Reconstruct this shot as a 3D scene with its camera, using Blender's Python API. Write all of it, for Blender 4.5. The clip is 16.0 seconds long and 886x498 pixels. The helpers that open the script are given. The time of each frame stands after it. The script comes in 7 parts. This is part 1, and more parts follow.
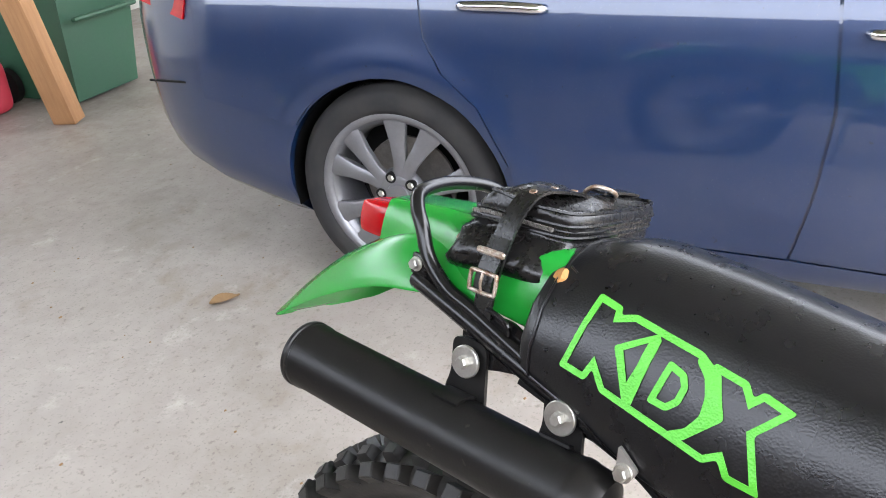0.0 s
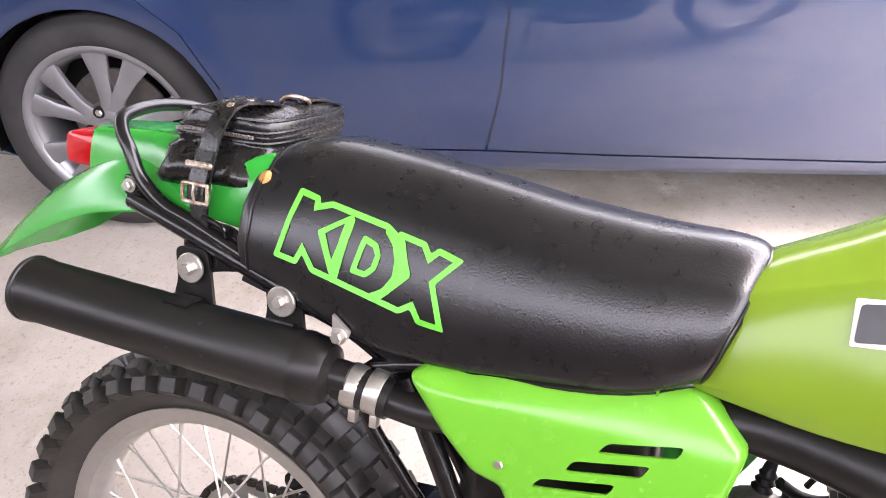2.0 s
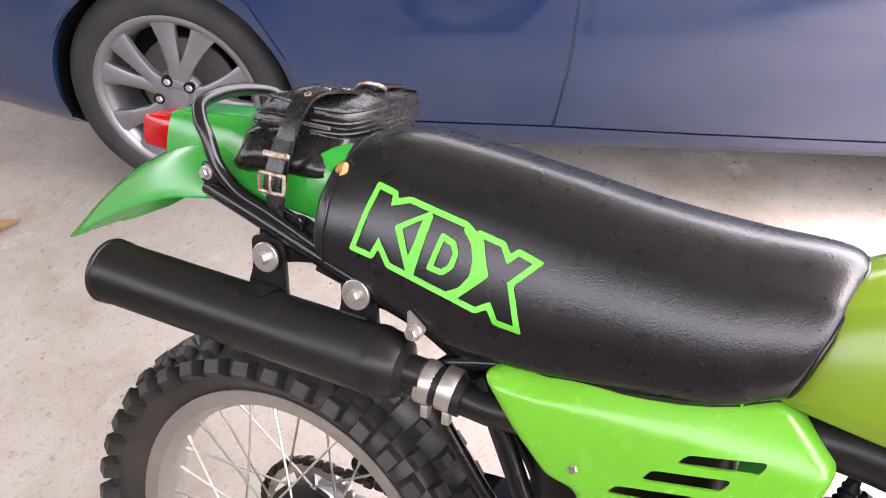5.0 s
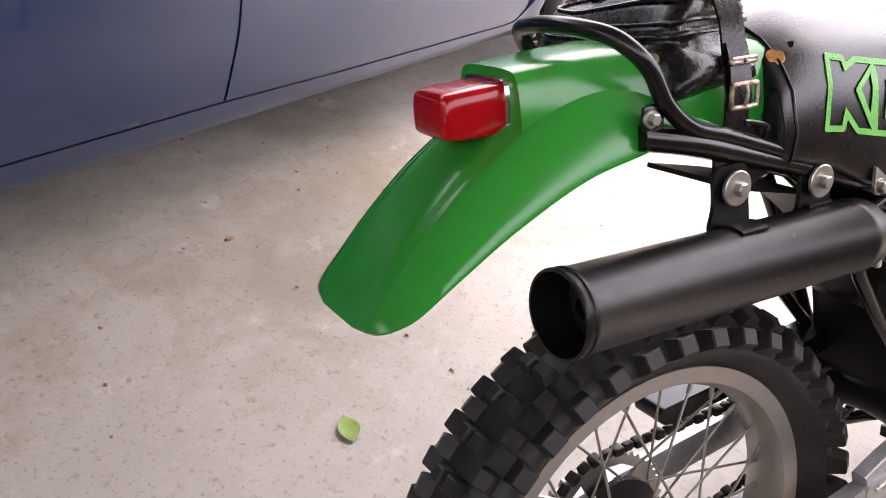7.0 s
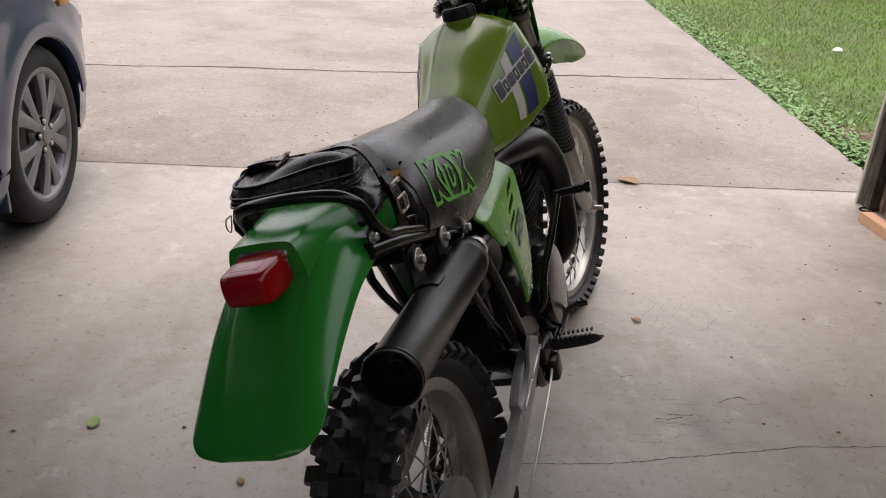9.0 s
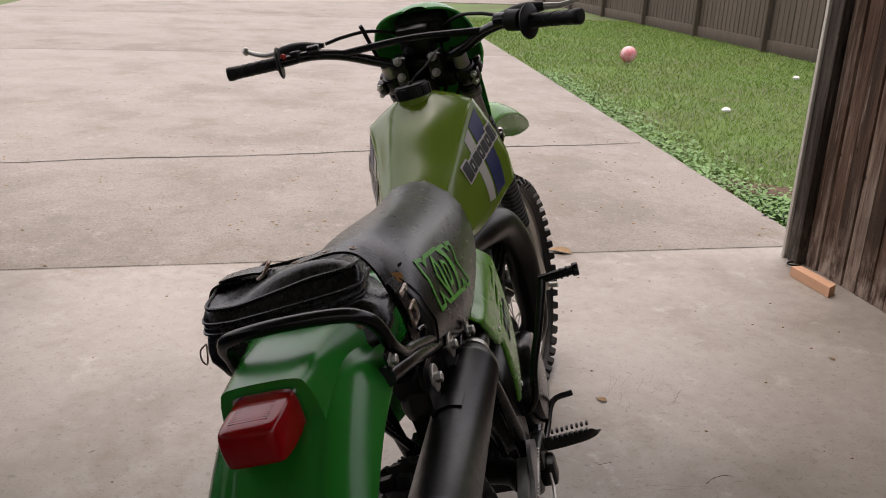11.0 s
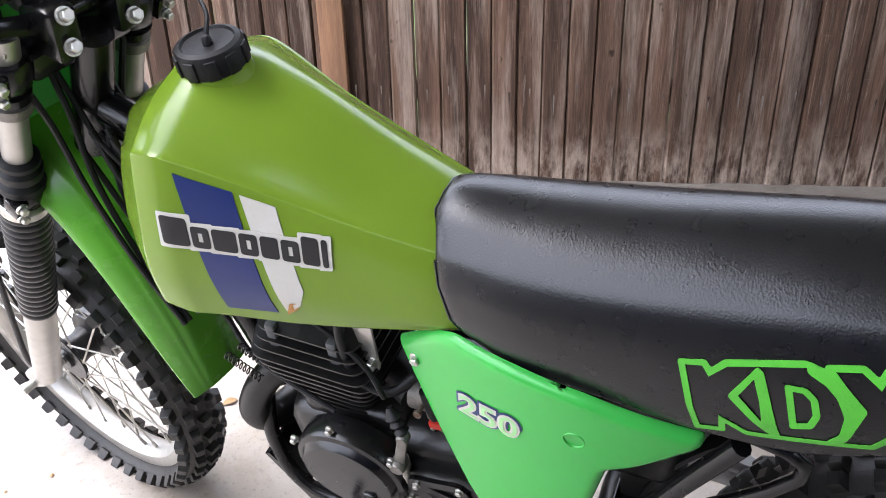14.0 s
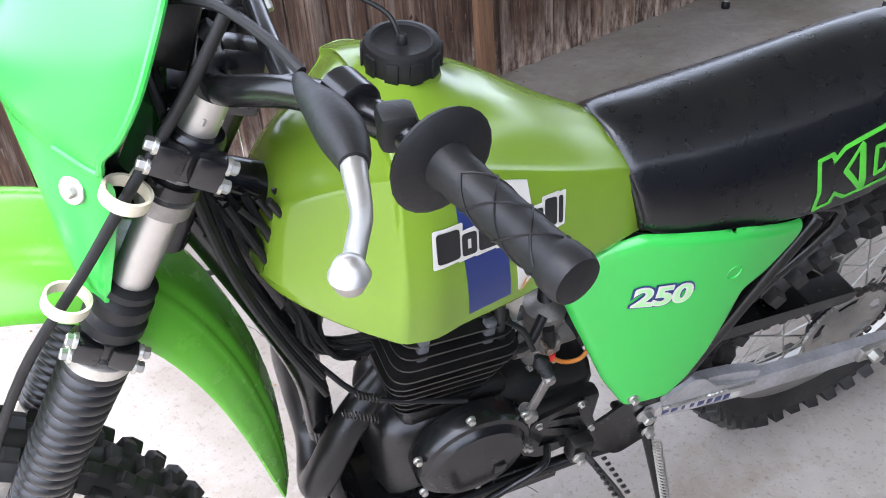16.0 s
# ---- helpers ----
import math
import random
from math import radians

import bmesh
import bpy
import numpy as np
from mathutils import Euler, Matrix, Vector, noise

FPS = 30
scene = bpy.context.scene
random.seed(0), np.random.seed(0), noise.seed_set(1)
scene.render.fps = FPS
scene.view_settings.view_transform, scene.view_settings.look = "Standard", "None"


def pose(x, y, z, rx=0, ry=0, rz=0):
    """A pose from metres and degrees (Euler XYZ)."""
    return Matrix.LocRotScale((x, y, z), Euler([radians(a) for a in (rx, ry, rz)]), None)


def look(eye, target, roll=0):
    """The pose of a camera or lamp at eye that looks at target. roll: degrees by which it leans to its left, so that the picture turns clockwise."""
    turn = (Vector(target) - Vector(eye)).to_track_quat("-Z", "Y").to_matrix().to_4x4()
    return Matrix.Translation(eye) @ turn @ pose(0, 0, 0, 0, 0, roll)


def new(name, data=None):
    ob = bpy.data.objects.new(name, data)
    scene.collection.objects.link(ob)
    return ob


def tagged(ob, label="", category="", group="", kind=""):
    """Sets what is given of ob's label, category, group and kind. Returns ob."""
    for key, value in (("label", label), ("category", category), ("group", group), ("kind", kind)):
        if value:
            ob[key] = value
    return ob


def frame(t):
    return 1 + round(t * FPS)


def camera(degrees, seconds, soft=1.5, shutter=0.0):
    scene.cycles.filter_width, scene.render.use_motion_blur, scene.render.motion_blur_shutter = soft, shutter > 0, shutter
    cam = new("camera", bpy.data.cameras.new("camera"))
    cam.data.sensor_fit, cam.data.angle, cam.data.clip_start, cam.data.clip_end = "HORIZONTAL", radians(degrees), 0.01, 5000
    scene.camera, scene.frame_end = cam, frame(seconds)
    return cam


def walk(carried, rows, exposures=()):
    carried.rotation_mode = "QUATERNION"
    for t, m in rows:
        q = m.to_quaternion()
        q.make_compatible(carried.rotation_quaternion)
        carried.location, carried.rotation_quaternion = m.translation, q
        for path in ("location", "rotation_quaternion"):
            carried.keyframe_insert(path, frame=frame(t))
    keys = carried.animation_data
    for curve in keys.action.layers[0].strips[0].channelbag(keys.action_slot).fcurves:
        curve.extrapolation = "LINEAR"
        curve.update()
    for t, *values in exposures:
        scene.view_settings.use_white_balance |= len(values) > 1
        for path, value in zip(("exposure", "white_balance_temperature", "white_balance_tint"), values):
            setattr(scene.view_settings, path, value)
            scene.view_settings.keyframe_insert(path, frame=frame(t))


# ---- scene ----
cam = camera(55.5, 16.0, soft=1.0)
PATH = [
    (0, (0.562, 0.476, 1.346), (-0.752, -0.715, 0.421), -4.0),
    (0.5, (0.566, 0.497, 1.349), (-0.817, -0.573, 0.379), -3.1),
    (1, (0.575, 0.516, 1.344), (-0.899, -0.379, 0.33), -1.7),
    (1.5, (0.604, 0.552, 1.358), (-0.934, -0.184, 0.313), -1.3),
    (2, (0.64, 0.574, 1.379), (-0.898, -0.061, 0.269), -1.7),
    (2.5, (0.678, 0.6, 1.415), (-0.854, 0.032, 0.261), -2.0),
    (3, (0.683, 0.588, 1.426), (-0.845, 0.019, 0.268), -2.1),
    (3.5, (0.675, 0.576, 1.427), (-0.844, -0.017, 0.269), -2.3),
    (4, (0.669, 0.566, 1.429), (-0.835, -0.08, 0.28), -2.8),
    (4.5, (0.659, 0.558, 1.423), (-0.832, -0.123, 0.278), -3.2),
    (5, (0.618, 0.535, 1.403), (-0.822, -0.195, 0.223), -2.8),
    (5.2, (0.594, 0.495, 1.388), (-0.815, -0.262, 0.186), -2.4),
    (7.3, (0.385, -0.729, 1.203), (-0.764, 0.44, 0.057), 5.3),
    (7.5, (0.337, -0.705, 1.232), (-0.656, 0.593, 0.079), 3.6),
    (8, (0.31, -0.822, 1.307), (-0.28, 0.823, 0.334), 4.0),
    (8.2, (0.287, -0.928, 1.31), (-0.249, 0.768, 0.395), 4.3),
    (8.5, (0.29, -1.055, 1.336), (-0.234, 0.64, 0.412), 3.6),
    (9, (0.293, -1.142, 1.367), (-0.127, 0.624, 0.528), 3.7),
    (9.2, (0.299, -1.168, 1.375), (-0.107, 0.621, 0.577), 3.8),
    (11.3, (-0.019, -0.909, 1.318), (-0.118, 0.974, 0.652), 1.7),
    (11.5, (-0.121, -0.85, 1.311), (-0.102, 1.034, 0.64), 2.0),
    (12, (-0.421, -0.721, 1.318), (0.032, 1.105, 0.639), 3.2),
    (12.2, (-0.485, -0.651, 1.31), (0.075, 1.13, 0.626), 3.2),
    (12.5, (-0.609, -0.515, 1.295), (0.174, 1.187, 0.595), 3.2),
    (13, (-0.725, -0.229, 1.296), (0.384, 1.253, 0.54), 2.6),
    (13.5, (-0.898, 0.063, 1.297), (0.547, 1.127, 0.415), 0.5),
    (14, (-0.92, 0.265, 1.265), (0.696, 0.998, 0.341), -1.5),
    (14.5, (-0.943, 0.475, 1.271), (0.781, 0.79, 0.306), -3.2),
    (15, (-1.004, 0.741, 1.269), (0.731, 0.628, 0.281), -5.0),
    (15.5, (-0.943, 0.913, 1.27), (0.768, 0.586, 0.286), -6.1),
    (16, (-0.96, 1.154, 1.275), (0.658, 0.512, 0.289), -5.3),
]
walk(cam, [(t, look(e, g, r)) for t, e, g, r in PATH],
     exposures=[(0, 4.05, 6400, 12), (1.5, 4.5, 6600, 21), (2.5, 4.25, 6850, 24), (5, 4.2, 6850, 23), (7.5, 2.9, 6900, 22), (8, 2.35, 6900, 20), (8.5, 1.6, 6850, 18), (9.2, 1.4, 6850, 17), (11.5, 1.05, 7050, 20), (12, 1.0, 7000, 21), (13, 1.9, 6850, 21), (13.5, 2.5, 6750, 18), (14, 3.2, 6100, 15), (15, 3.7, 5900, 18), (16, 3.35, 5850, 15)])

# ---- world and light ----
from mathutils.bvhtree import BVHTree
from mathutils.geometry import delaunay_2d_cdt

YARD = pose(0, 0, 0, 0, 0, 17.5)          # the carport, fence, drive and car share this heading
world = bpy.data.worlds.new("overcast")
scene.world = world
world.use_nodes = True
wn = world.node_tree
sky = wn.nodes.new("ShaderNodeTexSky")
sky.sky_type, sky.sun_disc = "NISHITA", False
sky.sun_elevation, sky.sun_rotation = radians(75), radians(340)
sky.air_density, sky.dust_density, sky.ozone_density = 1.0, 4.0, 1.0
wn.nodes["Background"].inputs[1].default_value = 0.15
cloud = wn.nodes.new("ShaderNodeHueSaturation")      # cloud cover greys the sky
cloud.inputs["Saturation"].default_value = 0.3
wn.links.new(sky.outputs[0], cloud.inputs["Color"])
wn.links.new(cloud.outputs[0], wn.nodes["Background"].inputs[0])
sun = new("sun", bpy.data.lights.new("sun", "SUN"))
sun.data.energy, sun.data.angle, sun.data.color = 0.3, radians(25), (1.0, 0.97, 0.93)
sun.matrix_world = look((-0.0885 * 20, 0.243 * 20, 0.966 * 20), (0, 0, 0))


# ---- materials ----
def mat(name, base, rough=0.5, metal=0.0, other=None, scale=8.0, amount=0.5, bump=0.0, bump_scale=60.0, coat=0.0,
        rough_var=0.1, grain=None, per_piece=0.0, stretch=(1, 1, 1), detail=6.0, spec=0.5):
    """A surface with two scales of variation in colour and gloss, and fine relief."""
    m = bpy.data.materials.new(name)
    m.use_nodes = True
    t = m.node_tree
    b = t.nodes["Principled BSDF"]
    b.inputs["Metallic"].default_value = metal
    b.inputs["Coat Weight"].default_value = coat
    b.inputs["Specular IOR Level"].default_value = spec
    b.inputs["Coat Roughness"].default_value = 0.08
    co = t.nodes.new("ShaderNodeTexCoord")
    mp = t.nodes.new("ShaderNodeMapping")
    mp.inputs["Scale"].default_value = stretch
    t.links.new(co.outputs["Object"], mp.inputs[0])
    n1 = t.nodes.new("ShaderNodeTexNoise")
    n1.inputs["Scale"].default_value, n1.inputs["Detail"].default_value = scale, detail
    n2 = t.nodes.new("ShaderNodeTexNoise")
    n2.inputs["Scale"].default_value, n2.inputs["Detail"].default_value = scale * 7.3, 4
    for n in (n1, n2):
        t.links.new(mp.outputs[0], n.inputs["Vector"])
    mix = t.nodes.new("ShaderNodeMath")
    mix.operation = "MULTIPLY_ADD"
    t.links.new(n2.outputs[0], mix.inputs[0])
    mix.inputs[1].default_value = 0.4
    t.links.new(n1.outputs[0], mix.inputs[2])
    ramp = t.nodes.new("ShaderNodeMapRange")
    ramp.inputs[1].default_value, ramp.inputs[2].default_value = 0.5, 0.9
    ramp.inputs[4].default_value = amount
    t.links.new(mix.outputs[0], ramp.inputs[0])
    fac = ramp.outputs[0]
    if per_piece:
        info = t.nodes.new("ShaderNodeObjectInfo")
        add = t.nodes.new("ShaderNodeMath")
        add.operation, add.use_clamp = "MULTIPLY_ADD", True
        add.inputs[1].default_value = per_piece
        t.links.new(info.outputs["Random"], add.inputs[0])
        t.links.new(fac, add.inputs[2])
        fac = add.outputs[0]
    cm = t.nodes.new("ShaderNodeMix")
    cm.data_type = "RGBA"
    other = other or tuple(c * 0.75 for c in base)
    cm.inputs["A"].default_value, cm.inputs["B"].default_value = (*base, 1), (*other, 1)
    t.links.new(fac, cm.inputs["Factor"])
    t.links.new(cm.outputs["Result"], b.inputs["Base Color"])
    rr = t.nodes.new("ShaderNodeMapRange")
    rr.inputs[3].default_value, rr.inputs[4].default_value = max(rough - rough_var, 0.02), min(rough + rough_var, 1)
    t.links.new(n2.outputs[0], rr.inputs[0])
    t.links.new(rr.outputs[0], b.inputs["Roughness"])
    if bump:
        h = t.nodes.new("ShaderNodeTexVoronoi" if grain == "leather" else "ShaderNodeTexNoise")
        h.inputs["Scale"].default_value = bump_scale
        t.links.new(mp.outputs[0], h.inputs["Vector"])
        bp = t.nodes.new("ShaderNodeBump")
        bp.inputs["Strength"].default_value, bp.inputs["Distance"].default_value = min(bump, 1.0), 0.002
        t.links.new(h.outputs[0], bp.inputs["Height"])
        t.links.new(bp.outputs[0], b.inputs["Normal"])
    return m


def layer(t, b, vec, kind, scale, lo, hi, k, colour, detail=4.0, rough=0.5):
    """Lays a colour over the base where a texture rises from lo to hi."""
    n = t.nodes.new("ShaderNodeTexVoronoi" if kind == "crack" else "ShaderNodeTexNoise")
    n.inputs["Scale"].default_value = scale
    if kind == "crack":
        n.feature = "DISTANCE_TO_EDGE"
    else:
        n.inputs["Detail"].default_value, n.inputs["Roughness"].default_value = detail, rough
    t.links.new(vec, n.inputs["Vector"])
    r = t.nodes.new("ShaderNodeMapRange")
    r.inputs[1].default_value, r.inputs[2].default_value, r.inputs[4].default_value = lo, hi, k
    t.links.new(n.outputs["Distance" if kind == "crack" else 0], r.inputs[0])
    cm = t.nodes.new("ShaderNodeMix")
    cm.data_type = "RGBA"
    t.links.new(r.outputs[0], cm.inputs["Factor"])
    t.links.new(b.inputs["Base Color"].links[0].from_socket, cm.inputs["A"])
    cm.inputs["B"].default_value = (*colour, 1)
    t.links.new(cm.outputs["Result"], b.inputs["Base Color"])


def shifted(t, source, amount, scale):
    """Coordinates bent by noise."""
    n = t.nodes.new("ShaderNodeTexNoise")
    n.inputs["Scale"].default_value, n.inputs["Detail"].default_value = scale, 5
    t.links.new(source, n.inputs["Vector"])
    v = t.nodes.new("ShaderNodeVectorMath")
    v.operation = "MULTIPLY_ADD"
    v.inputs[1].default_value = (amount,) * 3
    t.links.new(n.outputs["Color"], v.inputs[0])
    t.links.new(source, v.inputs[2])
    return v.outputs[0]


M_TANK = mat("lime_tank_paint", (0.137, 0.226, 0.016), 0.20, other=(0.126, 0.204, 0.018), scale=3, coat=0.12, rough_var=0.02, spec=0.30)
M_GREEN = mat("green_plastic", (0.038, 0.365, 0.052), 0.24, other=(0.042, 0.325, 0.048), scale=5, rough_var=0.02)
M_FENDER = mat("green_fender_plastic", (0.010, 0.235, 0.026), 0.2, other=(0.014, 0.20, 0.02), scale=5, rough_var=0.03, bump=0.05, bump_scale=250)
M_LIME = mat("lime_plastic", (0.088, 0.312, 0.020), 0.26, other=(0.092, 0.300, 0.020), scale=5, rough_var=0.06)
M_SEAT = mat("black_vinyl", (0.0042, 0.0042, 0.0050), 0.28, other=(0.008, 0.0078, 0.008), scale=6, bump=0.08, bump_scale=420, grain="leather", spec=0.46, rough_var=0.03)
M_LEATHER = mat("worn_black_leather", (0.0040, 0.0040, 0.0041), 0.28, other=(0.010, 0.0092, 0.0085), scale=18, bump=0.16, bump_scale=200, rough_var=0.10, spec=0.42)
M_BLACK = mat("black_paint", (0.004, 0.004, 0.0045), 0.24, other=(0.008, 0.0076, 0.007), scale=10, rough_var=0.1, spec=0.4)
M_SATIN = mat("satin_black_exhaust_paint", (0.006, 0.0058, 0.0056), 0.36, other=(0.010, 0.0092, 0.0085), scale=9, rough_var=0.1, bump=0.08, bump_scale=200, spec=0.28)
M_ENGINE = mat("black_engine_paint", (0.004, 0.004, 0.004), 0.36, other=(0.016, 0.014, 0.012), scale=20, rough_var=0.15, bump=0.2, bump_scale=150, spec=0.42)
M_RUBBER = mat("black_rubber", (0.007, 0.007, 0.0072), 0.48, other=(0.014, 0.0135, 0.013), scale=15, bump=0.12, bump_scale=250, spec=0.22)
M_BOOT = mat("ribbed_boot_rubber", (0.006, 0.006, 0.0066), 0.36, other=(0.012, 0.0118, 0.0118), scale=15, bump=0.1, bump_scale=250, spec=0.45)
M_TYRE = mat("tyre_rubber", (0.013, 0.0125, 0.012), 0.45, other=(0.045, 0.041, 0.036), scale=11, amount=0.7, bump=0.2, bump_scale=150, spec=0.3)
M_ALU = mat("brushed_aluminium", (0.45, 0.435, 0.405), 0.42, 0.9, other=(0.33, 0.315, 0.29), scale=9, rough_var=0.12, bump=0.1, bump_scale=200)
M_SWING = mat("silver_painted_alloy", (0.50, 0.50, 0.51), 0.42, 0.7, other=(0.30, 0.29, 0.275), scale=14, amount=0.8, rough_var=0.15, bump=0.12, bump_scale=120)
M_STEEL = mat("zinc_steel", (0.5, 0.49, 0.45), 0.38, 0.9, other=(0.33, 0.31, 0.27), scale=40, rough_var=0.15)
M_RUST = mat("rusty_buckle_steel", (0.5, 0.46, 0.4), 0.45, 0.8, other=(0.16, 0.07, 0.03), scale=90, amount=1.0, bump=0.3, bump_scale=200)
M_LENS = mat("red_lens", (0.36, 0.003, 0.006), 0.13, other=(0.26, 0.002, 0.004), scale=20, rough_var=0.04, spec=0.4)
M_CHROME = mat("chrome_trim", (0.75, 0.75, 0.76), 0.12, 1.0, scale=30, rough_var=0.06)
M_WHITE = mat("white_decal", (0.52, 0.50, 0.45), 0.4, other=(0.44, 0.41, 0.34), scale=30, amount=0.4)
M_BLUE = mat("blue_decal", (0.006, 0.018, 0.105), 0.35, other=(0.009, 0.022, 0.095), scale=20)
M_INK = mat("black_decal", (0.012, 0.012, 0.012), 0.35, scale=20)
M_PALE = mat("pale_green_print", (0.30, 0.56, 0.24), 0.4, other=(0.26, 0.50, 0.20), scale=60)
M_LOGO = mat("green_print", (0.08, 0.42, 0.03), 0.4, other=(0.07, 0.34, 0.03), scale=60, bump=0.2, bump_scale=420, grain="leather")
seat_nodes = M_SEAT.node_tree          # dusty scuffs in the vinyl
layer(seat_nodes, seat_nodes.nodes["Principled BSDF"], seat_nodes.nodes["Mapping"].outputs[0], "noise", 9.0, 0.58, 0.74, 0.5, (0.013, 0.0125, 0.011), 9, 0.7)
layer(seat_nodes, seat_nodes.nodes["Principled BSDF"], seat_nodes.nodes["Mapping"].outputs[0], "noise", 150.0, 0.68, 0.75, 0.4, (0.02, 0.0195, 0.018), 2, 0.6)
can_nodes = M_SATIN.node_tree           # chips and scratches in the exhaust paint
layer(can_nodes, can_nodes.nodes["Principled BSDF"], can_nodes.nodes["Mapping"].outputs[0], "noise", 70.0, 0.70, 0.74, 0.7, (0.04, 0.035, 0.03), 3, 0.6)
M_FOAM = mat("seat_foam", (0.50, 0.25, 0.08), 0.9, other=(0.32, 0.14, 0.04), scale=60, bump=1.0, bump_scale=150)
M_DAMPER = mat("grey_rubber", (0.06, 0.062, 0.065), 0.6, other=(0.045, 0.045, 0.045), scale=30)
M_CAP = mat("grey_plated_steel", (0.42, 0.40, 0.37), 0.42, 0.8, other=(0.25, 0.235, 0.215), scale=40)
M_CRACK = mat("dark_joint_soil", (0.025, 0.022, 0.018), 0.95, other=(0.05, 0.045, 0.03), scale=20)
M_LINING = mat("torn_cloth_lining", (0.45, 0.37, 0.27), 0.9, other=(0.2, 0.14, 0.09), scale=60, amount=1.0)
M_CARB = mat("cast_alloy", (0.23, 0.215, 0.195), 0.5, 0.7, other=(0.10, 0.09, 0.08), scale=40, rough_var=0.15, bump=0.3, bump_scale=150)
M_CHAIN = mat("oily_chain_steel", (0.055, 0.048, 0.042), 0.42, 0.7, other=(0.02, 0.017, 0.014), scale=60, amount=0.9, rough_var=0.15)
M_RED = mat("red_plastic", (0.55, 0.02, 0.01), 0.4, scale=30)
M_ORANGE = mat("amber_hose", (0.45, 0.16, 0.02), 0.3, scale=30)
M_RING = mat("cream_plastic", (0.55, 0.5, 0.36), 0.4, scale=30)
M_PAINT = mat("blue_metallic_paint", (0.0036, 0.0195, 0.072), 0.3, 0.2, other=(0.008, 0.0235, 0.062), scale=2.2, coat=1.0, rough_var=0.04)
paint = M_PAINT.node_tree.nodes["Principled BSDF"]
paint.inputs["Coat IOR"].default_value, paint.inputs["Coat Roughness"].default_value = 1.52, 0.05
layer(M_PAINT.node_tree, paint, M_PAINT.node_tree.nodes["Texture Coordinate"].outputs["Object"], "noise", 38.0, 0.70, 0.74, 0.6, (0.004, 0.006, 0.014), 3, 0.6)
layer(M_PAINT.node_tree, paint, M_PAINT.node_tree.nodes["Texture Coordinate"].outputs["Object"], "noise", 5.0, 0.42, 0.72, 0.09, (0.075, 0.078, 0.088), 8, 0.7)      # road dust
layer(M_PAINT.node_tree, paint, M_PAINT.node_tree.nodes["Texture Coordinate"].outputs["Object"], "noise", 160.0, 0.64, 0.74, 0.12, (0.12, 0.12, 0.125), 3, 0.6)
M_GLASS = mat("tinted_glass", (0.01, 0.012, 0.014), 0.05, coat=1.0, scale=3, rough_var=0.02)
M_TRIM = mat("black_trim", (0.005, 0.005, 0.005), 0.5, scale=20, spec=0.2)
M_WHEEL = mat("grey_alloy_wheel", (0.20, 0.20, 0.21), 0.40, 0.6, other=(0.15, 0.15, 0.155), scale=15, rough_var=0.08)
M_CARTYRE = mat("car_tyre_rubber", (0.020, 0.020, 0.021), 0.75, other=(0.042, 0.039, 0.036), scale=10, bump=0.2, bump_scale=250, spec=0.2)
M_BIN = mat("dark_green_bin_plastic", (0.02, 0.075, 0.04), 0.5, other=(0.03, 0.07, 0.045), scale=8)
M_LUMBER = mat("pine_lumber", (0.42, 0.22, 0.10), 0.7, other=(0.25, 0.12, 0.05), scale=5, stretch=(9, 9, 0.7), bump=0.3, bump_scale=60)
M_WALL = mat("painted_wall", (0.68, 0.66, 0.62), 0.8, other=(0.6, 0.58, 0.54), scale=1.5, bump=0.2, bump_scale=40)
# the unseen ceiling: kept dark to weaken bounce and sheen on the blacks
M_CEIL = mat("dark_shading_ceiling", (0.25, 0.23, 0.21), 0.8, other=(0.18, 0.165, 0.15), scale=1.5, bump=0.2, bump_scale=40)


def concrete(name, base, other, stain, pale, worn):
    """Concrete: cloudy tone, tan and grey stains, pale scuffs, pits and specks; worn adds aggregate and pitting."""
    m = mat(name, base, 0.54 + 0.28 * worn, other=other, scale=2.4, amount=0.8, bump=0.15 + 0.6 * worn, bump_scale=140 - 60 * worn, rough_var=0.12, detail=9)
    t = m.node_tree
    b = t.nodes["Principled BSDF"]
    co = t.nodes["Texture Coordinate"].outputs["Object"]
    bent = shifted(t, co, 0.25, 3.0)
    layer(t, b, bent, "noise", 0.9, 0.48, 0.62, 0.8, stain, 9, 0.65)
    layer(t, b, bent, "noise", 2.3, 0.54, 0.68, 0.6, tuple(c * k for c, k in zip(stain, (1.0, 0.9, 0.75))), 9, 0.7)
    layer(t, b, co, "noise", 5.0, 0.58, 0.70, 0.7, pale, 10, 0.72)
    layer(t, b, co, "noise", 42.0, 0.58, 0.74, 0.62, tuple(c * 0.55 for c in stain), 4, 0.6)
    layer(t, b, co, "noise", 115.0, 0.60 - 0.03 * worn, 0.72, 0.42 + 0.2 * worn, tuple(c * 0.45 for c in stain), 2, 0.5)
    layer(t, b, co, "noise", 17.0, 0.722, 0.75, 0.75, (0.05, 0.045, 0.04), 3, 0.6)
    if worn:
        layer(t, b, co, "noise", 60.0, 0.58, 0.70, 0.35, tuple(min(1, c * 1.15) for c in pale), 3, 0.6)
    return m


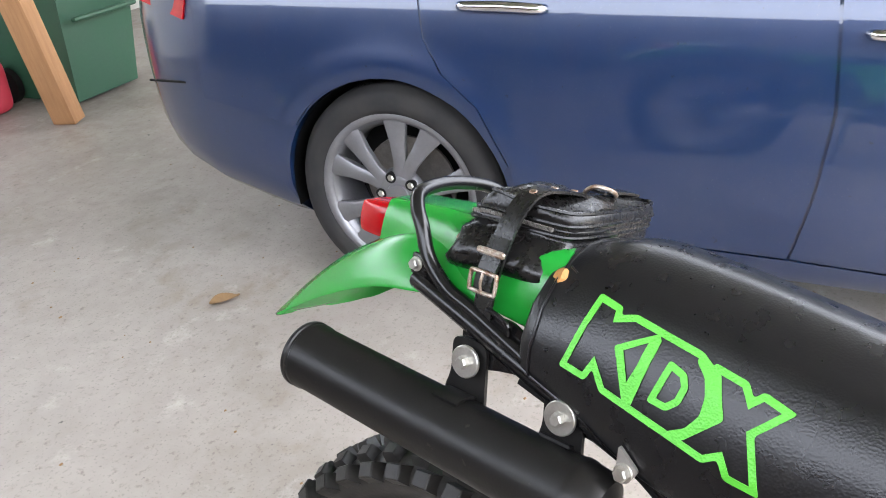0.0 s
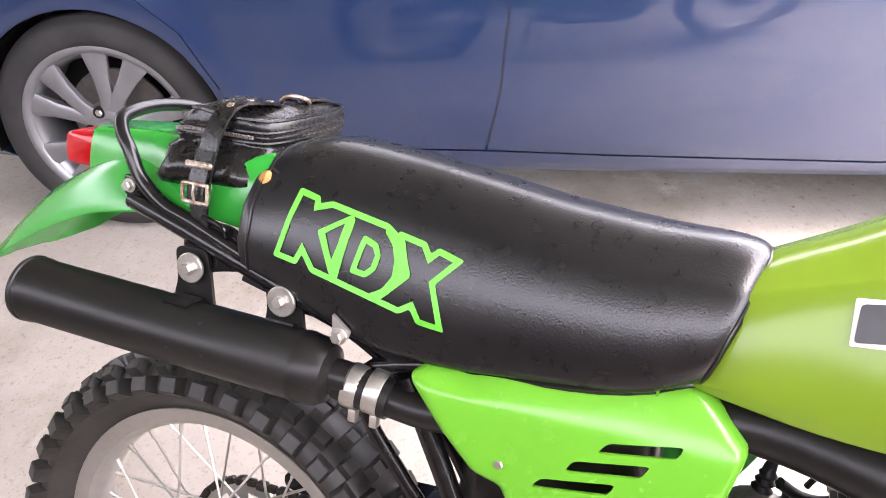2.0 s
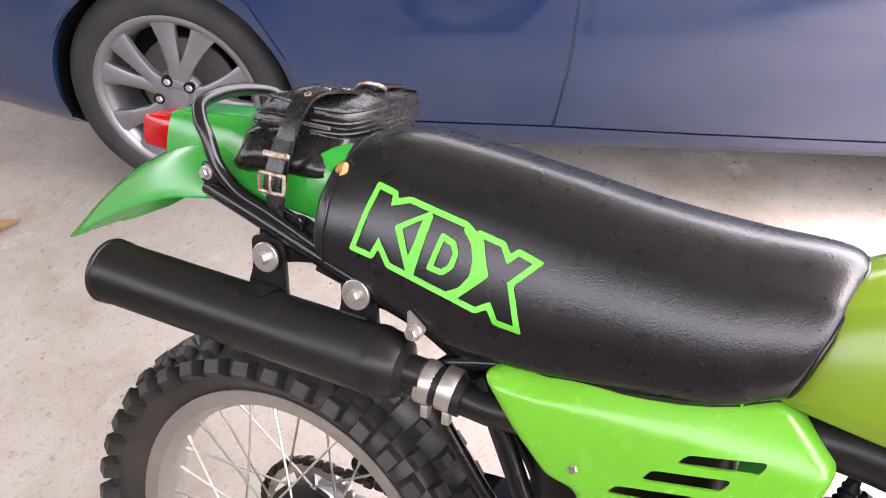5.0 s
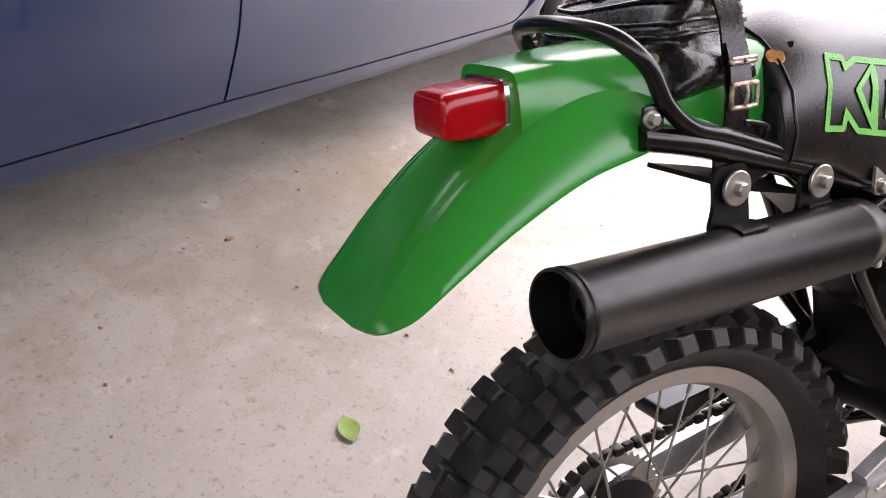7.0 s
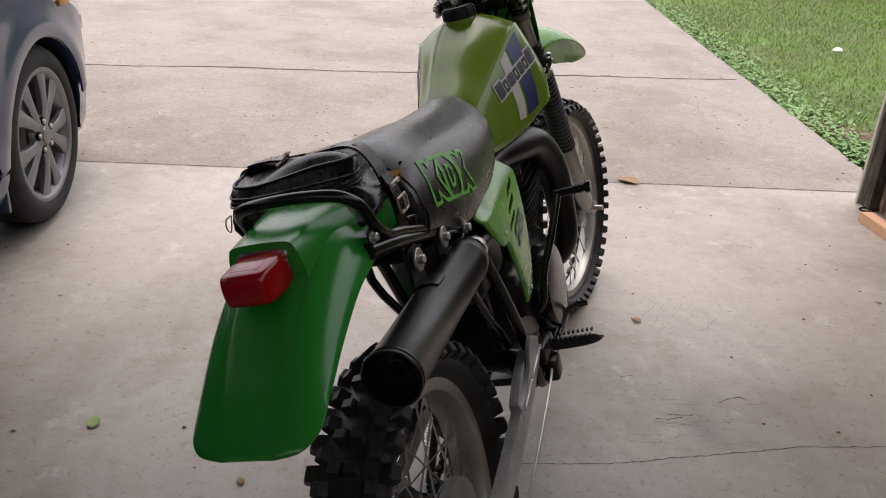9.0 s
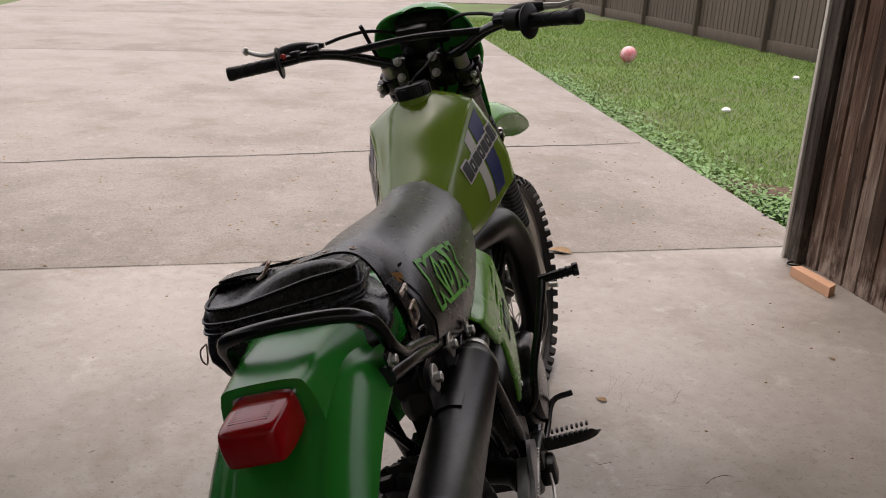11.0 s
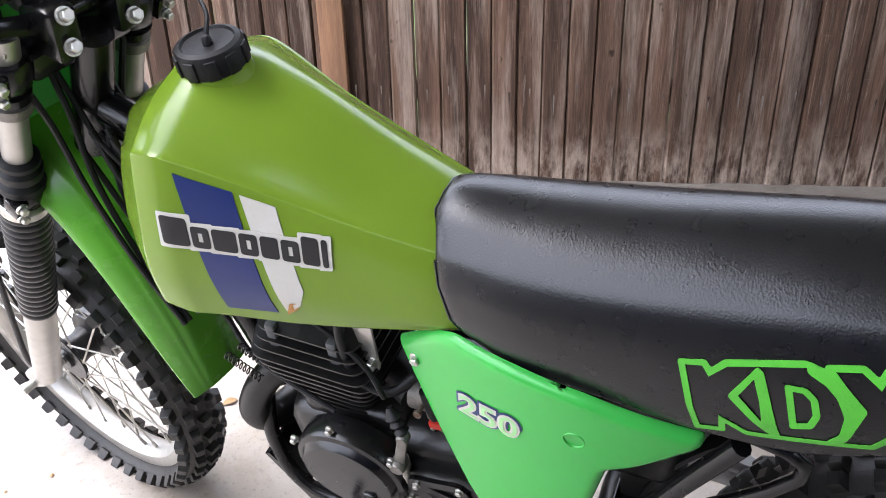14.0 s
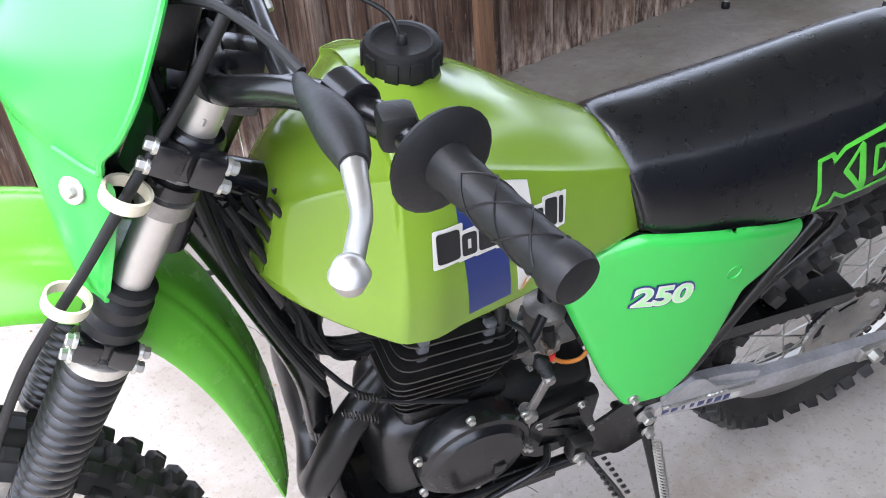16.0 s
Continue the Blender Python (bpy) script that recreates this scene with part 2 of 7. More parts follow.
def old_boards(name, dark, mid, pale):
    """Weathered boards: each with its own grain, dark runs, whitish lime streaks, knots."""
    m = mat(name, mid, 0.85, other=dark, scale=3.0, amount=0.8, per_piece=0.55, stretch=(9, 9, 0.55), bump=0.8, bump_scale=40, detail=9, spec=0.2)
    t = m.node_tree
    b = t.nodes["Principled BSDF"]
    info, co, mp = t.nodes["Object Info"], t.nodes["Texture Coordinate"], t.nodes["Mapping"]
    mv = t.nodes.new("ShaderNodeVectorMath")
    mv.operation = "MULTIPLY_ADD"
    t.links.new(info.outputs["Random"], mv.inputs[0])
    mv.inputs[1].default_value = (31, 57, 83)
    t.links.new(co.outputs["Object"], mv.inputs[2])
    t.links.new(mv.outputs[0], mp.inputs[0])
    def stretched(*k):
        v = t.nodes.new("ShaderNodeVectorMath")
        v.operation = "MULTIPLY"
        v.inputs[1].default_value = k
        t.links.new(mv.outputs[0], v.inputs[0])
        return v.outputs[0]
    layer(t, b, stretched(9, 9, 0.9), "noise", 1.0, 0.50, 0.66, 0.6, pale, 8, 0.68)
    layer(t, b, stretched(18, 18, 1.6), "noise", 1.0, 0.54, 0.64, 0.75, dark, 7, 0.65)
    layer(t, b, stretched(42, 42, 2.0), "noise", 1.0, 0.60, 0.70, 0.5, tuple(min(1, c * 1.4) for c in pale), 7, 0.72)
    layer(t, b, stretched(170, 170, 6), "noise", 1.0, 0.50, 0.66, 0.42, dark, 4, 0.65)
    layer(t, b, stretched(200, 200, 5), "noise", 1.0, 0.62, 0.72, 0.3, pale, 4, 0.7)
    layer(t, b, stretched(7, 7, 60), "noise", 1.0, 0.66, 0.74, 0.3, pale, 5, 0.7)
    layer(t, b, stretched(14, 14, 8), "noise", 1.0, 0.69, 0.73, 0.85, tuple(c * 0.5 for c in dark), 3, 0.6)
    foot = t.nodes.new("ShaderNodeSeparateXYZ")
    t.links.new(co.outputs["Object"], foot.inputs[0])
    low = t.nodes.new("ShaderNodeMapRange")
    low.inputs[1].default_value, low.inputs[2].default_value, low.inputs[3].default_value, low.inputs[4].default_value = 0.03, 0.26, 0.85, 0.0
    t.links.new(foot.outputs["Z"], low.inputs[0])
    splash = t.nodes.new("ShaderNodeTexNoise")
    splash.inputs["Scale"].default_value, splash.inputs["Detail"].default_value, splash.inputs["Roughness"].default_value = 1.0, 8, 0.7
    t.links.new(stretched(22, 22, 7), splash.inputs["Vector"])
    cut = t.nodes.new("ShaderNodeMapRange")
    cut.inputs[1].default_value, cut.inputs[2].default_value = 0.42, 0.62
    t.links.new(splash.outputs[0], cut.inputs[0])
    both = t.nodes.new("ShaderNodeMath")
    both.operation = "MULTIPLY"
    t.links.new(low.outputs[0], both.inputs[0])
    t.links.new(cut.outputs[0], both.inputs[1])
    cm = t.nodes.new("ShaderNodeMix")
    cm.data_type = "RGBA"
    t.links.new(both.outputs[0], cm.inputs["Factor"])
    t.links.new(b.inputs["Base Color"].links[0].from_socket, cm.inputs["A"])
    cm.inputs["B"].default_value = (*(min(1, c * 1.25) for c in pale), 1)
    t.links.new(cm.outputs["Result"], b.inputs["Base Color"])
    return m


M_FLOOR = concrete("smooth_garage_concrete", (0.325, 0.294, 0.262), (0.262, 0.232, 0.203), (0.18, 0.153, 0.122), (0.43, 0.40, 0.365), 0.0)
floor_nodes = M_FLOOR.node_tree          # one greasy smudge beside the bike
far = floor_nodes.nodes.new("ShaderNodeVectorMath")
far.operation = "DISTANCE"
floor_nodes.links.new(shifted(floor_nodes, floor_nodes.nodes["Texture Coordinate"].outputs["Object"], 0.09, 9.0), far.inputs[0])
far.inputs[1].default_value = (0.867, 0.70, 0.0)
smudge = floor_nodes.nodes.new("ShaderNodeMapRange")
smudge.inputs[1].default_value, smudge.inputs[2].default_value, smudge.inputs[3].default_value, smudge.inputs[4].default_value = 0.02, 0.085, 0.62, 0.0
floor_nodes.links.new(far.outputs["Value"], smudge.inputs[0])
greased = floor_nodes.nodes.new("ShaderNodeMix")
greased.data_type = "RGBA"
floor_skin = floor_nodes.nodes["Principled BSDF"]
floor_nodes.links.new(smudge.outputs[0], greased.inputs["Factor"])
floor_nodes.links.new(floor_skin.inputs["Base Color"].links[0].from_socket, greased.inputs["A"])
greased.inputs["B"].default_value = (0.075, 0.075, 0.078, 1)
floor_nodes.links.new(greased.outputs["Result"], floor_skin.inputs["Base Color"])
M_SCORE = mat("scored_concrete", (0.15, 0.13, 0.112), 0.8, other=(0.20, 0.175, 0.15), scale=30)
M_DRIVE = concrete("weathered_drive_concrete", (0.275, 0.247, 0.22), (0.225, 0.199, 0.175), (0.18, 0.158, 0.135), (0.35, 0.322, 0.295), 1.0)
M_SOIL = mat("soil_and_short_grass", (0.075, 0.145, 0.024), 0.9, other=(0.075, 0.062, 0.034), scale=1.2, amount=0.8, bump=1.0, bump_scale=30)
M_GRASS = mat("grass_blades", (0.125, 0.245, 0.022), 0.6, other=(0.18, 0.255, 0.04), scale=0.8, amount=0.8)
M_WEED = mat("broad_weeds", (0.085, 0.20, 0.035), 0.5, other=(0.13, 0.25, 0.06), scale=6)
M_FENCE = old_boards("weathered_fence_board", (0.040, 0.024, 0.017), (0.165, 0.098, 0.066), (0.36, 0.285, 0.23))
M_POST = old_boards("dark_end_post", (0.020, 0.015, 0.012), (0.085, 0.066, 0.055), (0.17, 0.145, 0.125))
M_EARTH = mat("bare_earth", (0.115, 0.072, 0.043), 0.95, other=(0.055, 0.034, 0.020), scale=14, amount=0.9, bump=1.0, bump_scale=60)
M_STUD = mat("brown_fence_stud", (0.24, 0.125, 0.062), 0.8, other=(0.10, 0.052, 0.03), scale=5, amount=0.8, stretch=(8, 8, 0.6), bump=0.5, bump_scale=50)
M_FARFENCE = mat("grey_far_fence_board", (0.13, 0.10, 0.078), 0.85, other=(0.07, 0.055, 0.042), scale=3, per_piece=0.4, stretch=(5, 5, 0.5), bump=0.4, bump_scale=40)


# ---- geometry helpers ----
def mesh_of(name, verts, faces, material, smooth=40):
    me = bpy.data.meshes.new(name)
    me.from_pydata([tuple(v) for v in verts], [], faces)
    me.materials.append(material)
    me.validate()
    if smooth:
        me.shade_smooth()
        me.set_sharp_from_angle(angle=radians(smooth))
    return me


def part(name, geo, material, parent, label="", smooth=40, m=None):
    """One mesh object under a thing or part; geo is (verts, faces)."""
    ob = new(name, mesh_of(name, *geo, material, smooth))
    ob.parent = parent
    if m is not None:
        ob.matrix_basis = m
    return tagged(ob, label)


def thing(name, label, category, m=None, group="", kind=""):
    ob = new(name)
    ob.empty_display_size = 0.1
    if m is not None:
        ob.matrix_basis = m
    return tagged(ob, label, category, group, kind)


def solid(name, geo, material, label, category, m=None, group="", kind="", smooth=40):
    ob = new(name, mesh_of(name, *geo, material, smooth))
    if m is not None:
        ob.matrix_basis = m
    return tagged(ob, label, category, group, kind)


def join(*geos):
    vs, fs = [], []
    for v, f in geos:
        k = len(vs)
        vs += [Vector(p) for p in v]
        fs += [tuple(i + k for i in q) for q in f]
    return vs, fs


def moved(geo, m):
    return [m @ Vector(v) for v in geo[0]], geo[1]


def box(cx, cy, cz, sx, sy, sz, bevel=0.0, m=None):
    """A block with chamfered edges."""
    bm = bmesh.new()
    bmesh.ops.create_cube(bm, size=1.0, matrix=Matrix.Diagonal((sx, sy, sz, 1)))
    if bevel:
        bmesh.ops.bevel(bm, geom=bm.edges[:], offset=bevel, segments=2, affect="EDGES", profile=0.5)
    return bm_geo(bm, Matrix.Translation((cx, cy, cz)) @ (m or Matrix()))


def bm_geo(bm, m=None):
    bm.verts.index_update()
    vs = [(m @ v.co) if m else v.co.copy() for v in bm.verts]
    fs = [tuple(v.index for v in f.verts) for f in bm.faces]
    bm.free()
    return vs, fs


def cat(points, n, closed=False):
    """Catmull-Rom points through the given ones, n steps a span."""
    p = [np.array(q, float) for q in points]
    out, k = [], len(p)
    for i in range(k if closed else k - 1):
        if closed:
            a, b, c, d = p[i - 1], p[i], p[(i + 1) % k], p[(i + 2) % k]
        else:
            b, c = p[i], p[i + 1]
            a = p[i - 1] if i else 2 * b - c
            d = p[i + 2] if i + 2 < k else 2 * c - b
        for j in range(n):
            t = j / n
            out.append(0.5 * (2 * b + (c - a) * t + (2 * a - 5 * b + 4 * c - d) * t * t + (3 * b - a - 3 * c + d) * t ** 3))
    if not closed:
        out.append(p[-1])
    return out


def skin(rings, closed=True, caps=True, loop=False):
    """Faces between rings of equal length."""
    n = len(rings[0])
    vs = [Vector(p) for r in rings for p in r]
    fs = []
    m = len(rings)
    for i in range(m if loop else m - 1):
        for j in range(n if closed else n - 1):
            a, b = i * n + j, i * n + (j + 1) % n
            c, d = ((i + 1) % m) * n + (j + 1) % n, ((i + 1) % m) * n + j
            fs.append((a, b, c, d))
    if caps and closed and not loop:
        fs.append(tuple(reversed(range(n))))
        fs.append(tuple(range((m - 1) * n, m * n)))
    return vs, fs


def tube(points, radius, seg=10, smooth=5, caps=True, loop=False):
    """A round bar along a smoothed path; radius may be one number or one for each point."""
    rad = list(radius) if isinstance(radius, (list, tuple)) else [radius] * len(points)
    path = cat([(*p, r) for p, r in zip(points, rad)], smooth, loop) if smooth > 1 else [np.array((*p, r)) for p, r in zip(points, rad)]
    rings, side = [], None
    k = len(path)
    for i, q in enumerate(path):
        if loop:
            d = Vector(path[(i + 1) % k][:3] - path[i - 1][:3])
        else:
            d = Vector(path[min(i + 1, k - 1)][:3] - path[max(i - 1, 0)][:3])
        d.normalize()
        if side is None:
            side = d.orthogonal().normalized()
        side = (side - d * side.dot(d)).normalized()
        up = d.cross(side)
        o = Vector(q[:3])
        rings.append([o + (side * math.cos(a) + up * math.sin(a)) * q[3] for a in (2 * math.pi * j / seg for j in range(seg))])
    return skin(rings, True, caps and not loop, loop)


def band(points, width, thick, across, smooth=5):
    """A flat strap along a path; across is the direction of its width."""
    path = [Vector(p) for p in (cat(points, smooth) if smooth > 1 else points)]
    w = Vector(across).normalized()
    rings = []
    for i, o in enumerate(path):
        d = (path[min(i + 1, len(path) - 1)] - path[max(i - 1, 0)]).normalized()
        s = (w - d * w.dot(d)).normalized()
        n = d.cross(s) * thick / 2
        s = s * width / 2
        rings.append([o - s - n, o + s - n, o + s * 1.0 + n, o - s * 1.0 + n])
    return skin(rings)


def lathe(profile, seg=32, m=None, closed=False):
    """Turn (radius, height) pairs about z."""
    rings = [[Vector((r * math.cos(a), r * math.sin(a), h)) for a in (2 * math.pi * j / seg for j in range(seg))] for r, h in profile]
    vs, fs = skin(rings, True, not closed, closed)
    return ([m @ v for v in vs] if m else vs), fs


ALONG_X = pose(0, 0, 0, 0, 90, 0)          # z of a lathe to x
ALONG_Y = pose(0, 0, 0, -90, 0, 0)         # z of a lathe to y


def at(x, y, z, m=None):
    return Matrix.Translation((x, y, z)) @ (m if m is not None else Matrix())


def toward(a, b):
    """A pose at a whose z runs to b."""
    a, b = Vector(a), Vector(b)
    return Matrix.Translation(a) @ (b - a).to_track_quat("Z", "Y").to_matrix().to_4x4()


def inside(p, poly):
    c, j = False, len(poly) - 1
    for i in range(len(poly)):
        (xi, yi), (xj, yj) = poly[i], poly[j]
        if (yi > p[1]) != (yj > p[1]) and p[0] < (xj - xi) * (p[1] - yi) / (yj - yi) + xi:
            c = not c
        j = i
    return c


def patch(outer, holes, step, fn, thick, rows=()):
    """A curved plate: the outline (u, v) with holes, laid out by fn(u, v, depth)."""
    pts, edges = [], []
    for loop in (outer, *holes):
        fine = []
        for i, a in enumerate(loop):
            b = loop[(i + 1) % len(loop)]
            k = max(1, int(math.dist(a, b) / step))
            fine += [(a[0] + (b[0] - a[0]) * j / k, a[1] + (b[1] - a[1]) * j / k) for j in range(k)]
        s = len(pts)
        pts += fine
        edges += [(s + i, s + (i + 1) % len(fine)) for i in range(len(fine))]
    for inset in rows:          # extra rows along the rim, for a rolled edge
        loop = shrink(outer, inset)
        for i, a in enumerate(loop):
            b = loop[(i + 1) % len(loop)]
            k = max(1, int(math.dist(a, b) / step))
            for j in range(k):
                q = (a[0] + (b[0] - a[0]) * j / k, a[1] + (b[1] - a[1]) * j / k)
                if inside(q, outer) and not any(inside(q, h) for h in holes) and min((q[0] - r[0]) ** 2 + (q[1] - r[1]) ** 2 for r in pts) > (inset * .3) ** 2:
                    pts.append(q)
    rim = list(pts)
    us, vs_ = [p[0] for p in outer], [p[1] for p in outer]
    ku, kv = int((max(us) - min(us)) / step), int((max(vs_) - min(vs_)) / step)
    for i in range(1, ku + 1):
        for j in range(1, kv + 1):
            q = (min(us) + i * step, min(vs_) + j * step)
            if inside(q, outer) and not any(inside(q, h) for h in holes) and min((q[0] - r[0]) ** 2 + (q[1] - r[1]) ** 2 for r in rim) > (step * 0.55) ** 2:
                pts.append(q)
    co, _, tris, *_ = delaunay_2d_cdt([Vector(p) for p in pts], edges, [], 0, 1e-6)
    keep = []
    for f in tris:
        c = sum((co[i] for i in f), Vector((0, 0))) / len(f)
        if inside(c, outer) and not any(inside(c, h) for h in holes):
            keep.append(tuple(f))
    n = len(co)
    verts = [Vector(fn(c[0], c[1], 0.0)) for c in co]
    if not thick:
        return verts, keep
    verts += [Vector(fn(c[0], c[1], thick)) for c in co]
    count = {}
    for f in keep:
        for i in range(len(f)):
            count[(f[i], f[(i + 1) % len(f)])] = 1
    faces = list(keep) + [tuple(i + n for i in reversed(f)) for f in keep]
    faces += [(a, a + n, b + n, b) for a, b in count if (b, a) not in count]
    return verts, faces


def shrink(poly, d):
    out = []
    area = sum(poly[i - 1][0] * poly[i][1] - poly[i][0] * poly[i - 1][1] for i in range(len(poly)))
    s = 1 if area > 0 else -1
    for i, p in enumerate(poly):
        a, p, b = Vector(poly[i - 1]), Vector(p), Vector(poly[(i + 1) % len(poly)])
        n1, n2 = (p - a).normalized(), (b - p).normalized()
        n1, n2 = Vector((-n1.y, n1.x)) * s, Vector((-n2.y, n2.x)) * s
        m = n1 + n2
        k = min(d * 2 / max(m.length_squared, .35), d * 2.2)
        out.append(tuple(p + m * k))
    return out


def rounded(poly, r, n=4):
    """The outline with its corners rounded."""
    out = []
    for i, p in enumerate(poly):
        a, p, b = Vector(poly[i - 1]), Vector(p), Vector(poly[(i + 1) % len(poly)])
        da, db = min(r, (a - p).length * 0.45), min(r, (b - p).length * 0.45)
        s, e = p + (a - p).normalized() * da, p + (b - p).normalized() * db
        out += [tuple((1 - t) ** 2 * s + 2 * t * (1 - t) * p + t * t * e) for t in (k / n for k in range(n + 1))]
    return out


def lettering(text, size, offset, shear=0.0):
    """Flat text as (verts, faces) in the xy plane, from the built-in font."""
    cu = bpy.data.curves.new("lettering", "FONT")
    cu.body, cu.size, cu.offset, cu.shear, cu.align_x, cu.align_y, cu.resolution_u = text, size, offset, shear, "CENTER", "CENTER", 4
    ob = bpy.data.objects.new("lettering", cu)
    scene.collection.objects.link(ob)
    bpy.context.view_layer.update()
    me = ob.to_mesh()
    geo = [v.co.copy() for v in me.vertices], [tuple(p.vertices) for p in me.polygons]
    ob.to_mesh_clear()
    bpy.data.objects.remove(ob)
    bpy.data.curves.remove(cu)
    return geo


# ---- the setting: ground, slabs, carport, fences (laid out along the yard's heading) ----
rnd = random.Random(5)
solid("ground", ([(-80, -60, -0.06), (80, -60, -0.06), (80, 120, -0.06), (-80, 120, -0.06)], [(0, 1, 2, 3)]), M_SOIL,
      "soil and short grass sheet under the yard", "ground", YARD, kind="structure")


def slab_geo(e0, e1, f0, f1, top=0.0):
    return box((e0 + e1) / 2, (f0 + f1) / 2, top - 0.06, e1 - e0, f1 - f0, 0.12, 0.006)


floor_ob = solid("floor", slab_geo(-5.2, 2.52, -5.2, 2.6), M_FLOOR, "smooth stained concrete carport floor", "floor", YARD, kind="structure")
drive = thing("road", "weathered concrete driveway with cracked joints", "driveway", YARD, kind="structure")
for e0, e1, f0, f1, top in ((-5.6, 2.5, 2.608, 10.4, -0.004), (-5.6, 2.53, 10.42, 16.5, -0.012), (-5.6, 2.53, 16.52, 23, -0.012)):
    vs, fs = slab_geo(e0, e1, f0, f1, top)
    part("slab", ([Vector((2.25 + .068 * v.y + (v.x - e1), v.y, v.z)) if v.x > 0 else v for v in vs], fs), M_DRIVE, drive)


def crack(f0, wide, wander, skew=0.0, lift=.0012):
    """A wandering strip of dark soil along a joint."""
    vs, fs = [], []
    for k in range(260):
        e = -5.5 + 8.0 * k / 259
        c = f0 + skew * e + wander * (noise.noise(Vector((e * 1.3, f0, 0))) + .35 * noise.noise(Vector((e * 7, f0, 2))))
        w = wide * (.55 + .6 * abs(noise.noise(Vector((e * 9, 5, f0)))) + .4 * noise.noise(Vector((e * 2, 9, f0))))
        vs += [(e, c - w, lift), (e, c + w, lift)]
        if k:
            fs.append((2 * k - 2, 2 * k, 2 * k + 1, 2 * k - 1))
    return vs, fs


def hairline(points, wide):
    """A thin broken crack through the given floor points."""
    vs, fs = [], []
    path = cat([(x, y, 0) for x, y in points], 14)
    for k, p in enumerate(path):
        q = path[min(k + 1, len(path) - 1)] - path[max(k - 1, 0)]
        n = np.array((-q[1], q[0], 0)) / np.hypot(q[0], q[1])
        c = p + n * (.006 * noise.noise(Vector(p) * 30) + .003 * noise.noise(Vector(p) * 120))
        w = wide * (.4 + abs(noise.noise(Vector(p) * 55)))
        vs += [(*(c - n * w)[:2], .0006), (*(c + n * w)[:2], .0006)]
        if k:
            fs.append((2 * k - 2, 2 * k - 1, 2 * k + 1, 2 * k))
    return vs, fs


for pts in (((.124, .569), (.326, .638), (.485, .714), (.66, .798), (.84, .885), (1.1, .98)), ((.474, .912), (.51, .918), (.548, .936)), ((.335, 1.06), (.352, 1.068), (.372, 1.080)), ((.446, .880), (.482, .892), (.520, .911)), ((.62, 1.02), (.655, 1.06), (.70, 1.07))):
    part("hairline_crack", hairline(pts, .0016), M_CRACK, floor_ob, m=YARD.inverted())
score = random.Random(31)
marks = []
for k in range(34):
    x, y = (score.uniform(.40, .74), score.uniform(.76, 1.06)) if k < 22 else (score.uniform(.38, .70), score.uniform(1.34, 1.62))
    a, n = score.gauss(.25 if k < 22 else 1.2, .12), score.uniform(.02, .07)
    marks.append(hairline(((x - n * math.cos(a), y - n * math.sin(a)), (x, y + score.uniform(-.004, .004)), (x + n * math.cos(a), y + n * math.sin(a))), .0007))
tagged(part("trowel_mark", join(*marks), M_SCORE, floor_ob, "shallow trowel marks in the concrete", m=YARD.inverted()), kind="stuff")
part("joint_soil", crack(4.72, .016, .05, .112, -.0025), M_CRACK, drive, "dark soil in the cracked joint")
part("joint_soil", crack(2.604, .007, .004), M_CRACK, drive, "dark soil in the slab joint")
part("joint_soil", crack(10.41, .010, .02), M_CRACK, drive, "dark soil in the slab joint")
solid("pavement", slab_geo(-60, 60, 23.1, 33, -0.04), M_DRIVE, "pale concrete street beyond the driveway", "street", YARD, kind="structure")


def wall_geo(e0, e1, f0, f1, z0, z1):
    return box((e0 + e1) / 2, (f0 + f1) / 2, (z0 + z1) / 2, e1 - e0, f1 - f0, z1 - z0)


# out of view; its front edge sets how much sky reaches the floor
solid("ceiling", wall_geo(-5.2, 2.6, -5.2, 2.0, 3.4, 3.5), M_CEIL, "unseen dark carport ceiling that holds back skylight", "ceiling", YARD, kind="structure")
# added out of view to keep west light off the rear corner
solid("light_block_side", wall_geo(-5.35, -5.2, -5.2, -1.0, 0, 3.39), M_WALL, "unseen added side wall that darkens the rear corner", "wall", YARD, kind="structure")
# also added unseen; the gap above it meters the light from behind
solid("light_block_back", wall_geo(-5.2, 2.2, -5.2, -5.05, 0, 2.45), M_WALL, "unseen added back wall that limits light from behind", "wall", YARD, kind="structure")


def picket(width, height, wave):
    """One fence board with slightly wandering edges and clipped top corners."""
    rings = []
    k = 7
    for i in range(k + 1):
        z = height * i / k
        w = width / 2 + wave * rnd.uniform(-1, 1)
        c = wave * rnd.uniform(-0.6, 0.6)
        b = wave * rnd.uniform(-1, 1)
        x = c + b
        rings.append([(x, 0.008 - w, z), (x + 0.015, -w, z), (x + 0.018, -w, z), (x + 0.018, w, z), (x + 0.015, w, z), (x, w - 0.008, z)])
    a, top = width * 0.3, height + 0.03
    rings.append([(0, 0.005 - a, top), (0.005, -a, top), (0.018, -a, top), (0.018, a, top), (0.005, a, top), (0, a - 0.005, top)])
    return skin(rings)


fence = thing("wooden_fence", "weathered brown vertical board fence with stained bases", "fence", YARD @ at(2.2, 0, 0), kind="structure")
boards = [mesh_of("fence_board", *picket(0.0945, 1.86, 0.0012), M_FENCE, 30) for _ in range(14)]


def nail_run(long, wide):
    """A nail head with the dark run of rust below it."""
    run = [((-.0006 if k else 0), wide * (1 - k / 7) * s_, -long * k / 6) for k in range(7) for s_ in (-1, 1)]
    head = lathe([(.0035, 0), (.0035, .001), (.001, .0016)], 8, pose(0, 0, 0, 0, -90, 0))
    return join((run, [(2 * k, 2 * k + 2, 2 * k + 3, 2 * k + 1) for k in range(6)]), head)


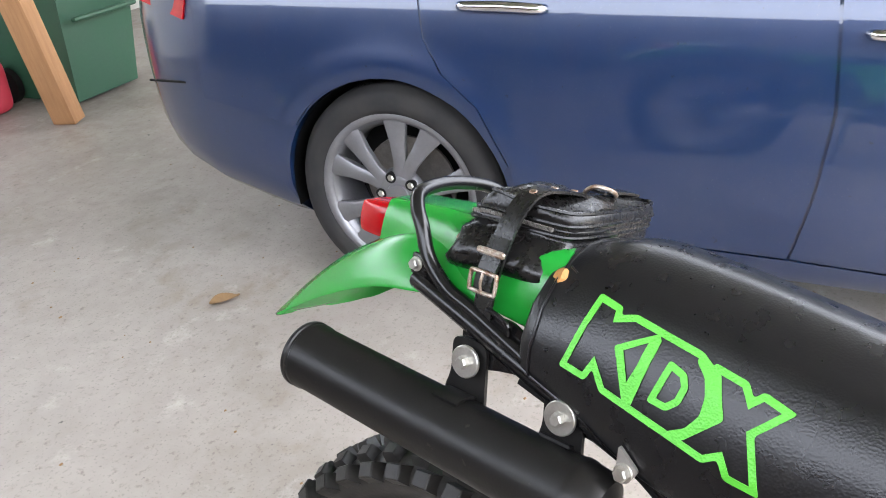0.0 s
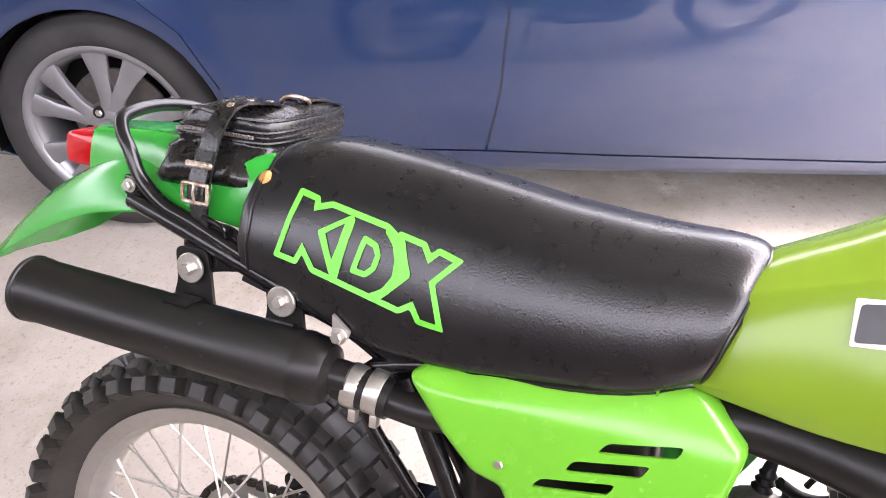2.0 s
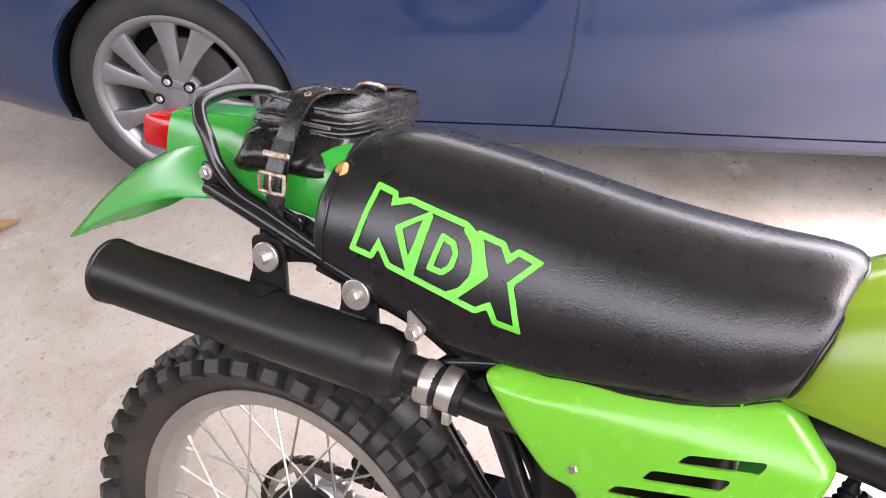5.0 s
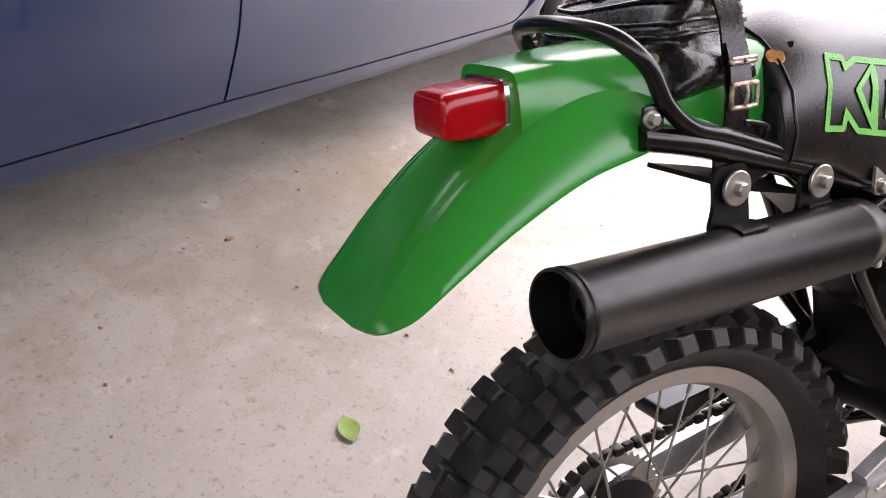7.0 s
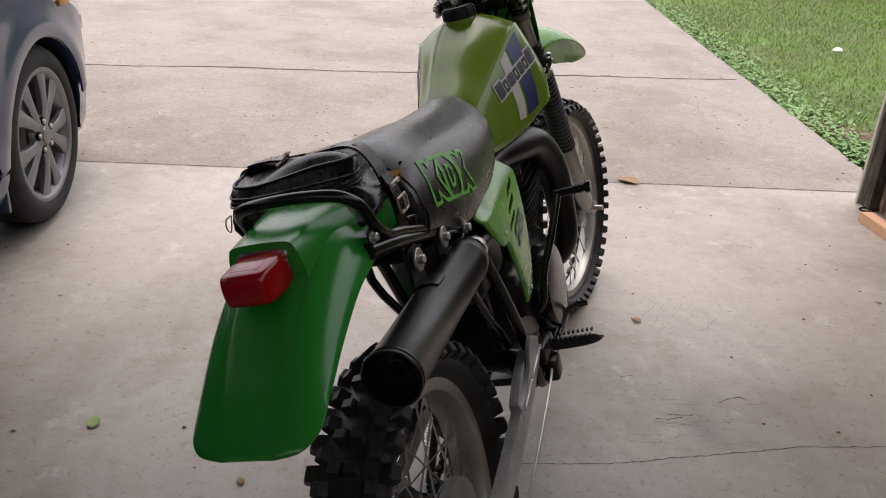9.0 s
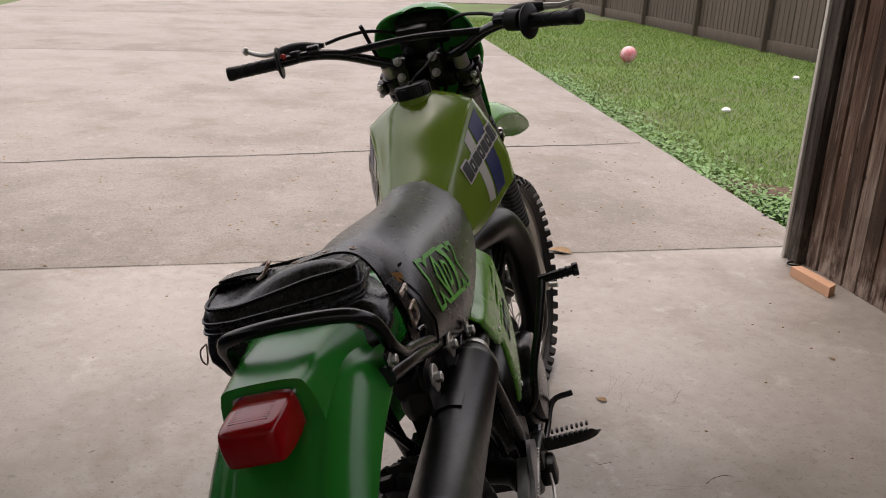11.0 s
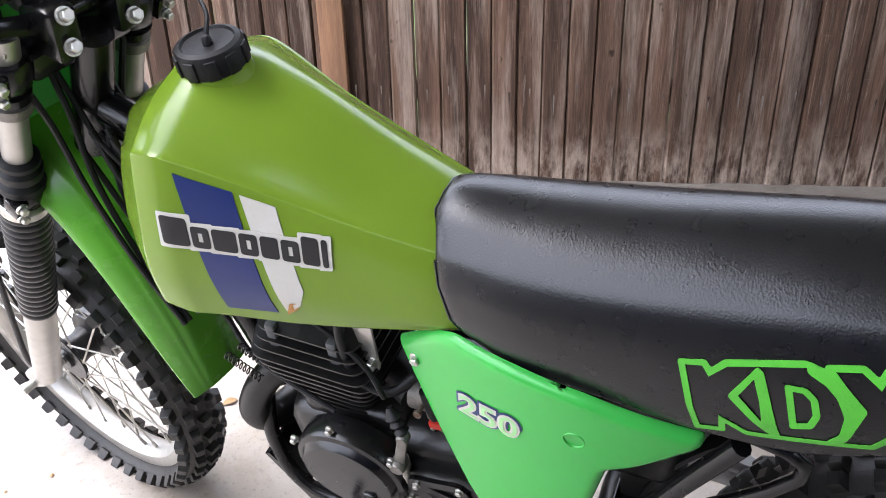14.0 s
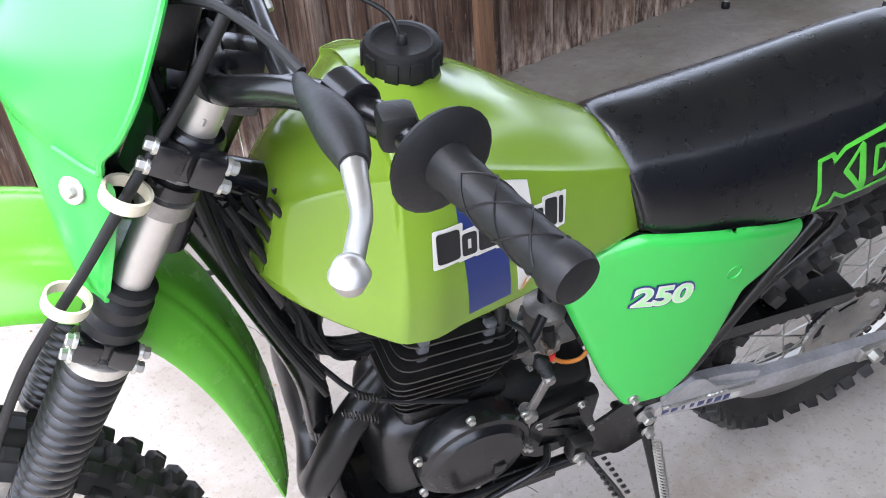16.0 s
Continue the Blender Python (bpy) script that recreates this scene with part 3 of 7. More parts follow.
stains = [mesh_of("nail_stain", *nail_run(a, b), M_POST, 0) for a, b in ((.05, .003), (.08, .0035), (.03, .0025), (.065, .0045))]
f = 2.36
while f > -5.0:
    ob = new("fence_board", boards[rnd.randrange(14)])
    ob.parent = fence
    ob.matrix_basis = pose(rnd.uniform(0, 0.012), f - 0.047, -0.006 + rnd.uniform(-0.006, 0.006), 0, 0, rnd.uniform(0.0, 1.4))
    if f > -2.6:
        for z in (0.35, 1.5):
            stain = new("nail_stain", stains[rnd.randrange(4)])
            stain.parent = fence
            stain.matrix_basis = at(-.0012, f - 0.047 + rnd.uniform(-.022, .022), z + rnd.uniform(-.02, .03))
    f -= 0.0925 + rnd.uniform(-.0015, .0015)
for f in (1.27, -1.2, -3.65):
    part("fence_stud", box(-0.02, f, 0.96, 0.038, 0.092, 1.9, 0.003), M_STUD, fence, "reddish brown wooden stud")
part("end_post", box(0.005, 2.405, 0.95, 0.09, 0.085, 1.9, 0.004), M_POST, fence, "grey weathered end post")
part("corner_trim", box(-0.012, 2.459, 0.96, 0.08, 0.02, 1.92, 0.002), M_WHITE, fence, "white painted trim strip")
for z in (0.35, 1.5):
    part("fence_rail", box(0.045, -1.3, z, 0.036, 7.3, 0.085, 0.003), M_FENCE, fence)

far_fence = thing("far_fence", "grey brown board fence across the lawn", "fence", YARD @ at(7.65, 0, -0.03), kind="structure")
far_boards = [mesh_of("fence_board", *picket(0.14, 1.8, 0.003), M_FARFENCE, 30) for _ in range(4)]
for k in range(150):
    ob = new("fence_board", far_boards[k % 4])
    ob.parent = far_fence
    ob.matrix_basis = pose(rnd.uniform(0, 0.008), 4.0 + k * 0.147, 0.12 + rnd.uniform(-0.01, 0.01), 0, 0, rnd.uniform(-1, 1))
for k in range(9):
    part("fence_post", box(-0.06, 4.6 + k * 2.44, 0.9, 0.09, 0.09, 1.9, 0.004), M_FARFENCE, far_fence)
part("kick_board", box(-0.015, 15.0, 0.08, 0.03, 22, 0.2, 0.003), M_FARFENCE, far_fence)

# grass: many thin blades over the lawn, denser where it is nearest
def bare(e, f):
    """How bare the lawn is: a strip of earth across it, thin places along the drive."""
    along = max(0.0, min(1.0, ((e - 2.62) * 0.9 - (f - 3.98) * 0.75) / 1.37))
    gap = math.hypot(e - 2.62 - 0.9 * along, f - 3.98 + 0.75 * along)
    wild = noise.noise(Vector((e * 4, f * 4, 0.3)))
    return gap < 0.15 + 0.13 * wild or e < 2.31 + .068 * f + 0.08 * wild


rim = []
for k in range(56):
    a = 2 * math.pi * k / 56
    u, v = 0.80 * math.cos(a), 0.21 * math.sin(a)
    wild = 1 + 0.25 * noise.noise(Vector((3 * math.cos(a), 3 * math.sin(a), 1.7)))
    rim.append((3.07 + wild * (u * 0.77 + v * 0.64), 3.605 + wild * (-u * 0.64 + v * 0.77), -0.054))
solid("bare_earth", (rim, [tuple(range(56))]), M_EARTH, "strip of bare brown earth in the lawn", "soil", YARD, kind="stuff", smooth=0)
verts, faces = [], []
for k in range(120000):
    f = 2.75 + 15 * rnd.random() ** 1.7
    e = 2.42 + (5.24 * rnd.random())
    if bare(e, f) and rnd.random() < 0.85:
        continue
    h = rnd.uniform(0.015, 0.04)
    a = rnd.uniform(0, 6.28)
    w = 0.002 + 0.00035 * f
    dx, dy = math.cos(a) * w, math.sin(a) * w
    lx, ly = rnd.uniform(-0.03, 0.03), rnd.uniform(-0.03, 0.03)
    i = len(verts)
    verts += [(e - dx, f - dy, -0.05), (e + dx, f + dy, -0.05), (e + lx, f + ly, -0.05 + h)]
    faces.append((i, i + 1, i + 2))
solid("grass", (verts, faces), M_GRASS, "short green lawn grass", "grass", YARD, kind="stuff", smooth=0)
verts, faces = [], []
for k in range(5200):
    if rnd.random() < 0.6:
        f = rnd.uniform(2.7, 9)
        e = 2.24 + .068 * f + abs(rnd.gauss(0, 0.2))
    else:
        f, e = rnd.uniform(2.8, 3.5), rnd.uniform(2.55, 3.3)
    z = -0.045 + rnd.uniform(0.0, 0.05)
    a, tilt, s = rnd.uniform(0, 6.28), rnd.uniform(-0.5, 0.5), rnd.uniform(0.01, 0.024)
    c, d = math.cos(a), math.sin(a)
    i = len(verts)
    for u, v in ((-1, 0), (-0.2, -0.6), (0.7, -0.45), (1.1, 0), (0.7, 0.45), (-0.2, 0.6)):
        verts.append((e + s * (u * c - v * d), f + s * (u * d + v * c), z + s * tilt * u + s * 0.3 * abs(v)))
    faces += [(i, i + 1, i + 2, i + 3), (i, i + 3, i + 4, i + 5)]
solid("weeds", (verts, faces), M_WEED, "low broad-leaved weeds along the lawn edge", "weeds", YARD, kind="stuff", smooth=0)

# ---- the dirt bike: upright in its own frame (x right, y forward), leaning on its side stand ----
LEAN = pose(0.137, 0, 0, 0, -18, -1.0)
bike = thing("dirt_bike", "lime green trail motorcycle leaning on its side stand", "motorcycle", LEAN)

RAKE = radians(29)
PIVOT = Vector((0, 1.035, 1.10))
STEER_AXIS = Vector((0, -math.sin(RAKE), math.cos(RAKE)))
STEER = Matrix.Translation(PIVOT) @ Matrix.Rotation(radians(-11), 4, STEER_AXIS) @ Matrix.Translation(-PIVOT)


def fork_point(x, s, ahead=0.0):
    """A point s metres down the fork from the top clamp, straight ahead."""
    return Vector((x, 1.055 + s * math.sin(RAKE) + ahead * math.cos(RAKE), 1.13 - s * math.cos(RAKE) + ahead * math.sin(RAKE)))


def ring_of(half):
    """A closed ring from a half profile of (x, y, z), top to bottom."""
    return [np.array(p, float) for p in half] + [np.array((-p[0], p[1], p[2]), float) for p in reversed(half) if p[0] > 1e-6]


def loft(halves, nu=5, nv=4):
    rings = [cat(ring_of(h), nv, True) for h in halves]
    cols = [cat([r[j] for r in rings], nu) for j in range(len(rings[0]))]
    return skin([[c[i] for c in cols] for i in range(len(cols[0]))])


def flat(y, pts):
    return [(x, y, z) for x, z in pts]


def tank_ring(y, top, xc, zc, xs, xb, zb, back=0.0):
    """Half ring with a flat top, a crease at (xc, zc), a flat side and a tucked lower edge."""
    zm = (zc + zb) / 2
    return [(x, y - back * (z - .92), z) for x, z in [(0, top), (xc * .5, top - .006), (xc - .009, zc + .0065), (xc, zc - .003), (xs * .55 + xc * .45, zm + (zc - zm) * .35), (xs, zm - .03), (xb, zb + .011), (xb - .009, zb - .001), (xb * .5, zb - .004), (0, zb - .004)]]


tank_geo = loft([tank_ring(*q) for q in (
    (.560, .905, .060, .885, .078, .078, .800), (.600, .934, .070, .908, .092, .090, .800), (.680, .976, .084, .940, .108, .106, .797), (.770, 1.030, .099, .981, .131, .129, .806),
    (.850, 1.064, .118, 1.021, .150, .151, .823), (.885, 1.072, .124, 1.032, .161, .163, .831), (.912, 1.070, .1225, 1.030, .1625, .1645, .837), (.922, 1.068, .120, 1.028, .161, .163, .840, .05), (.934, 1.064, .111, 1.022, .150, .152, .843, .12),
    (.974, 1.046, .087, 1.004, .118, .120, .853, .2), (1.018, 1.022, .062, .982, .081, .080, .870, .25), (1.035, 1.006, .048, .968, .060, .056, .882, .3))], 4, 4)
for v in tank_geo[0]:          # the neck swells out of the top
    if v.z > .95:
        v.z += .013 * math.exp(-((v.x ** 2 + (v.y - .865) ** 2) / .050 ** 2) ** 1.5)
part("fuel_tank", tank_geo, M_TANK, bike, "lime green painted fuel tank", 60)
tank_tree = BVHTree.FromPolygons(tank_geo[0], tank_geo[1])


def loft_round(sections, nu):
    """Lofts half rings of (x, y, z, r); corners with r > 0 are rounded to that radius."""
    rings = []
    for half in sections:
        out = []
        for i, (x, y, z, r) in enumerate(half):
            p = Vector((x, y, z))
            if r:
                a, b = Vector(half[i - 1][:3]) - p, Vector(half[i + 1][:3]) - p
                s, e = p + a.normalized() * min(r, a.length * .48), p + b.normalized() * min(r, b.length * .48)
                out += [tuple((1 - t) ** 2 * s + 2 * t * (1 - t) * p + t * t * e) for t in (k / 6 for k in range(7))]
            else:
                out.append(tuple(p))
        rings.append(ring_of(out))
    cols = [cat([r[j] for r in rings], nu) for j in range(len(rings[0]))]
    return skin([[c[i] for c in cols] for i in range(len(cols[0]))])


def seat_ring(y, top, xr, zr, r, xm, zm, xb, zb, slope=0.0):
    """Crowned top, a soft ridge just inside (xr, zr), a plain side and a tucked lower edge; slope shears the lower part back."""
    pts = [(0, top, 0), (xr * .36, top - .0025, 0), (xr - .034, zr + .008, 0), (xr - .008, zr - .013, r), (xr + (xm - xr) * .5, zr + (zm - zr) * .5, 0), (xm, zm, 0), (xb, zb, .012), (xb * .6, zb, 0), (0, zb, 0)]
    return [(x, y + slope * (z - top), z, q) for x, z, q in pts]


seat_geo = loft_round([seat_ring(*q) for q in (
    (.040, .951, .086, .936, .012, .108, .868, .103, .834), (.048, .962, .092, .941, .016, .112, .864, .107, .828), (.110, .9805, .096, .954, .016, .117, .85, .111, .812), (.200, .977, .097, .949, .016, .121, .83, .116, .778),
    (.300, .966, .096, .938, .015, .121, .825, .116, .771), (.400, .954, .094, .929, .013, .118, .828, .112, .780), (.500, .948, .088, .925, .011, .112, .834, .106, .790),
    (.575, .948, .081, .925, .008, .104, .838, .098, .802, .24), (.604, .943, .077, .922, .006, .099, .842, .093, .812, .32), (.612, .932, .068, .915, .006, .092, .842, .086, .814, .34))], 6)
seat_ob = part("seat", seat_geo, M_SEAT, bike, "long black grained vinyl seat", 60)
seat_tree = BVHTree.FromPolygons(seat_geo[0], seat_geo[1])
ring_n = len(seat_geo[0]) // 55
for k in (7, 51):
    welt = [seat_geo[0][k * ring_n + q] for q in range(ring_n)]
    mid = sum(welt, Vector()) / ring_n
    part("seat_welt", tube([p + (p - mid).normalized() * .0006 for p in welt], .0017, 6, 1, loop=True), M_SEAT, seat_ob, "raised black seam")


def on_side(tree, side, lift):
    """Lays (y, z) onto the side of a surface, lifted a little."""
    def fn(y, z, depth):
        hit = tree.ray_cast(Vector((0.4 * side, y, z)), Vector((-side, 0, 0)))
        p = hit[0] if hit[0] is not None else Vector((0.1 * side, y, z))
        n = hit[1] if hit[0] is not None else Vector((side, 0, 0))
        if n.x * side < 0:
            n = -n
        return p + n * (lift - depth)
    return fn


def facing(geo, side):
    """Turns the faces of a decal to look outward."""
    return geo if side < 0 else (geo[0], [tuple(reversed(f)) for f in geo[1]])


def sticker(name, outline, tree, material, parent, lift, holes=(), step=0.012, label=""):
    for side in (-1, 1):
        part(name, facing(patch(outline, list(holes), step, on_side(tree, side, lift), 0.0008), side), material, parent, label, 30)


tank_ob = [o for o in bike.children if o.name == "fuel_tank"][0]
sticker("blue_stripe", [(.862, 1.018), (.804, .991), (.782, .832), (.841, .840)], tank_tree, M_BLUE, tank_ob, 0.0012, label="dark blue tank stripe")
for side, outline in ((-1, [(.797, .987), (.761, .970), (.744, .866), (.752, .845), (.770, .831)]), (1, [(.797, .987), (.761, .970), (.736, .834), (.770, .831)])):
    part("white_stripe", facing(patch(outline, [], .012, on_side(tank_tree, side, .0012), .0008), side), M_WHITE, tank_ob, "white tank stripe with a peeling corner" if side < 0 else "white tank stripe", 30)
part("peeled_corner", ([(-.1262, .752, .845), (-.1300, .757, .838), (-.1345, .770, .831), (-.1325, .764, .848), (-.1335, .760, .852)], [(0, 1, 2, 3), (0, 3, 4)]), M_FOAM, tank_ob, "curled stripe corner with yellowed glue")


def knob(w, l, h):
    """A tapered tread block standing on z = 0."""
    a, b = 0.5, 0.4
    vs = [(-a * w, -a * l, -h * .5), (a * w, -a * l, -h * .5), (a * w, a * l, -h * .5), (-a * w, a * l, -h * .5),
          (-b * w, -b * l, h * .86), (b * w, -b * l, h * .86), (b * w, b * l, h * .86), (-b * w, b * l, h * .86),
          (-b * w * .86, -b * l * .86, h), (b * w * .86, -b * l * .86, h), (b * w * .86, b * l * .86, h), (-b * w * .86, b * l * .86, h)]
    fs = [(0, 1, 5, 4), (1, 2, 6, 5), (2, 3, 7, 6), (3, 0, 4, 7), (4, 5, 9, 8), (5, 6, 10, 9), (6, 7, 11, 10), (7, 4, 8, 11), (8, 9, 10, 11)]
    return vs, fs


def knobby_tyre(radius, width, rim, count, rows, h):
    """Tyre with blocks, turning about x. rows: (offset over half width, turn, shift, block width, block length)."""
    w = width / 2
    core = radius - h
    prof = [(rim - .004, -w * .42), (rim + .012, -w * .62), (rim + (core - rim) * .45, -w * .98), (core - .022, -w * .92), (core - .007, -w * .6), (core, 0),
            (core - .007, w * .6), (core - .022, w * .92), (rim + (core - rim) * .45, w * .98), (rim + .012, w * .62), (rim - .004, w * .42), (rim - .012, 0)]
    prof = [tuple(p) for p in cat(prof, 3, True)]
    blocks = []
    for u, roll, shift, kw, kl in rows:
        r0 = core - .001 - .022 * abs(u) ** 2.2
        for k in range(count):
            a = 2 * math.pi * (k + shift) / count
            blocks.append(((kw, kl, h), Matrix.Rotation(a, 4, "X") @ Matrix.Translation((u * w, 0, r0)) @ Matrix.Rotation(radians(roll), 4, "Y")))
    return lathe(prof, 72, ALONG_X, True), blocks


def spoke_geo(a0, a1, r0, r1, x0, x1):
    p, q = Vector((x0, r0 * math.cos(a0), r0 * math.sin(a0))), Vector((x1, r1 * math.cos(a1), r1 * math.sin(a1)))
    d = (q - p)
    return join(tube([p, q], 0.0019, 6, 1), tube([q - d * 0.09, q], 0.0033, 6, 1))


def spoked_wheel(name, label, m, radius, width, rim, count, rows, h, hub_r, hub_w, spin=0.0):
    """Hub, rim, tyre and 36 spokes; the hub is the wheel's own mesh."""
    hub = part(name, lathe([(.012, -hub_w * 1.25), (.022, -hub_w * 1.2), (.024, -hub_w), (hub_r, -hub_w), (hub_r, -hub_w * .8), (hub_r * .62, -hub_w * .6), (hub_r * .55, 0),
                            (hub_r * .62, hub_w * .6), (hub_r, hub_w * .8), (hub_r, hub_w), (.024, hub_w), (.022, hub_w * 1.2), (.012, hub_w * 1.25)], 28, ALONG_X), M_ENGINE, bike, label, m=m)
    carcass, blocks = knobby_tyre(radius, width, rim, count, rows, h)
    part("tyre", carcass, M_TYRE, hub, "black knobbly off-road tyre", 35)
    cuts = {}
    for size, bm_ in blocks:
        if size not in cuts:
            cuts[size] = mesh_of("tread_block", *knob(*size), M_TYRE, 25)
        ob = new("tread_block", cuts[size])
        ob.parent = hub
        ob.matrix_basis = bm_
    rw = width * .30
    prof = [(rim + .006, -rw), (rim + .006, -rw + .004), (rim - .010, -rw + .007), (rim - .018, -rw * .45), (rim - .020, 0), (rim - .018, rw * .45), (rim - .010, rw - .007), (rim + .006, rw - .004), (rim + .006, rw),
            (rim - .002, rw), (rim - .016, rw * .9), (rim - .026, rw * .4), (rim - .027, 0), (rim - .026, -rw * .4), (rim - .016, -rw * .9), (rim - .002, -rw)]
    part("rim", lathe(prof, 72, ALONG_X, True), M_ALU, hub, "bare aluminium spoked rim")
    kinds = []
    for side in (-1, 1):
        for lean in (-1, 1):
            kinds.append(mesh_of("spoke", *spoke_geo(0.75 * lean, 0.0, hub_r * .93, rim - .024, side * hub_w * .9, side * .006), M_STEEL))
    for k in range(36):
        ob = new("spoke", kinds[k % 4])
        ob.parent = hub
        ob.matrix_basis = Matrix.Rotation(2 * math.pi * k / 36 + spin, 4, "X")
    return hub


REAR_ROWS = [(-1.0, -62, 0, .026, .030), (-.62, -32, .5, .024, .026), (-.2, -8, 0, .024, .022), (.2, 8, 0, .024, .022), (.62, 32, .5, .024, .026), (1.0, 62, 0, .026, .030)]
FRONT_ROWS = [(-1.0, -60, 0, .022, .026), (-.5, -28, .5, .02, .024), (0, 0, 0, .026, .02), (.5, 28, .5, .02, .024), (1.0, 60, 0, .022, .026)]
rear_wheel = spoked_wheel("rear_wheel", "spoked rear wheel with a dark hub", at(0, -.04, .322), .343, .120, .252, 40, REAR_ROWS, .017, .07, .045)
front_wheel = spoked_wheel("front_wheel", "spoked front wheel with a dark hub", STEER @ at(0, 1.515, .345), .362, .092, .297, 46, FRONT_ROWS, .014, .055, .035, 0.06)


# rear mudguard: a wide shell that sweeps back and down, with a raised spine that carries the lamp
def mudguard(spine, flange):
    """spine: rows of (y, z, half width, crown, edge drop). Returns a shell with thickness."""
    rings = []
    rows = cat(spine, 5)
    for i, (y, z, w, crown, drop) in enumerate(rows):
        a, b = rows[max(i - 1, 0)], rows[min(i + 1, len(rows) - 1)]
        d = Vector((0, b[0] - a[0], b[1] - a[1])).normalized()
        n = Vector((0, -d.z, d.y))
        if n.z < 0:
            n = -n
        top, o = [], Vector((0, y, z))
        for u in (k / 20 for k in range(-20, 21)):
            k = abs(u)
            rise = crown / (1 + (k / .52) ** 9) + .22 * crown * math.exp(-((k - .60) / .05) ** 2)
            fall = -drop * max(0.0, (k - .6) / .4) ** 2
            top.append(o + Vector((u * w, 0, 0)) + n * (rise + fall))
        low = [p - n * .003 for p in reversed(top)]
        rings.append(top + low)
    return skin(rings)


TAIL = at(-.012, 0, 0)          # the tail sits a little toward the stand side
part("rear_mudguard", moved(mudguard([(.16, .885, .085, .004, .02), (.02, .907, .090, .006, .035), (-.06, .924, .096, .009, .050), (-.14, .921, .100, .011, .058), (-.215, .898, .100, .010, .052),
                                (-.29, .854, .099, .008, .042), (-.345, .808, .097, .005, .030), (-.382, .769, .093, .003, .018), (-.398, .752, .085, .001, .010), (-.408, .741, .068, 0, .005), (-.413, .736, .036, 0, .002)], 0), TAIL), M_FENDER, bike,
     "green plastic rear mudguard")
part("tail_cowl", moved(loft([
    flat(.07, [(0, .955), (.06, .953), (.085, .935), (.092, .895), (.092, .875), (.085, .86), (0, .86)]),
    flat(-.05, [(0, .958), (.055, .956), (.08, .938), (.09, .905), (.09, .885), (.08, .872), (0, .872)]),
    flat(-.15, [(0, .955), (.045, .953), (.058, .94), (.066, .915), (.068, .90), (.06, .89), (0, .89)]),
    flat(-.236, [(0, .948), (.040, .946), (.050, .936), (.056, .910), (.056, .885), (.05, .872), (0, .872)]),
], 4, 3), TAIL), M_FENDER, bike, "green plastic tail cowl", 50)
lamp = part("tail_lamp", moved(loft([
    flat(-.238, [(0, .941), (.030, .940), (.037, .933), (.039, .911), (.037, .888), (.030, .882), (0, .881)]),
    flat(-.270, [(0, .939), (.029, .938), (.037, .931), (.039, .910), (.037, .887), (.030, .881), (0, .880)]),
    flat(-.294, [(0, .936), (.028, .935), (.035, .929), (.037, .909), (.035, .888), (.029, .882), (0, .881)]),
    flat(-.302, [(0, .931), (.025, .930), (.031, .925), (.033, .908), (.031, .891), (.026, .886), (0, .885)]),
    flat(-.305, [(0, .923), (.018, .922), (.024, .918), (.025, .907), (.024, .896), (.018, .893), (0, .892)]),
], 4, 4), TAIL @ at(0, 0, .164) @ Matrix.Diagonal((.92, 1, .82, 1))), M_LENS, bike, "red plastic tail lamp lens", 45)
part("lamp_trim", moved(loft([
    flat(-.232, [(0, .947), (.033, .946), (.041, .938), (.043, .911), (.041, .884), (.033, .878), (0, .877)]),
    flat(-.2405, [(0, .945), (.031, .944), (.039, .936), (.041, .911), (.039, .886), (.031, .880), (0, .879)]),
], 2, 4), TAIL @ at(0, 0, .164) @ Matrix.Diagonal((.92, 1, .82, 1))), M_CHROME, lamp, "thin chrome lamp surround", 45)
part("lamp_gasket", moved(loft([
    flat(-.226, [(0, .949), (.034, .948), (.042, .940), (.044, .911), (.042, .882), (.034, .876), (0, .875)]),
    flat(-.2325, [(0, .949), (.034, .948), (.042, .940), (.044, .911), (.042, .882), (.034, .876), (0, .875)]),
], 2, 4), TAIL @ at(0, 0, .164) @ Matrix.Diagonal((.92, 1, .82, 1))), M_RUBBER, lamp, "black rubber lamp gasket", 45)
for k in range(9):
    part("lens_rib", box(-.012, -.254 - .0042 * k, .9345 - .0003 * k, .044, .0014, .0012, .0004), M_LENS, lamp)

# silencer, mid pipe and expansion chamber
CAN_A, CAN_B = Vector((.128, -.258, .744)), Vector((.118, .172, .733))
can_m = toward(CAN_A, CAN_B)
can_l = (CAN_B - CAN_A).length
silencer = part("silencer", lathe([(r * .925, h) for r, h in [(.004, .05), (.013, .05), (.013, .030), (.016, .030), (.016, .045), (.0425, .045), (.0432, .0), (.0462, .0), (.0470, .002), (.0466, .005), (.0446, .0065), (.0446, .0095), (.0462, .011), (.0462, .015), (.0445, .0175), (.0445, can_l - .036),
                                   (.0458, can_l - .034), (.0458, can_l - .026), (.0445, can_l - .022), (.043, can_l - .008), (.036, can_l + .004), (.022, can_l + .01), (.021, can_l + .03), (.012, can_l + .03)]], 40, can_m), M_SATIN, bike,
                "satin black cylindrical exhaust silencer", 35)
part("exhaust_pipe", tube([(.112, .17, .728), (.108, .25, .716), (.104, .32, .716), (.070, .45, .735), (.060, .57, .765), (.064, .66, .772), (.090, .76, .766), (.112, .875, .738), (.124, .955, .65),
                           (.120, .985, .54), (.11, .985, .43), (.05, .985, .375), (-.03, 1.01, .385), (-.06, 1.005, .45), (-.045, .955, .535), (-.01, .88, .578)],
                          [.020, .020, .021, .023, .026, .030, .036, .040, .040, .038, .034, .033, .028, .026, .025, .025], 20, 7), M_SATIN, bike, "black two-stroke expansion pipe")


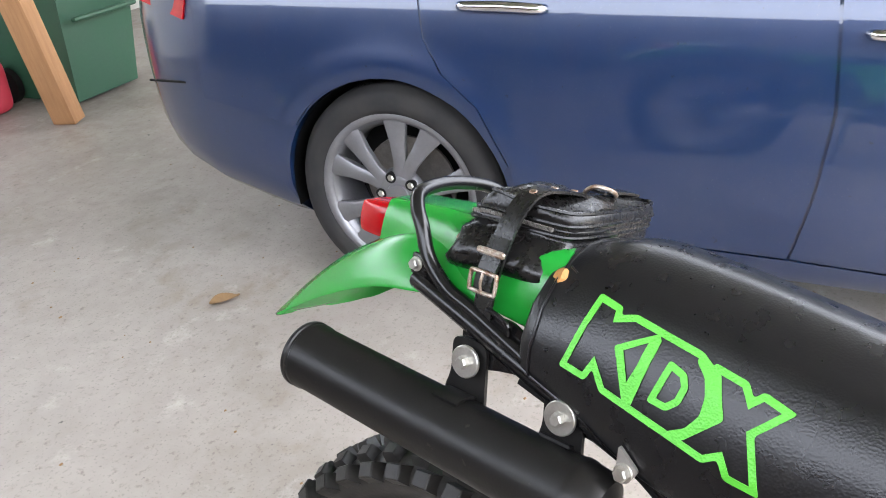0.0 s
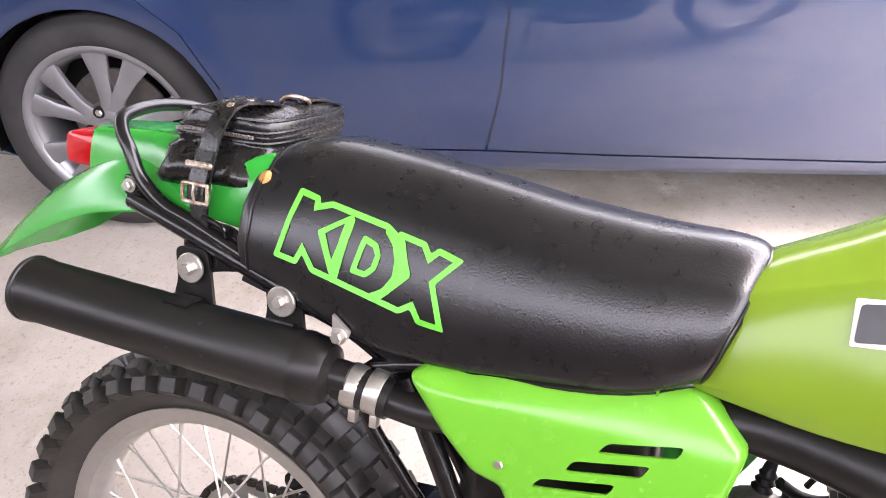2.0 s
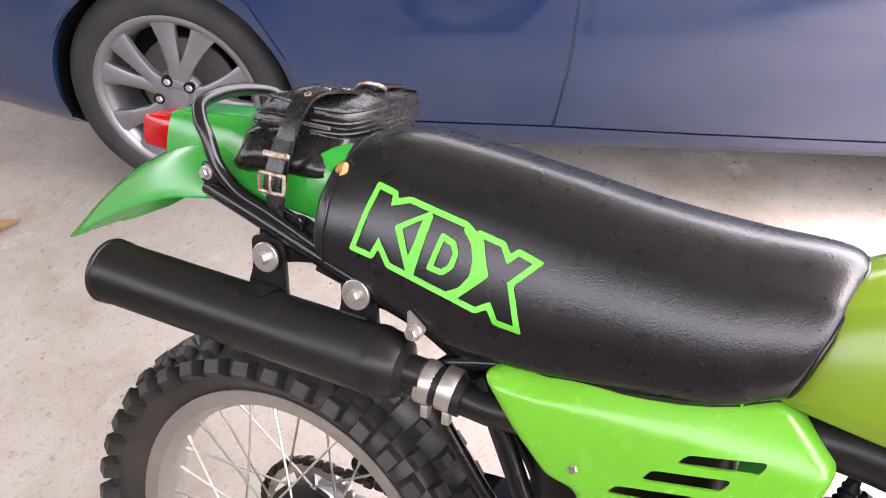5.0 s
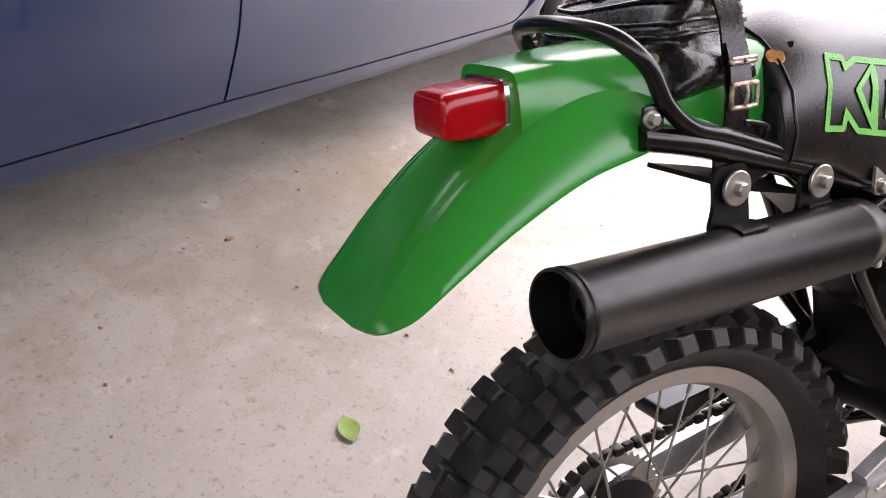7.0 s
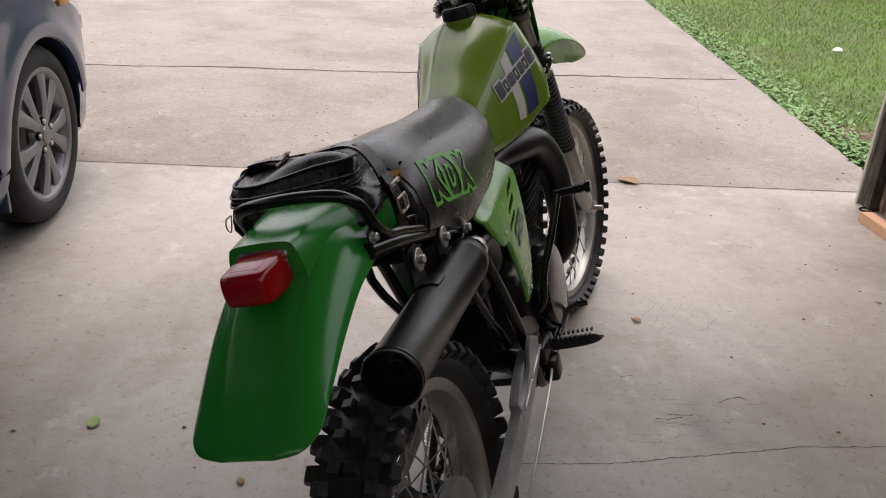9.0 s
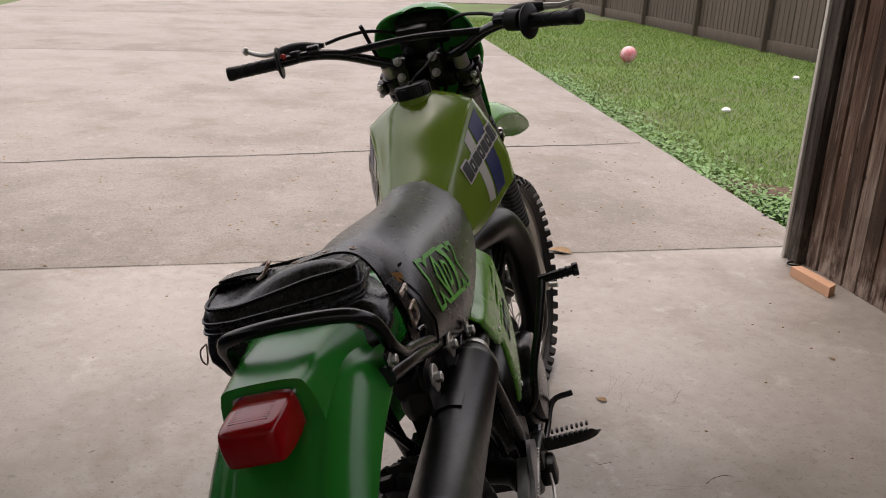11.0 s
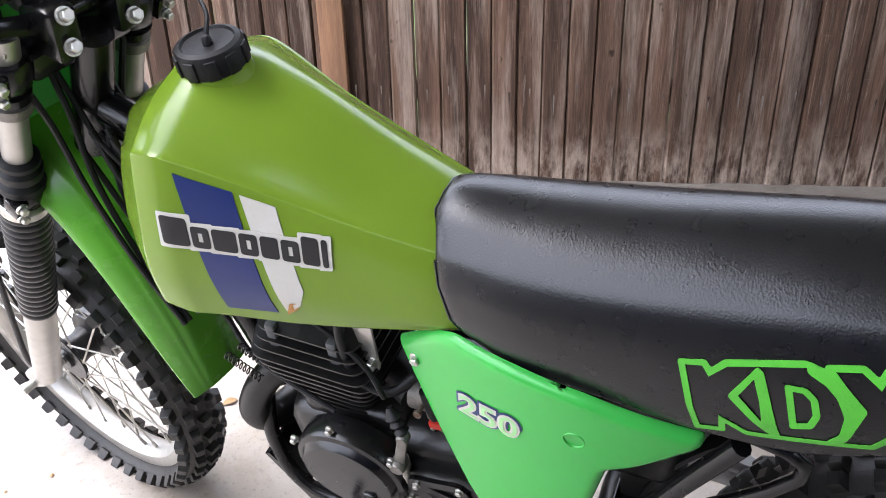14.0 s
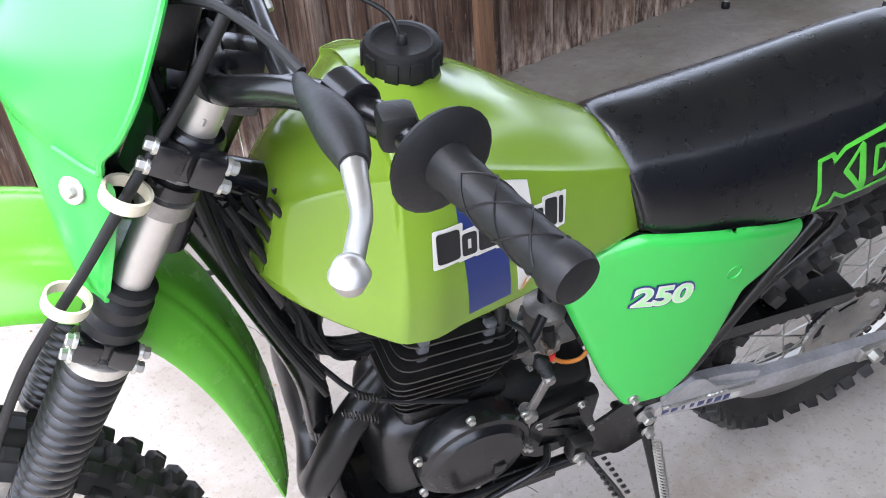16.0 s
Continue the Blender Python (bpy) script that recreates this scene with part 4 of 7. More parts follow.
# clamps, brackets and bolts of the silencer
def bolt(name, p, axis, r, parent, washer=0.0, mt=None):
    """A hexagon bolt head, with a washer under it where given."""
    m = toward(p, Vector(p) + Vector(axis))
    geo = [lathe([(r, 0), (r, r * .9), (r * .8, r * 1.1)], 6, m)]
    if washer:
        geo.append(lathe([(washer, -.004), (washer, -.0008), (washer * .94, 0), (r * .9, 0)], 24, m))
    return part(name, join(*geo), mt or M_STEEL, parent, smooth=25)


for k, (y, z) in enumerate(((-.024, .816), (.103, .802))):
    plate = patch(rounded([(y - .027, z + .022), (y + .02, z + .024), (y + .028, z - .035), (y + .03, z - .052), (y - .03, z - .046), (y - .022, z - .02)], .012), [], .02, lambda u, v, d: (.104 - d, u, v), .005)
    part("silencer_bracket", plate, M_SATIN, silencer, smooth=30)
    axis = CAN_A.lerp(CAN_B, (y - CAN_A.y) / (CAN_B.y - CAN_A.y))
    tab = band([(axis.x + .0432 * math.cos(radians(a)), y, axis.z + .0432 * math.sin(radians(a))) for a in range(128, (62, 96)[k], -6)], .036, .003, (0, 1, 0))
    part("mount_tab", tab, M_SATIN, silencer, "welded steel tab", 30)
    bolt("mount_bolt", (.113, y, z), (1, 0, 0), .0075, silencer, .0185)
part("bolt_tab", patch(rounded([(.176, .809), (.200, .791), (.194, .778), (.178, .778)], .004), [], .02, lambda u, v, d: (.1235 - d, u, v), .004), M_CAP, bike, "grey plated steel tab")
bolt("frame_bolt", (.1245, .186, .784), (1, 0, 0), .0075, bike, .010)
for y in (.205, .232):
    p = Vector((.110, y, .722))
    band_m = toward(p, p + Vector((-.004, .08, -.012)))
    part("pipe_clamp", join(lathe([(.0235, -.009), (.0258, -.009), (.0264, -.007), (.0264, .007), (.0258, .009), (.0235, .009)], 28, band_m, True), box(.116, y + .002, .690, .012, .010, .016, .002)), M_STEEL, bike, "zinc hose clamp on the exhaust joint", 35)
part("pipe_sleeve", tube([(.113, .185, .727), (.110, .25, .717)], .0232, 24, 1), M_RUBBER, bike, "black rubber exhaust sleeve")

# tank cap, breather, neck
part("tank_neck", lathe([(.043, -.012), (.0395, .002), (.037, .009), (.036, .02)], 48, at(0, .865, 1.066)), M_TANK, tank_ob)
cap_prof = [(.036, 0), (.039, .003), (.039, .024), (.037, .029), (.031, .031), (.029, .028), (.016, .026), (.006, .026), (.005, .034), (.003, .036)]
cap = part("tank_cap", lathe(cap_prof, 48, at(0, .865, 1.074)), M_RUBBER, bike, "black plastic tank cap with ribbed grip")
for k in range(10):
    a = 2 * math.pi * k / 10
    part("grip_rib", box(0, 0, 0, .004, .014, .023, .0015, pose(0, 0, 0, 0, 0, math.degrees(a)) ), M_RUBBER, cap, m=at(.0392 * math.cos(a), .865 + .0392 * math.sin(a), 1.0875))
part("breather_hose", tube([(0, .867, 1.098), (.008, .868, 1.112), (.022, .873, 1.122), (.040, .894, 1.133), (.060, .935, 1.152), (.066, .985, 1.155)], .0027, 8), M_RUBBER, bike, "thin black breather hose")

# prints on tank and seat: badge and model mark as plain shapes
for side in (-1, 1):
    if side < 0:      # from front to rear on this side
        a, b = Vector((.8875, .9395)), Vector((.703, .895))
    else:
        a, b = Vector((.688, .893)), Vector((.892, .944))
    run = b - a
    widths = (.17, .12, .155, .12, .12, .12, .115, .05)
    u = 0.0
    for k, w in enumerate(widths):
        p, q = a + run * (u + .008), a + run * (u + w - .008)
        h = .034 if k in (0, 6, 7) else .026
        o = [tuple(p), tuple(p + Vector((0, h))), tuple(q + Vector((0, h))), tuple(q)]
        o = o if run.x > 0 else o[::-1]
        rim = part("badge_edge", facing(patch(rounded(shrink(o, -.0019), .002, 2), [], .01, on_side(tank_tree, side, .0020 + .0002 * (k % 2)), .0006), side), M_WHITE, tank_ob, "white edge of a badge shape", 30)
        part("badge_block", facing(patch(rounded(o, .004, 3), [shrink(o, .0072)] if k in (1, 3, 5) else [], .006, on_side(tank_tree, side, .0030), .0006), side), M_INK, rim, smooth=30)
        u += w

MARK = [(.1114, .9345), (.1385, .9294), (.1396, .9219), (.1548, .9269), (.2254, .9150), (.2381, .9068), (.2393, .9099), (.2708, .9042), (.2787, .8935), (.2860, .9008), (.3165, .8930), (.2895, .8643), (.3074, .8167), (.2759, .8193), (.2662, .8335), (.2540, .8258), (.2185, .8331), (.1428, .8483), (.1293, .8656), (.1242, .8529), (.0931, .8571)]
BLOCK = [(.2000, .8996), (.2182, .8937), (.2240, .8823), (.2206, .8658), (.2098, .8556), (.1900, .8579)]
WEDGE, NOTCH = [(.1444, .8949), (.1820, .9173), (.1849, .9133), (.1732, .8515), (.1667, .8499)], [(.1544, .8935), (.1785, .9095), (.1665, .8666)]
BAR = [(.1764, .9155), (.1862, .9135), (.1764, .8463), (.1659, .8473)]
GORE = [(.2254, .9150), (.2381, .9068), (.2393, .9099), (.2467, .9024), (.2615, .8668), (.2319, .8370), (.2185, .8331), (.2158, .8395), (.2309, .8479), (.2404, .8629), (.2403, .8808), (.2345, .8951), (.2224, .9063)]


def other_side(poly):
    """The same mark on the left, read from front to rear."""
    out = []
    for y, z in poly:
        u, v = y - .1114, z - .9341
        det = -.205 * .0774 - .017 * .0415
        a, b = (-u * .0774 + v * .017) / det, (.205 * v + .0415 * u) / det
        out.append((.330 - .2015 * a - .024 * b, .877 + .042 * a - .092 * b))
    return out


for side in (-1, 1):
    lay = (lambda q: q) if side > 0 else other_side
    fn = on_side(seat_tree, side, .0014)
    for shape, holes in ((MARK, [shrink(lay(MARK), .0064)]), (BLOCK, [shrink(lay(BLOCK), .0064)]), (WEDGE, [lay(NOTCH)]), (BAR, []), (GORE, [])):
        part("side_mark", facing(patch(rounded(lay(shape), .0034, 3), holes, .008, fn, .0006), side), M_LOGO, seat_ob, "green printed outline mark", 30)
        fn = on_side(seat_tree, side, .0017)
for k, (dy, dz, tip, turn) in enumerate(((.012, .009, .006, -40), (.016, -.003, .008, -85), (.005, -.012, .007, -140))):
    flap = band([(0, 0, 0), (.001, 0, tip * .4), (.003, .001, tip * .7)], .009, .0016, (0, 1, 0))
    part("vinyl_flap", moved(flap, at(.0805, .058 + dy, .936 + dz, pose(0, 0, 0, turn, 20, 0))), M_SEAT, seat_ob, "torn curling vinyl edge", 40)
foam = moved(lathe([(.003, -.008), (.009, -.006), (.0125, 0), (.009, .006), (.003, .008)], 16), at(.0765, .056, .931, pose(0, 0, 0, 30, 40, 0)))
foam = ([v + noise.noise_vector(v * 90) * .004 for v in foam[0]], foam[1])
part("torn_foam", foam, M_FOAM, seat_ob, "orange foam showing through torn vinyl")


# side panels
def bow(x0, x1, ya, yb, za, zb, lift):
    """x runs from x0 at (ya, za) to x1 at (yb, zb), with a slight belly."""
    def fn(u, v, d):
        k = (u - ya) / (yb - ya)
        j = (v - za) / (zb - za)
        x = x0 + (x1 - x0) * (0.75 * k + 0.25 * j) + lift * max(0, 1 - (2 * j - 1) ** 2)
        s = 1 if x > 0 else -1
        return (x - s * d, u, v)
    return fn


def roll(y, z, poly, wide, deep):
    """How far a plate turns in along its outline."""
    near = wide
    for i, (y1, z1) in enumerate(poly):
        y0, z0 = poly[i - 1]
        dy, dz = y1 - y0, z1 - z0
        k = max(0.0, min(1.0, ((y - y0) * dy + (z - z0) * dz) / max(dy * dy + dz * dz, 1e-12)))
        near = min(near, math.hypot(y - y0 - k * dy, z - z0 - k * dz))
    return deep * (1 - near / wide) ** 2


def left_fn(y, z, d):
    u = .66 - y
    return (-(.0805 + .491 * u - 1.086 * u * u + .09 * (.74 - z)) + roll(y, z, left_out, .011, .008) + d, y, z)


left_out = rounded([(.676, .743), (.643, .774), (.608, .803), (.574, .818), (.499, .811), (.42, .798), (.297, .757), (.299, .738), (.362, .697), (.396, .681), (.411, .623), (.427, .572), (.452, .522), (.482, .486), (.550, .478), (.589, .54), (.639, .654)], .007)
left_panel = part("side_panel", facing(patch(left_out, [[(.43 + .012 * math.cos(a), .73 + .012 * math.sin(a)) for a in (k * math.pi / 10 for k in range(20))]], .0062, left_fn, .004, (.003, .0065, .0105)), -1), M_GREEN, bike, "glossy green plastic side panel", 40)
flat_right = bow(.100, .122, .63, .30, .80, .48, .016)


def right_fn(y, z, d):
    """The upper rim folds inward along a crease that softens forward; the front edges are bevelled."""
    x, _, _ = flat_right(y, z, d)
    h = max(0.0, z - .752 + .03 * (y - .3))
    soft = .003 + .09 * min(1.0, max(0.0, (y - .34) / .16))
    corner = max(0.0, (y - .580) * .674 + (z - .804) * .738 + .011) + max(0.0, (y - .626) * .964 - (z - .762) * .266 + .007)
    return (x + .004 - 1.0 * h * h / (h + soft) - .7 * corner - roll(y, z, right_out, .008, .005), y, z)


right_out = rounded([(.272, .762), (.298, .778), (.369, .789), (.447, .797), (.518, .802), (.580, .804), (.626, .762), (.603, .665), (.550, .487), (.495, .482), (.425, .590), (.392, .664), (.359, .672), (.318, .710)], .008)
slots = [rounded(q, .005, 2) for q in ([(.494, .742), (.567, .756), (.561, .742), (.484, .729)], [(.463, .715), (.539, .729), (.531, .714), (.455, .701)], [(.432, .687), (.509, .701), (.502, .687), (.424, .675)])]
right_panel = part("side_panel", facing(patch(right_out, slots, .0052, right_fn, .004, (.0025, .005, .008)), 1), M_LIME, bike, "glossy lime plastic side panel with three slots", 40)
for p, n in (((-.0885, .643, .737), left_panel), ((-.147, .541, .499), left_panel)):
    bolt("panel_screw", p, (-1, 0, 0), .0065, n, .009)
part("screw_recess", lathe([(.013, .002), (.012, .004), (.009, .003), (.004, .001)], 20, at(.1265, .387, .690, ALONG_X)), M_LIME, right_panel)
for y0, y1, z0, z1 in ((.315, .375, .775, .815), (.468, .548, .785, .815)):
    part("panel_tab", box(.083, (y0 + y1) / 2, (z0 + z1) / 2, .004, y1 - y0, z1 - z0, .0015), M_LIME, right_panel, "green mounting flange under the seat")
for y in (.490, .530):
    part("panel_rib", box(.0885, y, .799, .012, .003, .020, .001), M_LIME, right_panel)
bolt("panel_screw", (.1285, .387, .690), (1, 0, 0), .0055, right_panel, .0075)
bolt("panel_screw", (.116, .522, .508), (1, 0, 0), .006, right_panel, .010)
part("panel_dimple", lathe([(.0135, -.0015), (.0120, .0002), (.0108, -.003), (.008, -.0075), (.003, -.009)], 20, at(*left_fn(.43, .73, 0), pose(0, 0, 0, 0, -90, 0))), M_GREEN, left_panel)


def number(parent, y, z, size, side, fn, tilt):
    """The displacement number, three layers: blue edge, white line, green face."""
    for k, (off, mt) in enumerate(((.005, M_BLUE), (.0026, M_WHITE), (.0002, M_PALE))):
        vs, fs = lettering("250", size, off, 0.06)
        out = []
        for v in vs:
            u, w = v.x * 1.18, v.y
            c, s = math.cos(tilt), math.sin(tilt)
            u, w = c * u - s * w, s * u + c * w
            p = Vector(fn(y + u * side, z + w, 0.0))
            p.x += side * (.0012 + .0008 * k)
            out.append(p)
        part("number_print", (out, fs), mt, parent, smooth=0)


number(left_panel, .537, .716, .046, -1, left_fn, radians(0))
number(right_panel, .511, .655, .054, 1, right_fn, radians(12))


# frame
def pipe(points, r, mt=None, name="frame_tube", parent=None, smooth=5, label=""):
    return part(name, tube(points, r, 12, smooth), mt or M_BLACK, parent or bike, label)


HEAD_A, HEAD_B = Vector((0, 1.035, 1.10)), Vector((0, 1.13, .925))
part("head_tube", tube([HEAD_A, HEAD_B], .026, 20, 1), M_BLACK, bike)
pipe([(0, 1.07, .99), (0, .95, .93), (0, .75, .86), (0, .6, .80)], .024)
pipe([(0, 1.10, .955), (0, 1.03, .74), (0, .995, .60), (0, .985, .46)], .021)
part("frame_gusset", patch([(1.05, 1.0), (1.11, .93), (1.03, .76), (.93, .90)], [], .05, lambda u, v, d: (.012 - d, u, v), .024), M_BLACK, bike)
for s in (-1, 1):
    pipe([(s * .02, .99, .50), (s * .07, .985, .38), (s * .085, .93, .27), (s * .085, .7, .255), (s * .095, .55, .27), (s * .105, .475, .30), (s * .108, .40, .47), (s * .105, .33, .62), (s * .10, .262, .745)], .0125)
    pipe([(s * .03, .62, .81), (s * .09, .5, .795), (s * .095, .35, .775), (s * .095, .2, .785), (s * .095, .06, .825), (s * .093, -.06, .862), (s * .085, -.13, .878)], .0125)
    pipe([(s * .09, .30, .77), (s * .09, .20, .70), (s * .07, .42, .42)], .009)
pipe([(-.1, .1, .81), (.1, .1, .81)], .012, smooth=1)
part("subframe_plate", patch(rounded([(-.045, .872), (.02, .874), (.10, .838), (.20, .812), (.285, .775), (.25, .752), (.165, .785), (.10, .79), (.045, .822), (.01, .815), (-.04, .80)], .008), [[(.012 + .012 * math.cos(a), .848 + .012 * math.sin(a)) for a in (k * math.pi / 6 for k in range(12))]], .025,
                             lambda u, v, d: (.098 - d, u, v), .004), M_BLACK, bike)
part("frame_plate", patch(rounded([(.44, .47), (.52, .44), (.585, .40), (.57, .33), (.50, .27), (.44, .30)], .015), [], .03, lambda u, v, d: (-.118 + d, u, v), .005), M_BLACK, bike, "black pivot plate")
part("frame_plate", patch(rounded([(.44, .47), (.52, .44), (.585, .40), (.57, .33), (.50, .27), (.44, .30)], .015)[::-1], [], .03, lambda u, v, d: (.098 - d, u, v), .005), M_ENGINE, bike, "black pivot plate")
part("airbox", box(0, .43, .66, .15, .22, .20, .03), M_ENGINE, bike, "black plastic airbox", 50)
part("inner_guard", patch([(.34, .76), (.40, .60), (.40, .45), (.36, .45), (.33, .60), (.28, .74)], [], .05, lambda u, v, d: (.06 - d, u, v), .12), M_ENGINE, bike)
part("inner_mudguard", band([(0, .385, .43), (0, .372, .52), (0, .335, .61), (0, .265, .70), (0, .16, .765), (0, .02, .80)], .135, .006, (1, 0, 0)), M_RUBBER, bike, "black plastic inner mudguard")
part("seat_base_block", box(0, .63, .782, .125, .21, .045, .01), M_RUBBER, bike)
part("battery_box", box(.02, .33, .735, .13, .12, .06, .012), M_RUBBER, bike, "black box under the seat")

# engine
def plate_round(cx, cy, z, hx, hy, r, t, tilt=0.0):
    o = rounded([(cx - hx, cy - hy), (cx + hx, cy - hy), (cx + hx, cy + hy), (cx - hx, cy + hy)], r, 5)
    lo, hi = [(x, y, z) for x, y in o], [(x, y, z + t) for x, y in o]
    return skin([lo, hi])


cyl_m = at(0, .80, .53, pose(0, 0, 0, 4, 0, 0)) @ at(0, -.80, -.53)
cylinder = part("cylinder", moved(lathe([(.048, .50), (.052, .66), (.05, .70), (.02, .712)], 28, at(0, .822, 0)), cyl_m), M_ENGINE, bike, "black finned engine cylinder")
for k in range(6):
    w = .070 + .0055 * k
    part("fin", moved(plate_round(0, .828, .535 + k * .0205, w, w - .002, .03, .0032), cyl_m), M_ENGINE, cylinder, smooth=35)
for k in range(4):
    w = .104 - .005 * k
    part("head_fin", moved(plate_round(0, .828, .662 + k * .016, w, w - .010, .028, .0034), cyl_m), M_ENGINE, cylinder, smooth=35)
for x, y in ((-.06, .878), (-.06, .784), (.06, .878), (.06, .784)):
    part("fin_damper", moved(box(x * 1.35, y, .695, .016, .016, .055, .004), cyl_m), M_DAMPER, cylinder, "grey rubber fin damper")
    bolt("head_nut", cyl_m @ Vector((x * .62, (y - .83) * .6 + .825, .716)), (0, 0, 1), .0075, cylinder, .010)
part("spark_plug", moved(tube([(0, .80, .71), (0, .80, .755), (0, .83, .775)], [.009, .011, .009], 12, 3), cyl_m), M_RUBBER, cylinder, "black spark plug cap")
crank = part("crankcase", join(box(0, .74, .42, .17, .36, .20, .035), box(0, .80, .515, .14, .17, .05, .015)), M_ENGINE, bike, "black engine crankcase", 50)
disc_m = at(-.085, .79, .455, pose(0, 0, 0, 0, -90, 0))
part("magneto_cover", lathe([(.092, 0), (.092, .03), (.088, .038), (.08, .040), (.076, .046), (.072, .050), (.03, .053), (.008, .053)], 48, disc_m), M_BLACK, crank, "glossy black round magneto cover")
part("magneto_tab", box(-.138, .755, .425, .008, .02, .026, .003), M_BLACK, crank)
part("clutch_cover", lathe([(.105, 0), (.105, .035), (.098, .046), (.06, .052), (.01, .052)], 44, at(.085, .72, .42, ALONG_X)), M_BLACK, crank, "black round clutch cover")
for a in range(6):
    t = a * math.pi / 3 + .4
    bolt("cover_screw", (-.118, .79 + .098 * math.cos(t), .455 + .098 * math.sin(t)), (-1, 0, 0), .0055, crank, .007)
part("sprocket_cover", patch(rounded([(.705, .395), (.695, .478), (.607, .497), (.572, .41), (.555, .375), (.67, .365)], .012), [rounded(q, .003, 2) for q in ([(.675, .40), (.668, .43), (.625, .405), (.635, .392)], [(.672, .452), (.625, .425), (.60, .405), (.612, .432)], [(.665, .468), (.618, .48), (.606, .45)])], .014, lambda u, v, d: (-.116 + d, u, v), .007), M_BLACK, bike, "black slotted sprocket cover", 30)
part("cover_back", box(-.095, .635, .43, .03, .13, .11, .01), M_ENGINE, bike)
for y, z in ((.69, .405), (.682, .465), (.612, .485), (.578, .40)):
    bolt("cover_screw", (-.1165, y, z), (-1, 0, 0), .005, bike, .0065)
bolt("pivot_nut", (-.125, .475, .385), (-1, 0, 0), .012, bike, .016)
carb = part("carburettor", join(lathe([(.010, -.075), (.022, -.070), (.025, -.045), (.031, -.04), (.031, -.012), (.027, -.008), (.027, .045), (.032, .047), (.032, .066), (.022, .072), (.010, .08)], 26, at(-.03, .652, .575)),
                                lathe([(.026, -.05), (.026, .05)], 22, at(-.03, .652, .575, ALONG_Y)), box(-.06, .652, .585, .02, .03, .03, .005)), M_CARB, bike, "dull cast alloy carburettor")
for dy, dz in ((-.02, -.05), (.02, -.05), (-.018, .05), (.018, .05)):
    bolt("carb_screw", (-.052, .652 + dy, .575 + dz), (-1, 0, 0), .004, carb, .0055)
part("idle_screw", lathe([(.003, 0), (.003, .02), (.006, .021), (.006, .027)], 12, at(-.06, .668, .60, pose(0, 0, 0, 0, -80, 0))), M_RUST, carb, "brass idle screw")
part("intake_boot", tube([(-.03, .70, .575), (-.015, .735, .585), (0, .765, .592)], .03, 18, 4), M_RUBBER, bike)
part("airbox_boot", tube([(-.03, .610, .577), (-.02, .56, .60), (0, .51, .63)], [.03, .034, .042], 18, 4), M_RUBBER, bike)
part("carb_cable", tube([(-.03, .652, .65), (-.026, .66, .70), (-.01, .72, .78)], .006, 8), M_RUBBER, bike)
part("cable_bellows", lathe([(.008, 0), (.013, .005), (.008, .010), (.012, .015), (.008, .020), (.011, .025), (.007, .03), (.005, .045)], 16, toward((-.03, .652, .653), (-.028, .66, .70))), M_RUBBER, bike)
part("fuel_hose", tube([(-.055, .752, .80), (-.078, .757, .735), (-.083, .752, .668), (-.082, .733, .637), (-.078, .702, .633), (-.058, .672, .655)], .0072, 12), M_RUBBER, bike, "thick black fuel hose")
part("hose_plug", tube([(-.062, .662, .63), (-.064, .657, .60), (-.066, .655, .575)], [.009, .010, .007], 12, 3), M_RUBBER, bike)
part("hose_tag", box(-.066, .655, .563, .014, .020, .015, .003), M_RED, bike, "red plastic hose connector")
part("vent_hose", tube([(-.066, .648, .556), (-.074, .625, .545), (-.078, .60, .552), (-.072, .585, .585), (-.06, .58, .62)], .0034, 8), M_ORANGE, bike, "amber vent hose")
part("fuel_tap_bracket", patch(rounded([(.712, .80), (.748, .80), (.738, .66), (.722, .655)], .006), [], .03, lambda u, v, d: (-.066 + d, u, v), .004), M_STEEL, bike, "plated steel bracket under the tank")
bolt("bracket_bolt", (-.068, .729, .672), (-1, 0, 0), .008, bike, .011)
part("clutch_arm", join(moved(box(0, 0, 0, .007, .016, .082, .003), at(-.112, .692, .545, pose(0, 0, 0, 16, 0, 0))), lathe([(.010, -.012), (.012, -.008), (.012, .008), (.008, .014)], 16, at(-.112, .703, .506, ALONG_X)), lathe([(.007, -.008), (.009, -.005), (.009, .006), (.005, .01)], 14, at(-.112, .681, .582, ALONG_X))), M_CARB, bike, "steel clutch release arm")
part("clutch_post", lathe([(.011, 0), (.011, .03), (.008, .036), (.012, .04), (.012, .06)], 14, at(-.105, .703, .448)), M_STEEL, bike)
part("cable_bellows", lathe([(.006, 0), (.011, .006), (.007, .012), (.012, .018), (.008, .024), (.013, .030), (.009, .036), (.005, .045)], 14, toward((-.110, .680, .588), (-.095, .705, .64))), M_RUBBER, bike)
part("clutch_cable", tube([(-.095, .705, .64), (-.085, .73, .69), (-.07, .80, .735), (-.06, .90, .78), (-.05, 1.0, .86)], .0042, 8), M_RUBBER, bike)

# swing arm, chain, guard
def beam(points, w, h):
    """A box beam along a path in the y-z plane."""
    rings = []
    path = [Vector(p) for p in cat(points, 4)]
    for i, o in enumerate(path):
        d = (path[min(i + 1, len(path) - 1)] - path[max(i - 1, 0)]).normalized()
        n = Vector((1, 0, 0)).cross(d).normalized()
        k = 1 if i not in (0, len(path) - 1) else .9
        a, b, c = Vector((w / 2, 0, 0)), n * h / 2 * k, .004
        rings.append([o - a - b * .8, o - a * .8 - b, o + a * .8 - b, o + a - b * .8, o + a + b * .8, o + a * .8 + b, o - a * .8 + b, o - a + b * .8])
    return skin(rings)


